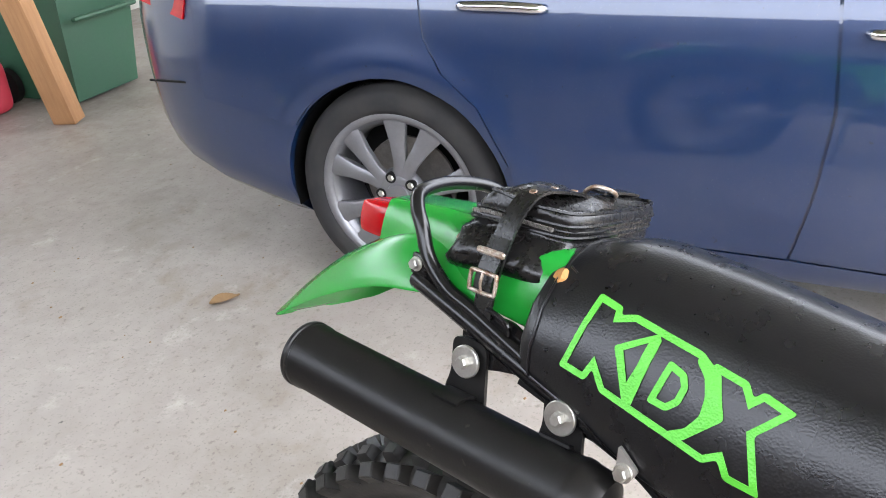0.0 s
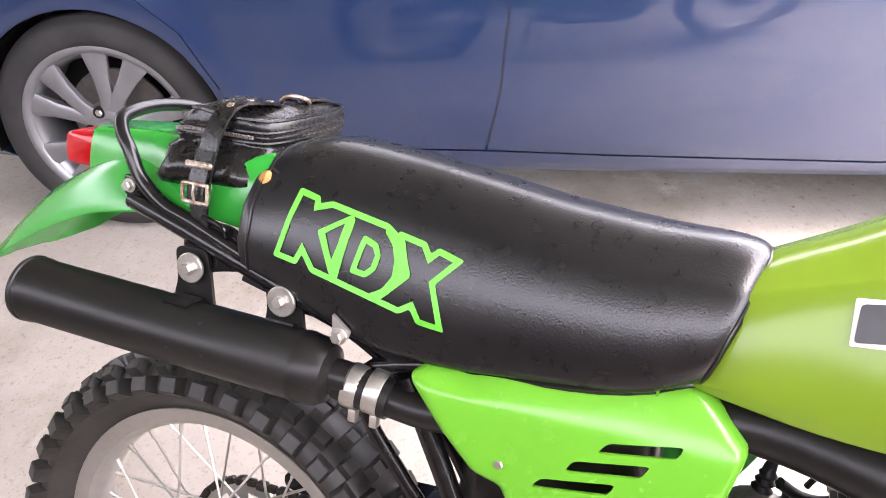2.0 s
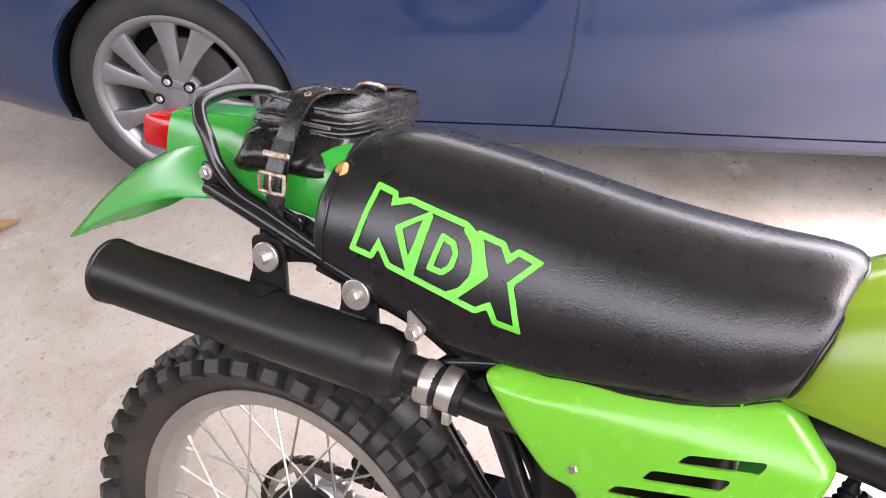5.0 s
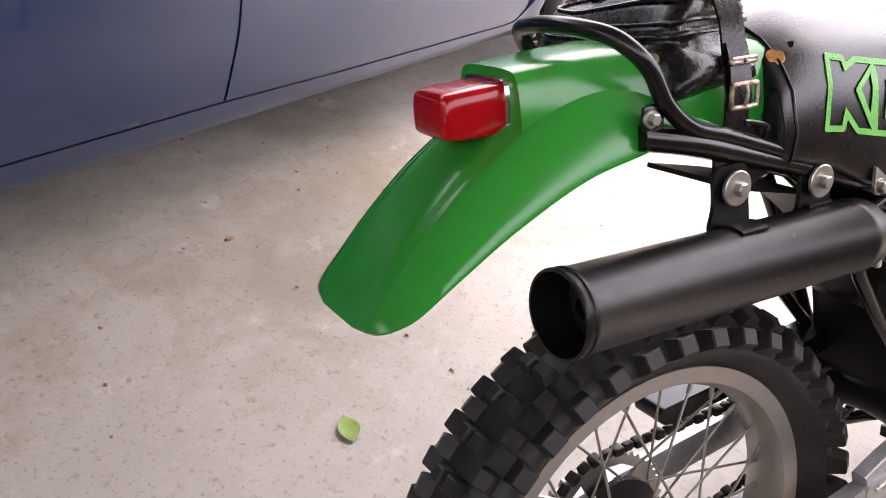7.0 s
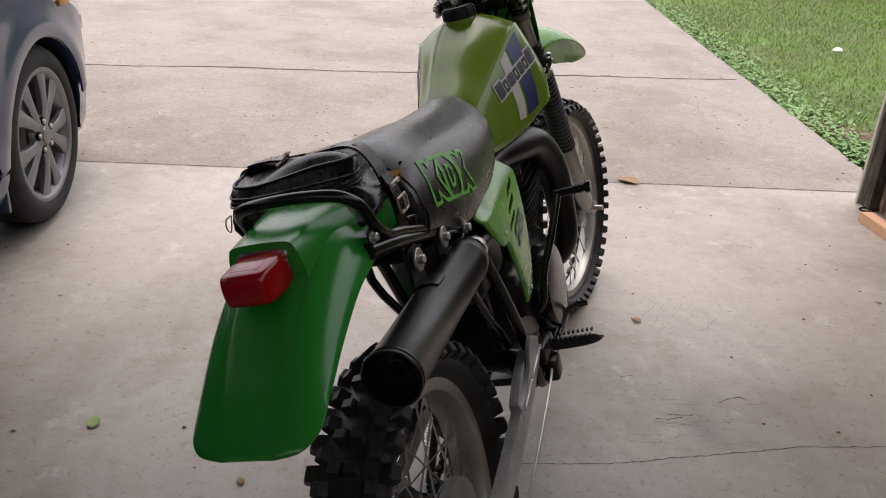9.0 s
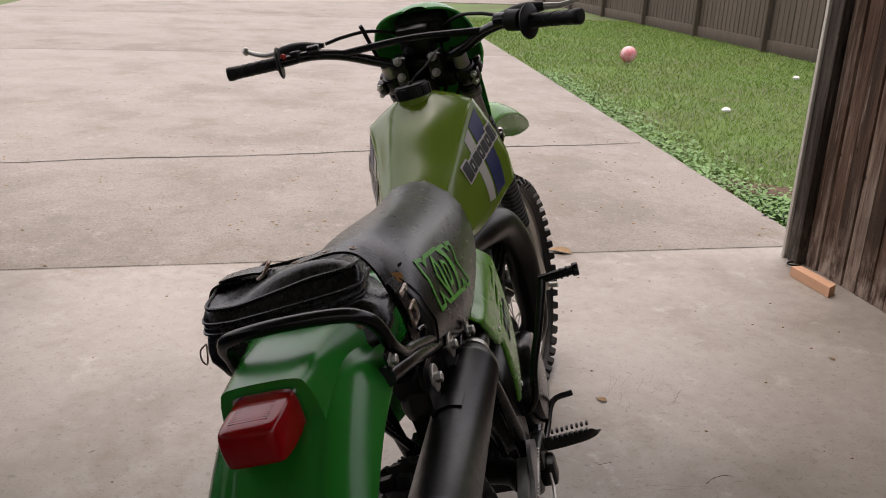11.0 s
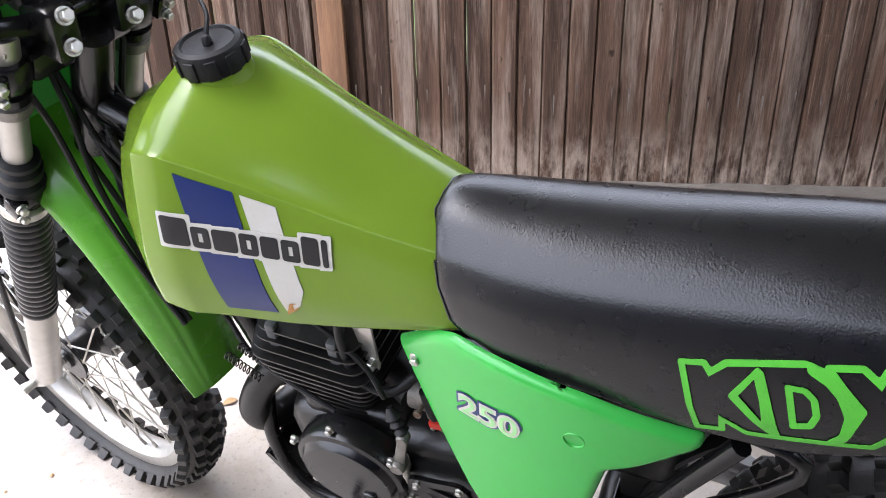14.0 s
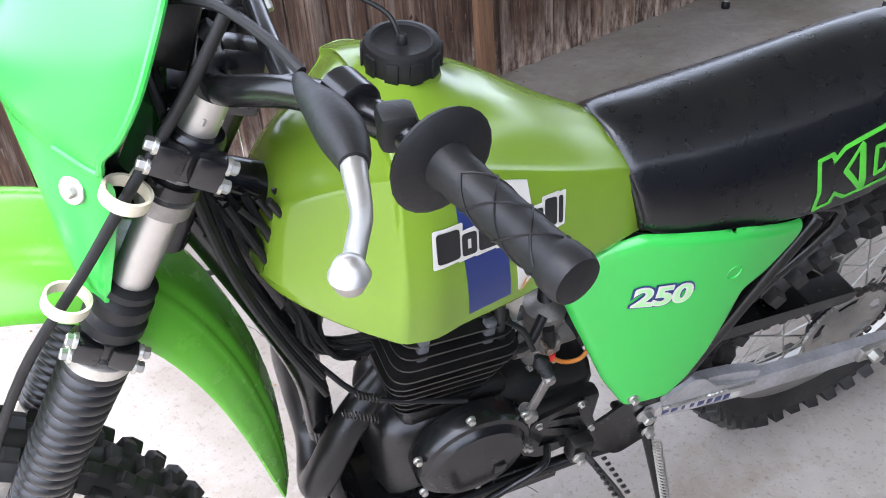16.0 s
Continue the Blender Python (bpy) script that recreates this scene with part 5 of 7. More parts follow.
for s in (-1, 1):
    arm = part("swing_arm", beam([(s * .105, .48, .385), (s * .112, .30, .352), (s * .115, .10, .325), (s * .115, -.04, .308), (s * .115, -.10, .298)], .026, .052), M_SWING, bike, "silver alloy box swing arm")
    part("arm_brace", beam([(s * .105, .40, .405), (s * .108, .32, .395), (s * .112, .24, .372)], .022, .03), M_SWING, arm)
    part("axle_block", box(s * .132, -.045, .318, .014, .07, .034, .004), M_STEEL, arm)
    bolt("axle_nut", (s * .139, -.04, .32), (s, 0, 0), .014, arm, .019)
    bolt("adjuster", (s * .13, -.105, .30), (0, -1, 0), .006, arm)
part("arm_decal", patch(rounded([(.450, .362), (.270, .333), (.270, .355), (.450, .386)], .004), [], .02, lambda u, v, d: (-.1190 - .0389 * (.48 - u) + d, u, v), .0008), M_WHITE, bike, "silver white swing arm decal")
for k, w in enumerate((.014, .013, .006, .008, .013, .011, .014, .013)):
    y = .430 - .0185 * k
    part("decal_bar", box(-.1200 - .0389 * (.48 - y), y, .3815 - (.450 - y) * .165 - .009, .0008, w, .013), M_BLUE, bike, smooth=0)
part("cross_brace", tube([(-.10, .385, .375), (-.07, .41, .385), (0, .42, .39), (.07, .41, .385), (.10, .385, .375)], .026, 18, 4), M_ENGINE, bike, "black swing arm cross tube")
for s in (-1, 1):
    gusset = patch(rounded([(.455, .420), (.40, .452), (.375, .440), (.345, .405), (.30, .385), (.235, .372), (.235, .345), (.44, .385)], .008), [], .02, lambda u, v, d: (s * (.128 - d), u, v), .008)
    part("arm_gusset", facing(gusset, s), M_SWING, bike, "welded alloy gusset plate", 30)
    seam = [Vector((s * (.1295 + .0007 * math.sin(9 * k)), .45 - .0035 * k, .399 - .0035 * k * .16 + .0012 * math.sin(2.3 * k))) for k in range(58)]
    part("weld_bead", tube(seam, [.0034 + .0011 * math.sin(2.1 * k) for k in range(58)], 8, 1), M_STEEL, bike, "bright alloy weld bead", 60)
SPROCKET = Vector((-.062, -.04, .322))
teeth = [((.098 if k % 2 else .092) * math.cos(2 * math.pi * k / 96), (.098 if k % 2 else .092) * math.sin(2 * math.pi * k / 96)) for k in range(96)]
slots_s = []
for k in range(5):
    a0 = 2 * math.pi * k / 5
    slots_s.append([(r * math.cos(a0 + t), r * math.sin(a0 + t)) for r, t in ((.055, -.35), (.055, 0), (.055, .35), (.08, .38), (.08, 0), (.08, -.38))])
part("rear_sprocket", patch(teeth, slots_s, .02, lambda u, v, d: (SPROCKET.x - .003 + d, SPROCKET.y + u, SPROCKET.z + v), .006), M_STEEL, bike, "worn steel rear sprocket", 25)
links = []
path = [(.50, .425)] + [(.50 - .54 * k / 30, .425 - .005 * k / 30) for k in range(1, 31)] + [(-.04 - .098 * math.sin(a), .322 + .098 * math.cos(a)) for a in (math.pi * k / 16 for k in range(1, 17))] + [(-.04 + .54 * k / 30, .224 + .11 * k / 30) for k in range(1, 31)]
pts = []
for i in range(len(path) - 1):
    a, b = Vector(path[i]), Vector(path[i + 1])
    n = max(1, round((b - a).length / .016))
    pts += [(a + (b - a) * j / n, math.atan2((b - a).y, (b - a).x)) for j in range(n)]
for k, (p, ang) in enumerate(pts):
    w = .016 if k % 2 else .010
    links.append(moved(box(0, 0, 0, w, .0165, .0125, .003), at(-.062, p.x, p.y, Matrix.Rotation(ang, 4, "X"))))
tagged(part("drive_chain", join(*links), M_CHAIN, bike, "oily brown black drive chain", 35), kind="stuff")
part("chain_guard", patch(rounded([(.41, .508), (.41, .476), (.05, .447), (.03, .452), (.03, .474)], .01), [], .05, lambda u, v, d: (-.088 + d, u, v), .05), M_BLACK, bike, "flat black chain guard")
part("brake_plate", lathe([(.085, 0), (.085, .018), (.07, .026), (.03, .03)], 32, at(.048, -.04, .322, ALONG_X)), M_CARB, bike)
part("brake_rod", tube([(.135, .48, .32), (.15, .36, .33), (.148, .1, .28), (.13, -.02, .24)], .0032, 8), M_STEEL, bike, "thin steel brake rod")

# controls at the feet
peg = part("foot_peg", join(beam([(.10, .555, .342), (.15, .560, .341), (.19, .567, .341), (.215, .572, .342), (.226, .574, .344)], .042, .028), *[box(.146 + .0105 * k, .562 + .0016 * k + dy, .358, .006, .012, .007, .002) for k in range(8) for dy in (-.014, .014)]), M_ENGINE, bike, "black toothed foot peg", 30)
part("foot_peg", moved(join(beam([(0, 0, 0), (-.04, -.006, -.002), (-.095, -.014, -.004)], .03, .012), *[box(-.03 - .0105 * k, -.006 + dy, .009, .006, .005, .01, .001) for k in range(7) for dy in (-.014, .008)]), at(-.135, .60, .372, pose(0, 0, 0, 0, -28, 18))), M_ENGINE, bike, "black toothed foot peg", 30)
part("peg_bracket", box(-.125, .60, .37, .03, .04, .05, .006), M_ENGINE, bike)
part("peg_bracket", box(.115, .555, .345, .03, .04, .05, .006), M_ENGINE, bike)
part("pedal_bracket", join(box(.125, .53, .300, .035, .05, .055, .008), box(.118, .515, .352, .02, .07, .045, .006)), M_ENGINE, bike, "black pedal bracket below the peg")
bolt("peg_bolt", (-.15, .615, .38), (-1, 0, 0), .008, bike, .011)
part("kick_starter", join(tube([(.12, .535, .44), (.138, .537, .47), (.150, .542, .53), (.176, .560, .60), (.197, .582, .665), (.204, .592, .692)], .0088, 12), tube([(.199, .594, .690), (.277, .586, .700)], .0095, 12, 1), lathe([(.0125, 0), (.0135, .002), (.0135, .010), (.0125, .012)], 16, at(.268, .587, .699, ALONG_X)), lathe([(.0112, 0), (.0112, .004)], 16, at(.254, .5885, .697, ALONG_X)), lathe([(.0112, 0), (.0112, .004)], 16, at(.242, .5895, .6955, ALONG_X))), M_BLACK, bike, "black folding kick start lever")
part("gear_lever", join(tube([(-.12, .66, .40), (-.145, .68, .395), (-.15, .74, .375), (-.155, .81, .36)], .006, 10), tube([(-.155, .81, .36), (-.195, .812, .36)], .008, 10, 1)), M_BLACK, bike, "black gear lever")
part("brake_pedal", tube([(.105, .50, .32), (.115, .56, .312), (.125, .66, .318), (.142, .73, .345), (.188, .745, .35)], .007, 10), M_BLACK, bike, "black brake pedal")
stand = part("side_stand", join(tube([(-.118, .462, .335), (-.13, .452, .30), (-.165, .425, .19), (-.198, .40, .085)], .010, 12), box(-.20, .398, .074, .05, .06, .008, .002, pose(0, 0, 0, 0, 18, 0))), M_BLACK, bike, "black side stand on the floor")
coil = [(-.142 + .008 * math.cos(a) - .045 * k / 150, .448 + .008 * math.sin(a) - .03 * k / 150, .318 - .15 * k / 150) for k, a in ((k, k * .8) for k in range(151))]
part("stand_spring", tube(coil, .0016, 5, 1), M_STEEL, stand, "coiled steel return spring")
bolt("stand_bolt", (-.128, .458, .33), (-1, 0, 0), .009, stand, .012)
for dx in (0.0, .022):
    sp = [(-.075 - dx * .5 + .006 * math.cos(k * .9), .905 + dx + .0007 * k, .60 - dx * .7 + .006 * math.sin(k * .9) + .0006 * k) for k in range(70)]
    part("exhaust_spring", tube(sp, .0012, 5, 1), M_CHAIN, bike)
part("skid_plate", patch([(.60, .235), (.93, .245), (.99, .36), (1.0, .355), (.94, .225), (.60, .215)], [], .05, lambda u, v, d: (-.09 + d, u, v), .18), M_BLACK, bike, "black engine skid plate")


# front end, turned with the steering
def steered(name, geo, material, label="", parent=None, smooth=40):
    return part(name, moved(geo, STEER), material, parent or bike, label, smooth)


FORK_X = .092
for s in (-1, 1):
    x = FORK_X * s
    fork = steered("fork_tube", tube([fork_point(x, -.01), fork_point(x, .60)], .0185, 22, 1), M_ALU, "polished fork tube")
    rings = []
    for k in range(19):
        s0 = .305 + .295 * k / 19
        r = .034 - .004 * k / 19
        rings += [(s0, r * .86), (s0 + .004, r), (s0 + .011, r), (s0 + .0148, r * .86)]
    boot_m = toward(fork_point(x, 0), fork_point(x, 1))
    part("fork_boot", moved(lathe([(r, h) for h, r in rings], 28, boot_m), STEER), M_BOOT, fork, "black ribbed rubber fork boot", 50)
    part("fork_leg", moved(tube([fork_point(x, .59), fork_point(x, .60), fork_point(x, .74), fork_point(x, .855), fork_point(x, .88)], [.024, .026, .026, .025, .016], 24, 1), STEER), M_ALU, fork, "dull aluminium fork leg")
    cap_m = toward(fork_point(x, .012), fork_point(x, -1))
    part("fork_cap", moved(lathe([(.0195, 0), (.0195, .006), (.0180, .007), (.0180, .018), (.016, .021), (.008, .022)], 6, cap_m), STEER), M_CAP, fork, "dull steel fork cap nut", 25)
    part("cap_valve", moved(lathe([(.006, .021), (.006, .028), (.004, .029), (.004, .033)], 12, cap_m), STEER), M_STEEL, fork)
    turned = Matrix.Rotation(RAKE, 4, "X")
    for d in (-.0165, .0165):
        c = fork_point(x + s * .027, .045, d)
        part("clamp_lug", moved(box(0, 0, 0, .022, .027, .032, .004, turned), STEER @ at(*c)), M_BLACK, fork)
        c = fork_point(x + s * .022, .278, d)
        part("clamp_lug", moved(box(0, 0, 0, .022, .026, .026, .004, turned), STEER @ at(*c)), M_BLACK, fork)
    part("guide_clamp", moved(lathe([(.019, 0), (.025, .001), (.025, .017), (.019, .018)], 24, toward(fork_point(x, .094), fork_point(x, 1))), STEER), M_CARB, fork, "pale cable guide clamp")
    part("axle_clamp", moved(box(0, 0, 0, .034, .06, .04, .008, Matrix.Rotation(-RAKE, 4, "X")), STEER @ at(x, 1.512, .352)), M_ALU, fork)
    steered("fork_collar", lathe([(.030, 0), (.034, .003), (.034, .016), (.030, .02)], 28, toward(fork_point(x, .292), fork_point(x, 1))), M_STEEL, "steel clamp band on the boot")
    for q in (.045, .278):
        for d in (-.010, .010):
            for side, ahead in ((-1, -.032), (1, .032)):
                p = fork_point(x + s * (.030 if q < .1 else .025), q + d, ahead)
                bolt("clamp_bolt", STEER @ p, STEER.to_3x3() @ Vector((0, .87 * side, .48 * side)), .0062, fork, .008)
for q, h, deep in ((.045, .042, .03), (.278, .032, .034)):
    a = fork_point(0, q)
    geo = [box(0, 0, 0, .15, .052, h, .01)] + [lathe([(.025, -h / 2), (.028, -h / 2 + .004), (.028, h / 2 - .004), (.025, h / 2)], 26, at(sx * FORK_X, 0, 0)) for sx in (-1, 1)]
    steered("triple_clamp", moved(join(*geo), at(a.x, a.y, a.z, Matrix.Rotation(RAKE, 4, "X"))), M_BLACK, "black fork clamp")
for s in (-1, 1):
    steered("fork_seal", lathe([(.019, 0), (.027, .004), (.027, .012), (.022, .016), (.029, .022), (.029, .036), (.024, .042), (.031, .048), (.031, .06), (.025, .064)], 26, toward(fork_point(s * FORK_X, .20), fork_point(s * FORK_X, 1))), M_RUBBER, "black rubber collar on the fork tube")
    steered("fork_collar", lathe([(.019, 0), (.026, .002), (.026, .014), (.019, .016)], 26, toward(fork_point(s * FORK_X, .074), fork_point(s * FORK_X, 1))), M_BLACK)
steered("axle", tube([(-.135, 1.515, .345), (.135, 1.515, .345)], .009, 14, 1), M_STEEL)
steered("front_brake_plate", lathe([(.062, 0), (.062, .02), (.05, .026), (.02, .028)], 30, at(.036, 1.515, .345, ALONG_X)), M_ENGINE, "dark front brake plate")

# front mudguard
fg = mudguard([(1.050, .500, .056, .004, .004), (1.052, .56, .064, .007, .012), (1.062, .66, .074, .011, .02), (1.086, .77, .081, .013, .026), (1.128, .868, .086, .012, .032), (1.195, .940, .092, .010, .036), (1.29, .966, .101, .010, .036),
               (1.40, .950, .113, .008, .030), (1.50, .908, .119, .006, .024), (1.575, .864, .110, .003, .016), (1.625, .834, .088, .001, .009), (1.655, .812, .056, 0, .005), (1.668, .801, .026, 0, .002)], 0)
steered("front_mudguard", fg, M_LIME, "lime green plastic front mudguard")

# number plate: a convex shield, round above, with a narrower lower half that tucks back to the forks
SHIELD = [(-.104, .030, .080, .066), (-.098, .070, .100, .064), (-.080, .102, .126, .062), (-.045, .122, .152, .060), (-.005, .130, .166, .058), (.035, .129, .170, .060), (.062, .120, .166, .066),
          (.082, .112, .152, .064), (.094, .112, .144, .048), (.130, .114, .122, .036), (.175, .114, .092, .026), (.215, .112, .066, .018), (.245, .108, .044, .012), (.258, .090, .034, .010), (.264, .040, .030, .012)]


def shield_point(row, u):
    s0, half, ahead, edge = row
    return fork_point(u * half, s0, ahead - (ahead - edge) * abs(u) ** 2.4)


rings = []
for row in cat(SHIELD, 4):
    us = [k / 10 for k in range(-10, 11)]
    front = [shield_point(row, u) for u in us]
    rings.append(front + [p - Vector((0, .0031, .0017)) for p in reversed(front)])
plate = steered("number_plate", skin(rings), M_GREEN, "bright green plastic front number plate", smooth=45)
for u in (-1, 1):
    part("plate_lip", moved(tube([shield_point(r, u) + Vector((u * .001, -.002, -.001)) for r in SHIELD[:8]] + [shield_point(SHIELD[7], u * .82)], .0036, 8, 4), STEER), M_GREEN, plate)
    bolt("plate_bolt", STEER @ fork_point(u * .096, .118, .074), STEER.to_3x3() @ Vector((u * .8, .55, .3)), .006, plate, .013)
meter = steered("instrument_box", moved(box(0, 0, 0, .13, .05, .075, .012), at(0, 1.10, 1.205, Matrix.Rotation(RAKE, 4, "X"))), M_ENGINE, "black instrument box behind the plate")
part("meter_face", moved(box(0, 0, 0, .10, .003, .05, .001), STEER @ at(0, 1.073, 1.193, Matrix.Rotation(RAKE, 4, "X"))), M_INK, meter, "dark meter face")
for k, (dx, dz, w) in enumerate(((-.03, .012, .028), (.012, .012, .03), (-.02, -.012, .02), (.02, -.012, .035))):
    part("meter_marking", moved(box(0, 0, 0, w, .001, .005), STEER @ at(dx, 1.070 - dz * .5, 1.192 + dz, Matrix.Rotation(RAKE, 4, "X"))), M_WHITE, meter)
block = steered("switch_block", moved(box(0, 0, 0, .080, .042, .085, .007), at(-.012, 1.072, 1.180, Matrix.Rotation(RAKE * .7, 4, "X"))), M_ENGINE, "black plastic switch block")
for dx, w in ((-.020, .016), (.002, .012), (.018, .010)):
    part("block_marking", moved(box(0, 0, 0, w, .0008, .0045), STEER @ at(-.012 + dx, 1.060, 1.206, Matrix.Rotation(RAKE * .7, 4, "X"))), M_WHITE, block)
part("block_knob", moved(lathe([(.010, 0), (.010, .012), (.006, .014)], 16, toward((-.030, 1.052, 1.158), (-.030, 1.0, 1.185))), STEER), M_RUBBER, block)
for x in (-.06, -.03, .03, .06):
    steered("wire", tube([(x, 1.10, 1.15), (x * 1.3, 1.088, 1.08), (x * .9 - .015, 1.080, 1.0), (x * .5 - .040, 1.062, .91), (x * .3 - .050, 1.025, .80), (x * .3 - .042, .985, .70)], .0045, 8), M_RUBBER, "black cable behind the plate")

# handlebar
bar_half = [(.0, 1.048, 1.130), (.05, 1.048, 1.130), (.11, 1.040, 1.149), (.18, .992, 1.182), (.24, .950, 1.196), (.30, .912, 1.194), (.418, .868, 1.190)]
bar = steered("handlebar", tube([(-x, y, z) for x, y, z in reversed(bar_half[1:])] + bar_half, .0125, 16, 5), M_BLACK, "black braced handlebar")
part("crossbar", moved(tube([(-.182, .992, 1.184), (0, 1.008, 1.193), (.182, .992, 1.184)], .0088, 12, 4), STEER), M_BLACK, bar)
for s in (-1, 1):
    blk = part("bar_clamp", moved(join(box(0, 0, 0, .036, .040, .066, .007, Matrix.Rotation(RAKE * .5, 4, "X")), lathe([(.017, -.018), (.021, -.016), (.021, .016), (.017, .018)], 22, at(0, .014, .012, ALONG_X))), STEER @ at(s * .043, 1.026, 1.124)), M_BLACK, bar)
    for d in (-.019, .019):
        bolt("clamp_bolt", STEER @ Vector((s * .044, 1.000 - .22 * d, 1.126 + d)), STEER.to_3x3() @ Vector((0, -.95, .28)), .0078, blk, .0105)
    d = Vector((.116 * s, -.044, -.004)).normalized()
    a = Vector((.303 * s, .911, 1.194))
    gm = toward(a, a + d)
    prof = [(.012, -.004), (.036, -.003), (.038, .001), (.034, .004), (.017, .007), (.0153, .015), (.0153, .028)]
    prof += [(.0148, .03), (.0148, .106), (.0164, .110), (.0168, .121), (.0152, .126), (.009, .127)]
    grip = part("hand_grip", moved(lathe(prof, 24, gm), STEER), M_RUBBER, bar, "black ribbed rubber handlebar grip", 50)
    for hand in (-1, 1):
        for k in range(3):
            wind = [gm @ Vector((.0150 * math.cos(a), .0150 * math.sin(a), .030 + .076 * i / 24)) for i, a in ((i, hand * i * .21 + k * 2.094) for i in range(25))]
            part("grip_ridge", moved(tube(wind, .0008, 5, 1), STEER), M_RUBBER, grip)
    perch = Vector((.232 * s, .956, 1.203))
    part("lever_perch", moved(lathe([(.013, -.015), (.0165, -.013), (.0165, .013), (.013, .015)], 18, toward(perch, perch + d)), STEER), M_BLACK, bar)
    part("perch_cover", moved(tube([(.217 * s, .986, 1.212), (.238 * s, .983, 1.213), (.264 * s, .976, 1.215), (.291 * s, .970, 1.215), (.315 * s, .968, 1.216), (.327 * s, .968, 1.216)], [.0055, .009, .0135, .0155, .012, .0092], 16, 4), STEER), M_RUBBER, bar, "black rubber cover over the lever pivot")
    lever = [(.316 * s, .968, 1.216), (.338 * s, .969, 1.214), (.366 * s, .971, 1.212), (.394 * s, .978, 1.217), (.418 * s, .984, 1.224), (.430 * s, .987, 1.229)]
    part("lever_blade", moved(join(tube(lever, [.0085, .0075, .0065, .006, .0058, .006], 12, 5), lathe([(.002, -.0105), (.007, -.008), (.0105, 0), (.007, .008), (.002, .0105)], 16, at(*lever[-1]))), STEER), M_ALU, bar, "bare alloy lever with a ball end")
    part("lever_cable", moved(tube([(.212 * s, .984, 1.214), (.17 * s, 1.005, 1.222), (.11 * s, 1.04, 1.222), (.05 * s, 1.085, 1.19), (.03 * s, 1.10, 1.08), (.03 * s, 1.06, .95)], .0042, 8), STEER), M_RUBBER, bar)
part("throttle_housing", moved(lathe([(.018, -.03), (.023, -.026), (.023, .006), (.018, .01)], 20, toward((.278, .923, 1.199), (.41, .868, 1.187))), STEER), M_RUBBER, bar, "black throttle housing")
part("switch_box", moved(box(-.268, .932, 1.200, .026, .026, .028, .006), STEER), M_RUBBER, bar, "black handlebar switch box")
part("kill_button", moved(lathe([(.006, 0), (.006, .006), (.004, .008)], 12, at(-.283, .900, 1.206, pose(0, 0, 0, 60, 0, 0))), STEER), M_RED, bar, "small red stop button")
# brake cable down the left fork with its guide rings
cable = [(-.127, 1.016, 1.240), (-.125, 1.023, 1.227), (-.120, 1.068, 1.153), (-.120, 1.124, 1.076), (-.120, 1.182, .994), (-.120, 1.265, .882), (-.118, 1.34, .74), (-.112, 1.43, .55), (-.105, 1.49, .42), (-.09, 1.51, .37)]
steered("brake_cable", tube(cable, .0052, 10), M_RUBBER, "thick black front brake cable")
for p in ((-.122, 1.130, 1.070), (-.122, 1.204, .964)):
    m = toward(p, Vector(p) + Vector((.03, .45, -.85)))
    steered("cable_guide", join(lathe([(.018, -.006), (.021, -.006), (.021, .006), (.018, .006)], 22, m, True), tube([Vector(p) + Vector((.018, -.006, .003)), Vector(p) + Vector((.04, -.02, .008))], .005, 8, 1)), M_RING, "cream plastic cable guide ring")
for pts in ([(-.02, 1.06, .98), (-.055, 1.02, .86), (-.05, .98, .72), (-.03, .94, .66), (-.02, .88, .66)], [(-.05, 1.09, .96), (-.065, 1.03, .80), (-.05, .985, .68), (-.075, .93, .62), (-.095, .80, .57)],
            [(.03, 1.05, .98), (.03, .98, .87), (.02, .80, .82), (.0, .70, .78)]):
    part("control_cable", tube(pts, .0042, 8), M_RUBBER, bike)
for k in range(7):
    a = .012 * math.sin(2.4 * k)
    part("control_cable", tube([(-.035 - .008 * (k % 3), 1.075 - .01 * k, .985), (-.050 - .006 * (k % 2), 1.035 - .008 * k + a, .90), (-.046 + .004 * k, 1.005 - .004 * k + a, .80), (-.030 + .003 * k, .985 + a, .70), (-.022, .93 - .012 * k, .64 + .006 * k)], .0035 + .0008 * (k % 2), 8), M_RUBBER, bike)
part("wire_sleeve", tube([(-.05, 1.02, .885), (-.075, 1.0, .875)], .005, 8, 1), M_WHITE, bike)

# grab rail round the tail
rail = [(.100, .045, .842), (.097, -.03, .868), (.096, -.075, .882), (.096, -.108, .908), (.094, -.126, .940), (.088, -.143, .960), (.066, -.158, .975), (0, -.165, .981),
        (-.066, -.158, .975), (-.088, -.143, .960), (-.094, -.126, .940), (-.096, -.108, .908), (-.096, -.075, .882), (-.097, -.03, .868), (-.100, .045, .842)]
part("grab_rail", tube(rail, .0088, 14, 5), M_BLACK, bike, "black tubular grab rail")
for s in (-1, 1):
    part("rail_tab", box(s * .093, -.122, .897, .006, .026, .026, .004), M_BLACK, bike)
    bolt("rail_bolt", (s * .097, -.126, .897), (s, 0, 0), .0065, bike, .009)
part("strap_hook", tube([(.102, .02, .86), (.106, .018, .872), (.104, .0, .878), (.104, -.012, .88)], .0028, 8), M_BLACK, bike)

# ---- the leather bag strapped on the tail ----
bag = thing("leather_bag", "worn black leather tail bag strapped behind the seat", "bag", LEAN)


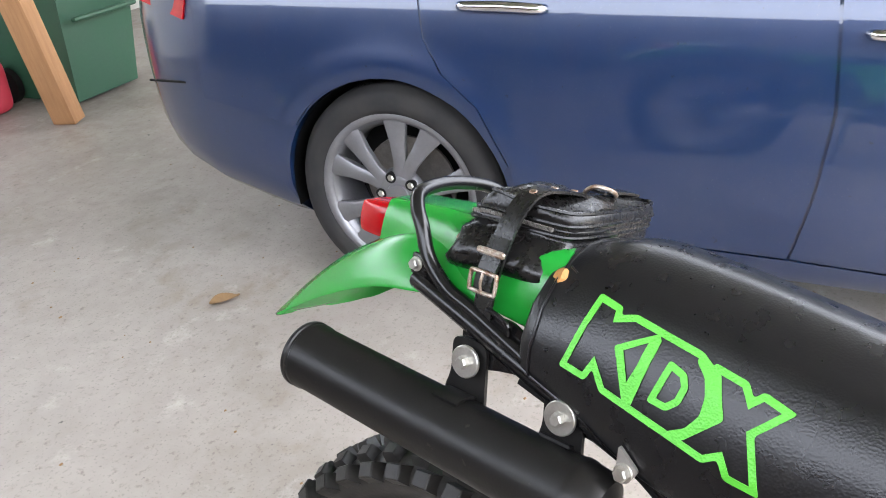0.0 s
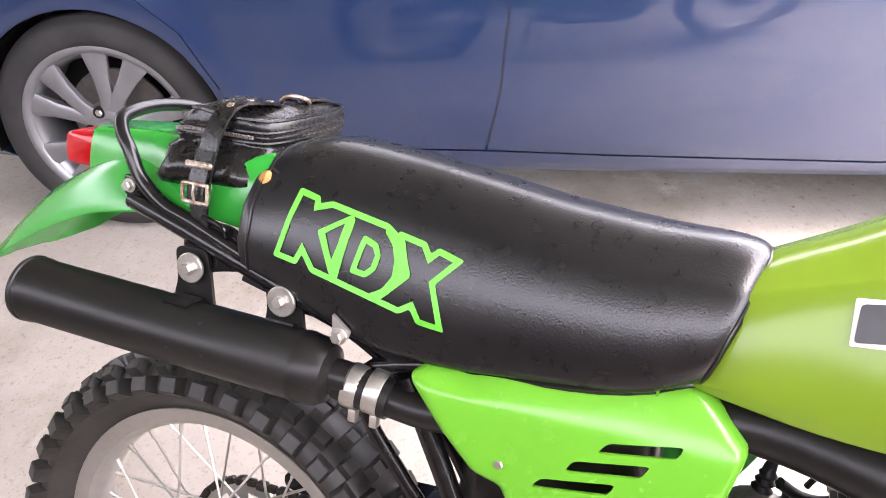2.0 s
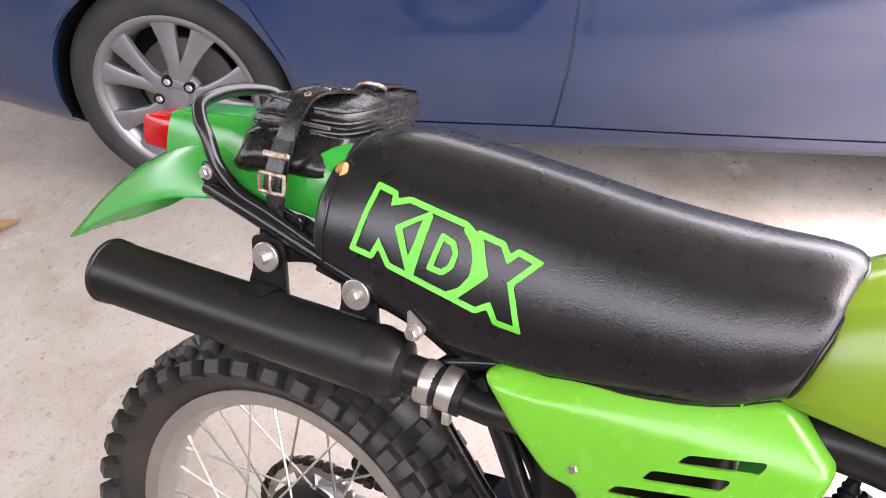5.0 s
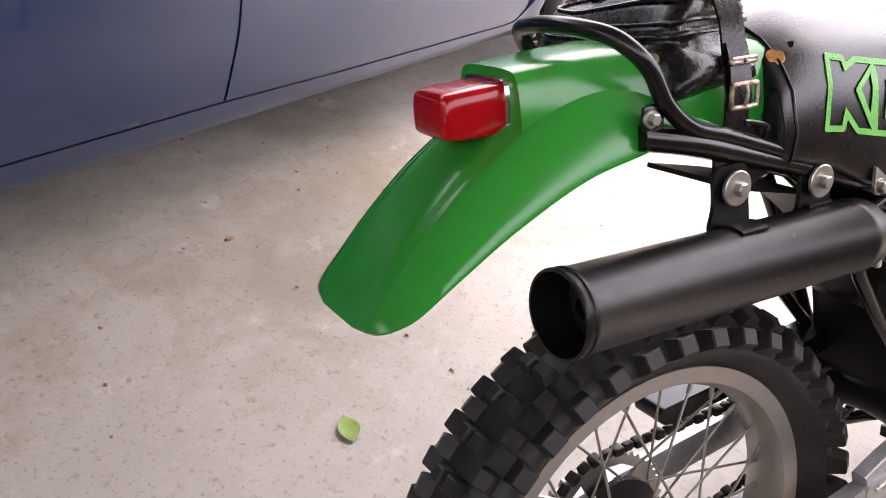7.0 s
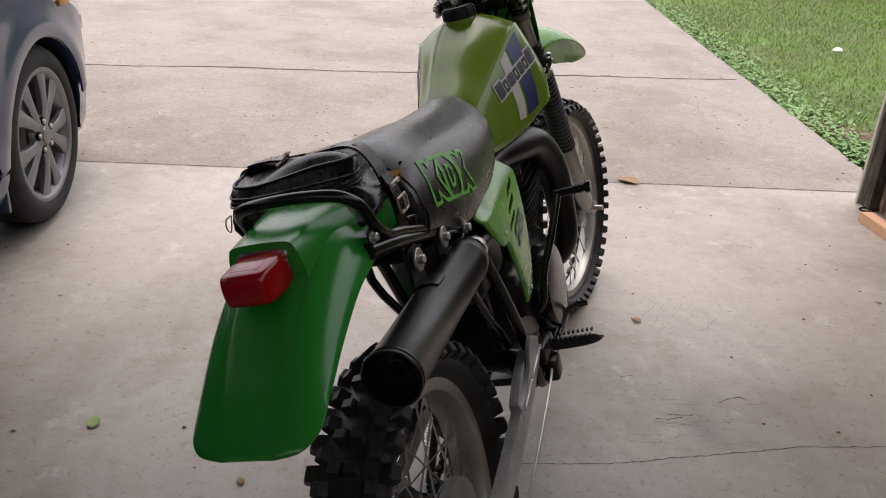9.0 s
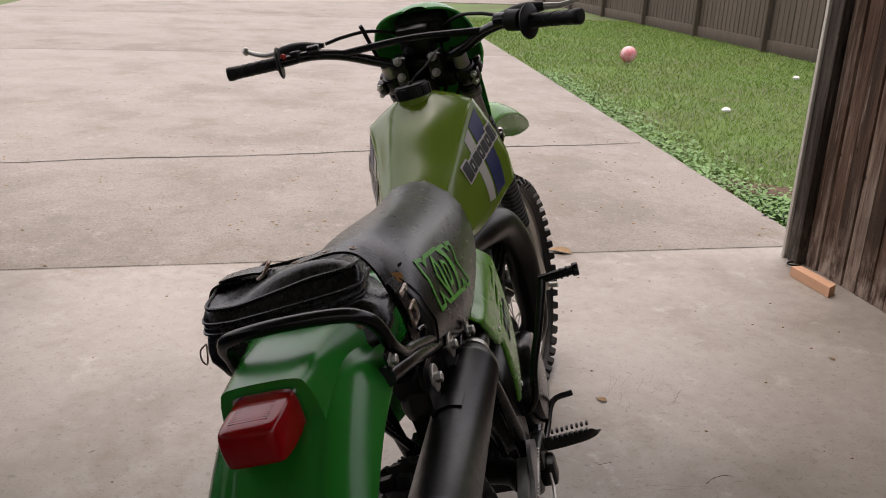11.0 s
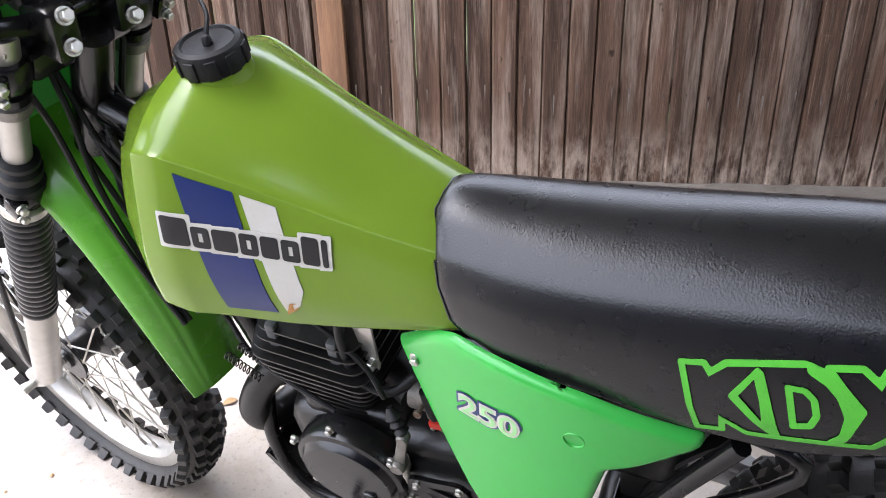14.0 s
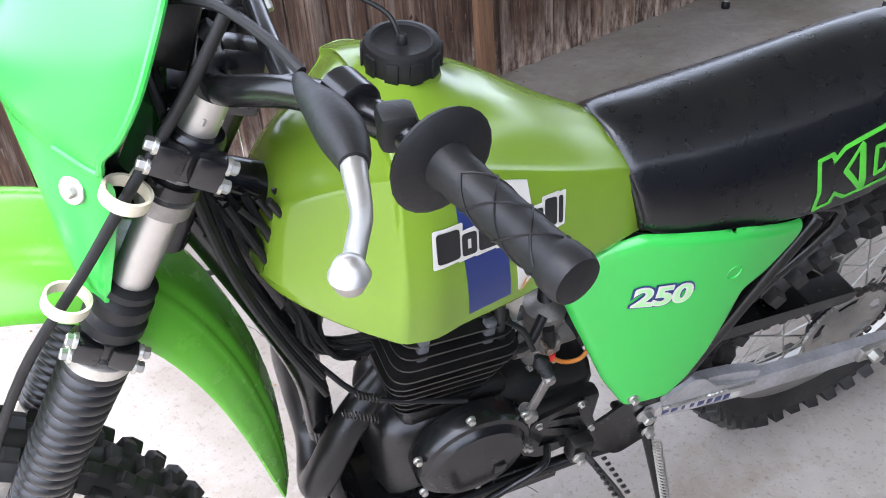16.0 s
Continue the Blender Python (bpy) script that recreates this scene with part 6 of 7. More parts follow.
def cushion(cx, cy, cz, hx, hy, hz, p, wrinkle, seed):
    """A soft box with folds."""
    rings = []
    for i in range(49):
        v = -math.pi / 2 + math.pi * i / 48
        ring = []
        for j in range(96):
            u = 2 * math.pi * j / 96
            sg = lambda t: math.copysign(abs(t) ** p, t)
            q = Vector((cx + hx * sg(math.cos(u)) * abs(math.cos(v)) ** p, cy + hy * sg(math.sin(u)) * abs(math.cos(v)) ** p, cz + hz * sg(math.sin(v))))
            n = (noise.noise(Vector((q.x * 11 + seed, q.y * 13, q.z * 120))) + .7 * noise.noise(Vector((q.x * 24, q.y * 24 + seed, q.z * 30))) + .35 * noise.noise(Vector((q.x * 20, q.y * 30 + seed, q.z * 260)))) * wrinkle
            ring.append(q + (q - Vector((cx, cy, cz))).normalized() * n)
        rings.append(ring)
    return skin(rings)


def bag_ring(gx, gy, z, folds=0.0, seed=0.0, sag=0.0, dome=0.0):
    """One level of the bag: a rounded oblong with soft creases; the upper levels sit further forward."""
    out = []
    k = (z - .905) / .09
    for j in range(144):
        u = 2 * math.pi * j / 144
        cx = math.copysign(abs(math.cos(u)) ** .30, math.cos(u))
        sy = math.copysign(abs(math.sin(u)) ** .30, math.sin(u))
        x, y = -.042 + .002 * k + .106 * cx * gx, -.040 + .036 * k + .068 * sy * gy
        x, y = x - max(0.0, cx) * (.004 + .014 * sy), y - .009 * max(0.0, sy) * max(0.0, min(1.0, k)) + .016 * max(0.0, sy) * max(0.0, min(1.0, 1 - 1.6 * k))      # the front corner is pulled in, the foot sags forward
        x += .020 * max(0.0, -cx) * max(0.0, min(1.0, 1 - 1.5 * k))
        q = Vector((x, y, z + (.14 * y + .10 * max(0.0, -.10 - x)) * max(0.0, min(1.0, k)) + dome * noise.noise(Vector((x * 13, y * 20, seed)))))
        q.z += .019 * max(0.0, k - .8) * 5 * math.exp(-((y + .050) / .024) ** 2 - ((x - .010) / .065) ** 2)
        q.z += .014 * max(0.0, min(1.0, k)) * max(0.0, (x + .146) / .21) ** 1.5 * max(0.0, min(1.0, (.035 - y) / .09))
        q.z -= .007 * max(0.0, min(1.0, (k - .9) * 12)) * (1 - max(abs(cx) * gx, .6)) * 2.5 * math.exp(-((y - .030) / .014) ** 2)      # hollow behind the front rim
        q.x += sag * max(0.0, cx) ** 3
        wave = noise.noise(Vector((x * 7 + seed, y * 15, z * 95 + y * 22))) + .5 * noise.noise(Vector((x * 17, y * 30 + seed, z * 190)))
        slump = noise.noise(Vector((x * 12 + seed, y * 15, z * 20))) * .005
        out.append(q + Vector((cx, sy, .2)) * (wave * folds * (1 + 1.6 * max(0.0, cx) ** 4) + slump))
    return out


levels = [(.84, .84, .900, .001, .006), (.97, .97, .906, .003, .016), (1.03, 1.03, .917, .004, .024), (1.05, 1.06, .929, .004, .025), (1.04, 1.06, .941, .004, .018), (1.015, 1.03, .950, .003, .008), (1.0, 1.0, .956, .0025, .002), (.985, .985, .9595, .002, .0),
          (1.0, 1.0, .963, .0016, .0), (1.005, .995, .968, .0016, .0), (.985, .97, .9715, .0012, .0), (1.0, .97, .975, .0012, .0), (1.0, .95, .980, .001, .0), (.99, .90, .985, .0008, .0), (.975, .86, .988, .0004, .0)]
rings = [bag_ring(gx, gy, z, w, 3.1, sg) for gx, gy, z, w, sg in levels]
rings += [bag_ring(g, g * .86, z, .0006, 5.7, 0.0, d) for g, z, d in ((.95, .9870, .001), (.90, .9875, .004), (.82, .9900, .008), (.68, .9925, .011), (.5, .9945, .012), (.3, .995, .012), (.1, .995, .012), (.01, .995, .012))]
pouch = part("pouch", skin(rings), M_LEATHER, bag, "creased black leather pouch", 80)
for gx, gy, z, r in ((.978, .865, .9885, .0023), (1.006, .975, .975, .0020), (1.008, 1.0, .963, .0020), (.992, .985, .9690, .0014)):
    part("piping", tube(bag_ring(gx, gy, z, .0004, 3.1), r, 6, 1, loop=True), M_LEATHER, bag)
teeth_row = [box(.0695 - .10 * (-.030 + .0022 * k), -.074 + .0022 * k, .9690 + .13 * (-.074 + .0022 * k) + .014 * min(1, (.109 - .0022 * k) / .09), .004, .0013, .0042) for k in range(46)]
tagged(part("zip_teeth", join(*teeth_row), M_CARB, bag, "dull metal zip"), kind="stuff")
strap = part("strap", band([(-.150, .000, .890), (-.158, .004, .930), (-.160, .006, .962), (-.155, .007, .985), (-.138, .006, .9965), (-.09, .001, .9965), (-.05, -.006, .9965), (-.026, -.009, 1.003), (.018, -.008, 1.008), (.044, -.010, 1.008), (.064, -.012, 1.000), (.080, -.015, .978), (.090, -.018, .948), (.098, -.019, .915), (.100, -.020, .880), (.097, -.018, .848)], .027, .0034, (.16, 1, 0)), M_LEATHER, bag, "wide black leather strap", 30)
part("strap_end", band([(-.137, .006, 1.000), (-.112, .003, 1.003), (-.085, -.002, 1.004), (-.070, -.005, 1.003)], .025, .0034, (.2, 1, 0)), M_LEATHER, strap)
part("strap_tail", band([(.091, -.018, .957), (.099, -.019, .935), (.104, -.021, .915), (.106, -.021, .895)], .025, .0034, (.1, 1, 0)), M_LEATHER, strap)
for p, tilt in (((-.026, -.009, 1.005), 0), ((.018, -.0085, 1.010), 0), ((.055, -.0115, 1.0070), 25)):
    part("eyelet", lathe([(.0022, .0), (.0032, .0008), (.0042, .0008), (.0048, 0)], 14, at(*p, pose(0, 0, 0, 0, tilt, 0))), M_RUST, strap)


def buckle(c, ax, up, w, h):
    """A bent wire buckle with its pin."""
    c, ax, up = Vector(c), Vector(ax).normalized(), Vector(up).normalized()
    n = ax.cross(up)
    loop = [c + ax * w / 2 * sx + up * h / 2 * sy for sx, sy in ((-.8, -1), (.8, -1), (1, -.7), (1, .7), (.8, 1), (-.8, 1), (-1, .7), (-1, -.7))]
    return join(tube(loop, .0025, 8, 3, loop=True), tube([c - up * h / 2 + n * .001, c + n * .004, c + up * h / 2 + n * .002], .0018, 6, 3))


part("buckle", tube([(-.088, .012, 1.0005), (-.079, .0145, 1.005), (-.070, .012, 1.0085), (-.066, .005, 1.010), (-.065, -.004, 1.0095), (-.066, -.012, 1.006), (-.069, -.019, 1.001), (-.077, -.024, .997)], .0028, 8), M_RUST, strap, "bent rusty steel buckle")
part("buckle", buckle((.1085, -.020, .908), (0, 1, 0), (0, 0, 1), .034, .022), M_RUST, strap, "rusty steel strap buckle")
part("strap_keeper", buckle((.1035, -.019, .941), (0, 1, 0), (0, 0, 1), .032, .003), M_RUST, strap)
part("zip_pull", tube([(-.140, -.088, .950), (-.146, -.096, .946), (-.148, -.098, .934), (-.145, -.096, .926), (-.142, -.093, .934), (-.140, -.088, .950)], .0012, 6, 3), M_RUST, bag, "small rusty zip pull")
torn = cushion(.056, -.088, .926, .014, .012, .026, .9, .010, 1.7)
part("torn_lining", torn, M_LINING, bag, "torn pale lining at the corner")


# ---- the blue car parked beside the bike ----
CAR_C, CAR_HUB_R, CAR_HUB_F = -2.25, -0.79, 1.95
car = thing("sedan_car", "dark blue metallic sedan with grey alloy wheels", "car", YARD)
PZ = [.18, .22, .30, .42, .55, .68, .76, .795, .815, .835, .86, .90, .95, .985]
PW = [.83, .868, .892, .906, .912, .9105, .907, .904, .9015, .898, .8935, .884, .866, .835]


def taper(f):
    if f < -1.3:
        return 1 - .30 * min(1, (-1.3 - f) / .56) ** 2.4
    if f > 2.25:
        return 1 - .34 * min(1, (f - 2.25) / .62) ** 2.2
    return 1.0


def sill(f):
    """Height of the lower edge along the car."""
    if f < -1.0:
        return .20 + .20 * ((-1.0 - f) / .85) ** 1.3
    if f > 2.3:
        return .19 + .03 * (f - 2.3)
    return .20


def side_x(f, z):
    flare = 0.0
    for h in (CAR_HUB_R, CAR_HUB_F):
        r = math.hypot(f - h, z - .335)
        flare += .012 * math.exp(-((r - .40) / .05) ** 2)
    return CAR_C + float(np.interp(z, PZ, PW)) * taper(f) + flare


def car_ring(f):
    b = sill(f)
    lid = 1.0 - (.10 * max(0, (-1.3 - f) / .6) ** 2) - (.30 * max(0, (f - 1.6) / 1.25) ** 1.8)
    zs = [b + (z - .18) * (lid - .02 - b) / (.985 - .18) for z in PZ]
    half = [(0, b)] + [(side_x(f, .18 + (z - b) * .805 / (lid - .02 - b)) - CAR_C - .006, z) for z in zs] + [(.45, lid), (0, lid + .015)]
    ring = [(CAR_C + w, f, z) for w, z in half] + [(CAR_C - w, f, z) for w, z in reversed(half[1:-1])]
    return ring


stations = [-1.86, -1.84, -1.78, -1.7, -1.6, -1.45, -1.3, -1.18, -1.05, -.9, -.75, -.6, -.45, -.3, 0, .4, .8, 1.2, 1.5, 1.65, 1.8, 1.95, 2.1, 2.25, 2.4, 2.55, 2.7, 2.8, 2.86]
hull = new("body", mesh_of("body", *skin([car_ring(f) for f in stations]), M_PAINT, 50))
hull.parent = car
cutter_geo = join(*[lathe([(.361, -.5), (.361, .5)], 64, at(CAR_C + s * .92, h, .335, ALONG_X)) for h in (CAR_HUB_R, CAR_HUB_F) for s in (-1, 1)])
cutter = new("cutter", mesh_of("cutter", *cutter_geo, M_TRIM, 0))
cutter.matrix_world = YARD
cut = hull.modifiers.new("wheel_openings", "BOOLEAN")
cut.operation, cut.solver, cut.object = "DIFFERENCE", "EXACT", cutter
bpy.context.view_layer.update()
shell = bpy.data.meshes.new_from_object(hull.evaluated_get(bpy.context.evaluated_depsgraph_get()))
hull.modifiers.clear()
hull.data = shell
shell.set_sharp_from_angle(angle=radians(45))
bpy.data.objects.remove(cutter)


def side_fn(f, z, d):
    return (side_x(f, z) + .001 - d, f, z)


def arc(h, r, a0, a1, n=22):
    return [(h + r * math.cos(radians(a0 + (a1 - a0) * k / n)), .335 + r * math.sin(radians(a0 + (a1 - a0) * k / n))) for k in range(n + 1)]


def panel(name, outline, label="", mt=None):
    return part(name, facing(patch(outline, [], .019, side_fn, .008), 1), mt or M_PAINT, car, label, 40)


panel("rear_quarter", [(-1.42, .97), (-1.42, .60)] + [(-1.19, .56)] + arc(CAR_HUB_R, .366, 146, 19) + [(-.429, .475), (-.513, .636), (-.614, .723), (-.664, .81), (-.682, .91), (-.695, .97)], "blue rear quarter panel")
rear_door = panel("rear_door", [(-.688, .97), (-.675, .91), (-.657, .81), (-.607, .72), (-.507, .633), (-.422, .47), (-.405, .36), (-.385, .302), (-.34, .292), (.297, .285), (.333, .468), (.353, .68), (.331, .93), (.328, .97)], "blue rear door")
front_door = panel("front_door", [(.336, .97), (.339, .93), (.361, .68), (.341, .468), (.305, .285), (.65, .272), (1.40, .256), (1.445, .262), (1.478, .30), (1.492, .37), (1.497, .6), (1.47, .97)], "blue front door")
panel("front_fender", [(1.478, .95), (1.505, .6), (1.50, .37), (1.52, .33)] + arc(CAR_HUB_F, .366, 180, 12) + [(2.42, .45), (2.40, .72), (2.1, .86)], "blue front fender")
panel("side_sill", [(-.395, .293), (-.40, .215), (1.46, .192), (1.54, .19), (1.565, .32), (1.515, .325), (1.483, .285), (1.45, .254), (1.40, .249), (.65, .265), (.30, .278), (-.34, .285)], "blue sill panel")
part("mud_flap", box(side_x(1.55, .25) - .02, 1.558, .245, .05, .02, .13, .006), M_PAINT, car)
for door, f0, f1, z in ((rear_door, -.56, -.33, .893), (front_door, .40, .62, .855)):
    e = side_x((f0 + f1) / 2, z)
    part("door_handle", tube([(e - .01, f0, z), (e + .022, f0 + .02, z + .006), (e + .028, (f0 + f1) / 2, z + .008), (e + .022, f1 - .02, z + .004), (e - .01, f1, z - .004)], [.012, .013, .014, .013, .012], 12, 5), M_CHROME, door, "chrome door handle")
    part("handle_cup", lathe([(.05, 0), (.045, .004), (.02, -.002)], 24, at(e - .002, (f0 + f1) / 2, z - .015, ALONG_X @ Matrix.Diagonal((.55, 1.3, 1, 1)))), M_TRIM, door)
part("tail_lamp", join(skin([[(side_x(f, z) + .004, f, z) for f, z in ((-1.46, .835), (-1.44, .93), (-1.62, .95), (-1.72, .86))], [(side_x(f, z) - .03, f, z) for f, z in ((-1.46, .835), (-1.44, .93), (-1.62, .95), (-1.72, .86))]])), M_LENS, car, "red wrap-round tail lamp")
part("head_lamp", skin([[(side_x(f, z) + .006, f, z) for f, z in ((2.12, .80), (2.42, .70), (2.56, .62), (2.55, .70), (2.35, .80))], [(side_x(f, z) - .04, f, z) for f, z in ((2.12, .80), (2.42, .70), (2.56, .62), (2.55, .70), (2.35, .80))]]), M_CHROME, car, "clear head lamp")
part("side_marker", box(side_x(2.22, .79) + .004, 2.22, .79, .012, .10, .03, .004), M_ORANGE, car, "amber side marker")
part("bumper_seam", box(side_x(-1.55, .64) + .001, -1.55, .635, .006, .20, .006), M_TRIM, car)
glass = []
for f, w, z in ((-1.25, .62, 1.0), (-.75, .60, 1.36), (.0, .60, 1.45), (.7, .60, 1.44), (1.05, .62, 1.33), (1.75, .66, .98)):
    glass.append([(CAR_C + w + .16, f, .96), (CAR_C + w, f, z), (CAR_C - w, f, z), (CAR_C - w - .16, f, .96)])
part("windows", skin(glass), M_GLASS, car, "dark tinted windows")
part("roof", skin([[(CAR_C + w, f, z), (CAR_C + w * .7, f, z + .035), (CAR_C, f, z + .05), (CAR_C - w * .7, f, z + .035), (CAR_C - w, f, z), (CAR_C, f, z - .01)] for f, w, z in ((-.80, .62, 1.345), (-.3, .63, 1.43), (.3, .63, 1.46), (.8, .62, 1.43), (1.06, .6, 1.335))]), M_PAINT, car, "blue roof")
for h in (CAR_HUB_R, CAR_HUB_F):
    for s in (-1, 1):
        ring = [[(CAR_C + s * .60, h + .3575 * math.cos(a), .335 + .3575 * math.sin(a)), (CAR_C + s * .885, h + .3575 * math.cos(a), .335 + .3575 * math.sin(a))] for a in (radians(-12 + 204 * k / 20) for k in range(21))]
        part("arch_liner", skin(ring, False, False), M_TRIM, car)


def car_wheel(name, e, f, s, spin):
    """Ten-spoke alloy: five pairs, on a low tyre; the outer face looks to s."""
    m = at(e, f, .335, Matrix.Rotation(radians(90 * s), 4, "Y") @ Matrix.Rotation(spin, 4, "Z"))
    hub = part(name, lathe([(.02, .012), (.034, .010), (.036, .004), (.062, .002), (.074, -.008), (.078, -.03), (.05, -.05)], 40), M_WHEEL, car, "grey ten-spoke alloy wheel", m=m)
    part("tyre", lathe(cat([(.243, -.005), (.252, .004), (.262, .012), (.285, .016), (.312, .008), (.328, -.012), (.334, -.03), (.335, -.11), (.334, -.18), (.326, -.20), (.30, -.215), (.262, -.212), (.245, -.2), (.235, -.11)], 3, True), 72, None, True), M_CARTYRE, hub, "dusty black road tyre", 60)
    for k in range(5):
        part("tyre_groove", lathe([(.3353, -.035 - .032 * k), (.3353, -.041 - .032 * k), (.32, -.041 - .032 * k), (.32, -.035 - .032 * k)], 72, None, True), M_TRIM, hub)
    part("rim", lathe([(.252, .000), (.252, .006), (.246, .008), (.236, .005), (.226, -.008), (.218, -.05), (.215, -.16), (.225, -.2), (.205, -.2), (.205, -.05), (.222, -.012), (.236, -.002)], 64, None, True), M_WHEEL, hub)
    part("brake_disc", join(lathe([(.06, -.09), (.15, -.09), (.15, -.1), (.06, -.1)], 40), box(.10, .06, -.085, .07, .11, .05, .012)), M_CARB, hub, "brake disc and caliper")
    part("wheel_back", lathe([(.21, -.15), (.03, -.16)], 40), M_TRIM, hub)
    singles = []
    for t in (-.20, .20):
        rings = []
        for r, w, z, th, off in ((.055, .024, .002, .022, .40), (.10, .0195, .004, .024, .72), (.16, .0235, .002, .024, 1.0), (.215, .034, -.002, .02, 1.14), (.240, .044, -.004, .016, 1.18)):
            a = t * off * 1.15
            c, d = Vector((math.cos(a), math.sin(a), 0)), Vector((-math.sin(a), math.cos(a), 0))
            rings.append([c * r + d * w + Vector((0, 0, z - .006)), c * r + d * w * .6 + Vector((0, 0, z)), c * r - d * w * .6 + Vector((0, 0, z)), c * r - d * w + Vector((0, 0, z - .006)), c * r - d * w + Vector((0, 0, z - th)), c * r + d * w + Vector((0, 0, z - th))])
        singles.append(mesh_of("wheel_spoke", *skin(rings), M_WHEEL, 35))
    nut = mesh_of("lug_nut", *lathe([(.011, -.02), (.011, .0), (.008, .004), (.004, .004)], 6), M_STEEL, 25)
    well = mesh_of("nut_recess", *lathe([(.017, .003), (.0175, -.02), (.004, -.02)], 18), M_TRIM, 35)
    for k in range(5):
        a = 2 * math.pi * k / 5
        for name_, me, mm in (("wheel_spoke", singles[0], Matrix.Rotation(a, 4, "Z")), ("wheel_spoke", singles[1], Matrix.Rotation(a, 4, "Z")), ("lug_nut", nut, at(.056 * math.cos(a + .628), .056 * math.sin(a + .628), .006)), ("nut_recess", well, at(.056 * math.cos(a + .628), .056 * math.sin(a + .628), .002))):
            ob = new(name_, me)
            ob.parent = hub
            ob.matrix_basis = mm
    return hub


for f, spin in ((CAR_HUB_R, .35), (CAR_HUB_F, .1)):
    car_wheel("rear_wheel" if f < 0 else "front_wheel", CAR_C + .88, f, 1, spin)
    car_wheel("rear_wheel" if f < 0 else "front_wheel", CAR_C - .88, f, -1, spin)

# ---- loose things ----
m = YARD @ at(-2.45, -3.27, 0.008, pose(0, 0, 0, 3, 9.5, 8))
solid("lumber", box(0, 0, 1.0, .09, .14, 2.0, .004), M_LUMBER, "rough pine plank leaning upright", "plank", m)
bin_ = thing("wheeled_bin", "dark green plastic wheeled rubbish bin", "bin", YARD @ at(-2.93, -3.68, 0))
part("bin_body", skin([rounded3 for rounded3 in ([(x * .24, y * .25, .02) for x, y in ((-1, -1), (1, -1), (1, 1), (-1, 1))], [(x * .27, y * .30, .5) for x, y in ((-1, -1), (1, -1), (1, 1), (-1, 1))], [(x * .30, y * .36, .98) for x, y in ((-1, -1), (1, -1), (1, 1), (-1, 1))])]), M_BIN, bin_, smooth=30)
part("lid", box(0, 0, 1.01, .64, .76, .06, .02), M_BIN, bin_)
part("rim_band", box(0, .34, .90, .62, .04, .06, .01), M_BIN, bin_)
part("bin_handle", tube([(-.2, .33, .47), (-.2, .37, .48), (.2, .37, .48), (.2, .33, .47)], .014, 10, 4), M_BIN, bin_)
for s in (-1, 1):
    part("wheel", lathe([(.02, -.02), (.10, -.02), (.10, .02), (.02, .02)], 24, at(s * .28, -.22, .10, ALONG_X)), M_RUBBER, bin_)
solid("fuel_can", moved(cushion(0, 0, .15, .14, .10, .15, .35, .0, 0), YARD @ at(-2.42, -3.85, 0)), mat("red_can_plastic", (.42, .03, .05), .45, other=(.36, .03, .05), scale=12), "red plastic fuel can on the floor", "fuel can", smooth=60)
solid("storage_box", box(0, 0, .22, .5, .35, .44, .02), mat("grey_storage_plastic", (.10, .11, .14), .5, scale=9), "grey storage box by the back wall", "box", YARD @ at(-2.35, -4.4, 0))
blk = solid("wood_block", skin([[(x, y, 0) for x, y in ((-.025, -.13), (.03, -.10), (.03, .13), (-.025, .13))], [(x, y, .045) for x, y in ((-.025, -.13), (.03, -.10), (.03, .13), (-.025, .13))]]), mat("fresh_pine", (.62, .36, .22), .7, other=(.5, .27, .15), scale=8, stretch=(6, .6, 6)), "offcut block of fresh pine on the floor", "wood block", YARD @ at(2.075, 2.095, 0.001, pose(0, 0, 0, 0, 0, 4)))
solid("rubber_ring", tube([(.032 * math.cos(a), .024 * math.sin(a), .004) for a in (k * math.pi / 8 for k in range(16))], .004, 6, 2, loop=True), M_RUBBER, "small black rubber ring on the slab", "ring", YARD @ at(2.15, 2.36, 0))
ball = solid("ball", lathe([(.11 * math.cos(radians(a)) + 1e-4, .11 + .11 * math.sin(radians(a))) for a in range(-90, 91, 10)], 28), mat("red_white_ball", (.55, .05, .08), .4, other=(.8, .6, .6), scale=9, amount=1.0), "red and white ball on the lawn", "ball", YARD @ at(4.5, 10.1, -.03))
stand_ = thing("stand_foot", "black and chrome leg of a stand by the fence", "stand", YARD @ at(1.98, -2.86, 0))
part("leg", tube([(0, 0, .03), (0, -.02, .9)], .016, 14, 1), M_CHROME, stand_)
part("foot", lathe([(.02, 0), (.024, .006), (.024, .03), (.018, .04)], 18), M_RUBBER, stand_)


def leaf(size, curl):
    vs = []
    for k in range(9):
        u = k / 8
        w = math.sin(math.pi * u ** .8) * .3
        vs += [(-w * size, (u - .5) * size, curl * w * size + .002), (0, (u - .5) * size, .003 + .25 * curl * size * abs(u - .5)), (w * size, (u - .5) * size, curl * w * size + .002)]
    fs = []
    for k in range(8):
        a = k * 3
        fs += [(a, a + 1, a + 4, a + 3), (a + 1, a + 2, a + 5, a + 4)]
    return vs, fs


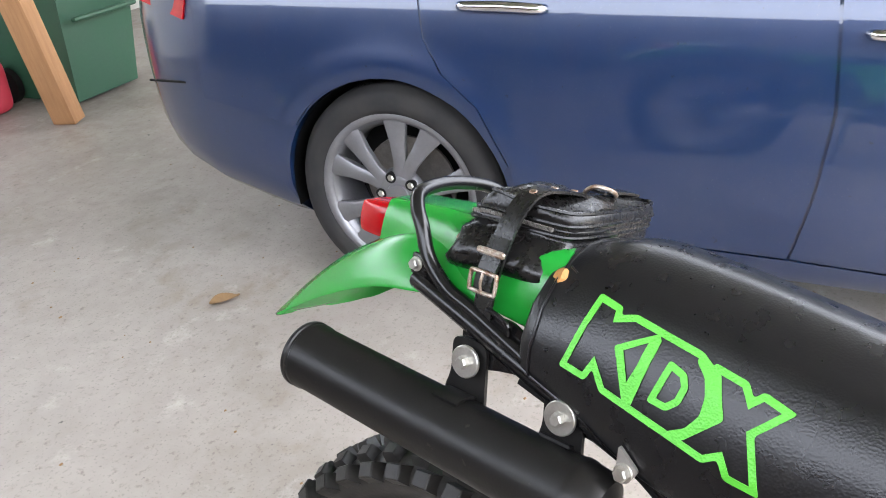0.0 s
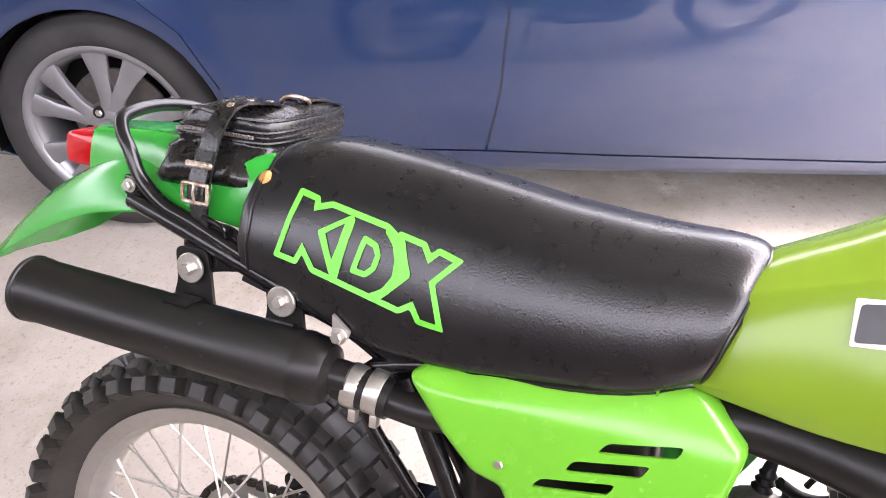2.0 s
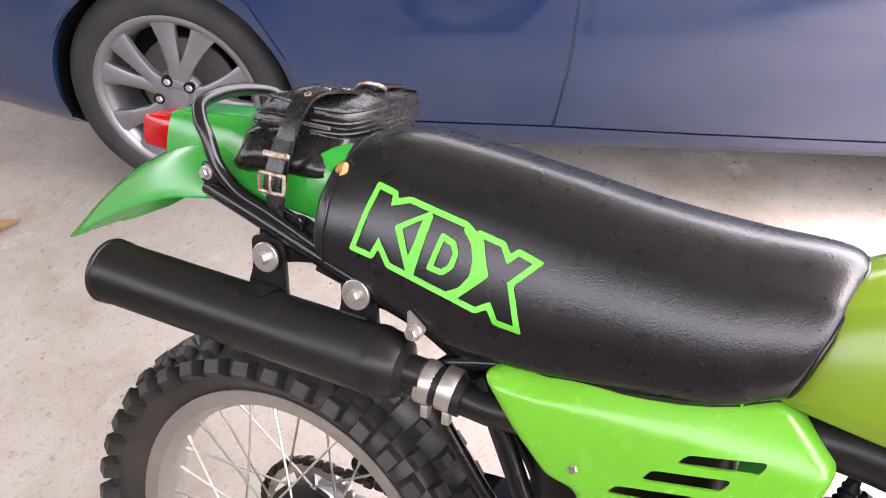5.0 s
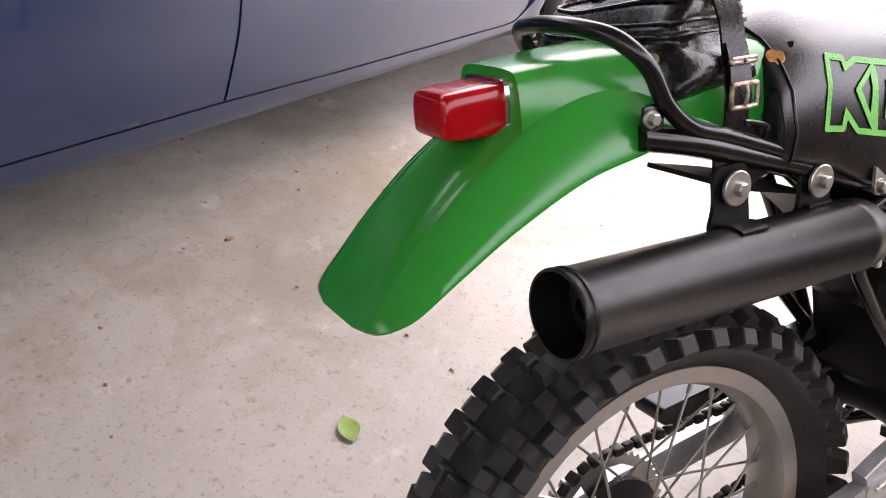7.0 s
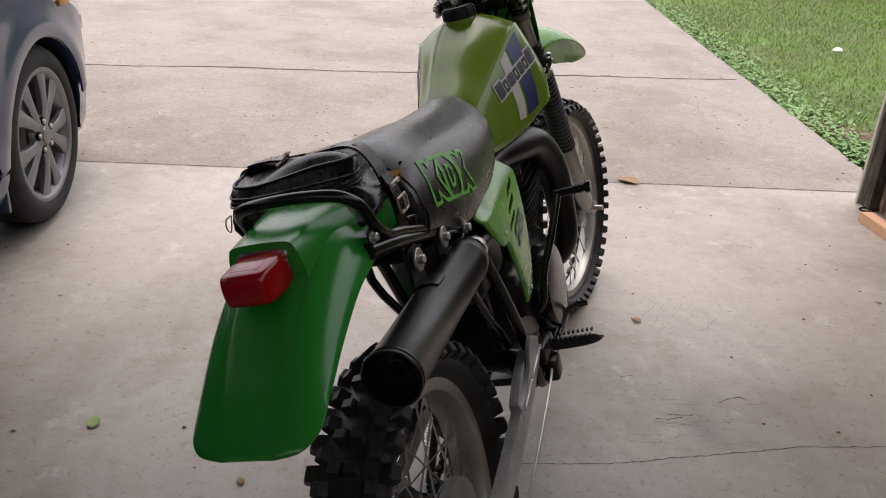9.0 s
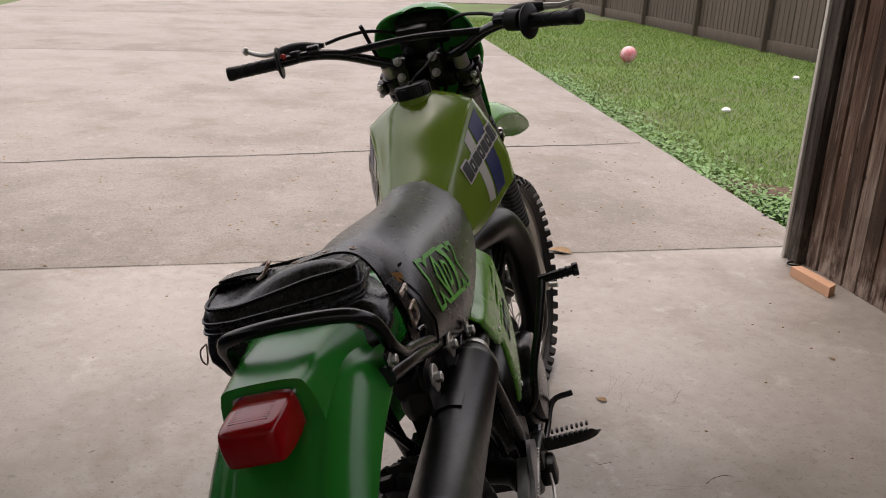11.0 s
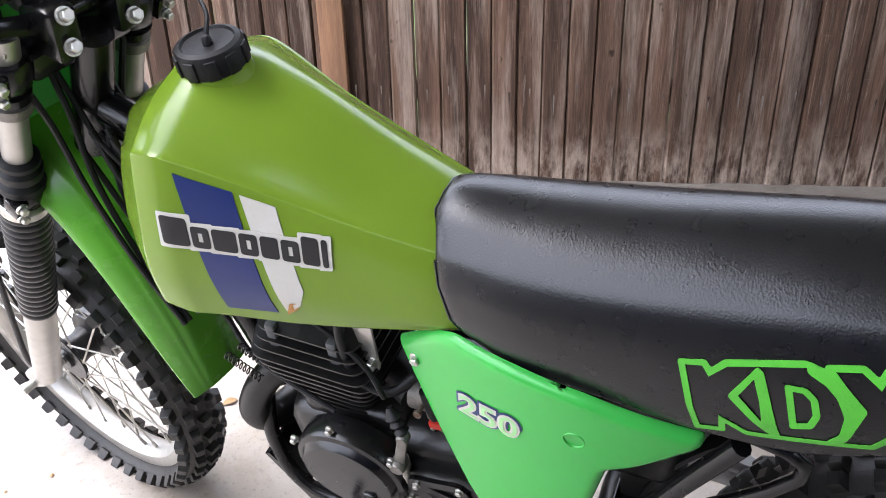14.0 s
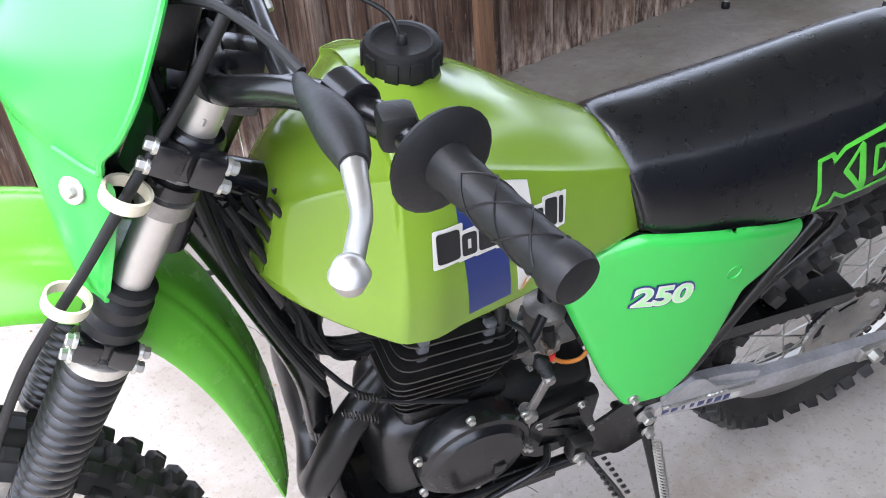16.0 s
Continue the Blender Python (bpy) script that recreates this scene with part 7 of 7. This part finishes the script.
M_DRY = mat("dry_leaf", (.26, .16, .07), .8, other=(.16, .09, .04), scale=30)
M_FRESH = mat("fallen_green_leaf", (.16, .26, .05), .6, other=(.28, .30, .08), scale=30)
for x, y, s, a, mt, lab in ((-.692, -1.614, .10, 70, M_DRY, "dry tan leaf"), (-.956, .365, .055, 20, M_FRESH, "yellow green leaf"), (.363, 1.427, .04, 60, M_DRY, "curled brown leaf"), (.247, 2.829, .12, 65, M_DRY, "dry twig-like leaf"),
                            (-.752, 3.183, .03, 10, M_FRESH, "small green leaf"), (-.542, -.168, .07, 80, M_FRESH, "green leaf under the tail"), (-1.034, 1.989, .025, 30, M_DRY, "brown leaf scrap"), (1.207, 1.882, .025, 30, M_DRY, "brown leaf scrap"),
                            (1.45, 1.219, .03, 30, M_DRY, "brown leaf scrap"), (-.243, 1.599, .022, 10, M_DRY, "brown leaf scrap"), (-1.221, -.176, .025, 5, M_DRY, "brown leaf scrap"), (-.502, .282, .03, 45, M_DRY, "dark leaf scrap")):
    solid("leaf", leaf(s, .35), mt, lab + " lying on the concrete", "leaf", pose(x, y, .001, 0, 0, a), group="fallen leaves", smooth=60)
M_PAPER = mat("crumpled_paper", (.7, .7, .7), .8, other=(.55, .55, .55), scale=20)
for k, (x, y) in enumerate(((1.875, 7.33), (3.256, 10.1), (3.328, 8.7))):
    g = lathe([(.002, 0), (.04, .005), (.045, .02), (.025, .035), (.002, .04)], 12)
    g = ([v + noise.noise_vector(v * 40 + Vector((k, 0, 0))) * .015 for v in g[0]], g[1])
    solid("litter", g, M_PAPER, "crumpled white paper scrap on the grass", "litter", pose(x, y, -.03), group="paper scraps", smooth=20)
vs, fs = [], []
for k in range(700):
    e, f = rnd.uniform(-3.5, 2.4), (rnd.uniform(-2.5, 2.5) if k < 300 else rnd.uniform(2.6, 9))
    s, a = rnd.uniform(.002, .006) * (1.6 if f > 2.6 else 1), rnd.uniform(0, 6.28)
    i = len(vs)
    vs += [(e + s * math.cos(a + t) * (1.6 if j else 1), f + s * math.sin(a + t), .0025 if f < 2.6 else -.001) for j, t in enumerate((0, 1.7, 3.3, 4.8))] + [(e, f, .006 if f < 2.6 else .003)]
    fs += [(i + j, i + (j + 1) % 4, i + 4) for j in range(4)]
solid("grit", (vs, fs), M_DRY, "scattered grit and leaf crumbs on the concrete", "grit", YARD, kind="stuff", smooth=0)
vs, fs = [], []
for k in range(260):
    e = -5 + 7.4 * rnd.random()
    f = 4.72 + .112 * e + rnd.uniform(-.012, .012)
    if noise.noise(Vector((e * 1.5, 0, 0))) < .05:
        continue
    a, h = rnd.uniform(0, 6.28), rnd.uniform(.008, .03)
    i = len(vs)
    vs += [(e - .004 * math.cos(a), f - .004 * math.sin(a), -.03), (e + .004 * math.cos(a), f + .004 * math.sin(a), -.03), (e + rnd.uniform(-.02, .02), f + rnd.uniform(-.02, .02), -.01 + h)]
    fs.append((i, i + 1, i + 2))
solid("joint_weeds", (vs, fs), M_WEED, "tufts of weeds in the slab joint", "weeds", YARD, kind="stuff", smooth=0)

# flat dark spots dropped on the floor
for x, y, r in ((1.44, 1.223, .011), (1.533, 1.124, .010), (1.383, .995, .018)):
    g = lathe([(r, .0), (r, .0012), (r * .8, .002), (r * .1, .0022)], 16)
    g = ([v + Vector((noise.noise(v * 90 + Vector((x * 9, 0, 0))), noise.noise(v * 90 + Vector((0, y * 9, 5))), 0)) * r * .35 for v in g[0]], g[1])
    solid("oil_spot", g, M_RUBBER, "flat dark oily spot on the floor", "oil spot", pose(x, y, .0005), group="oil spots", smooth=40)
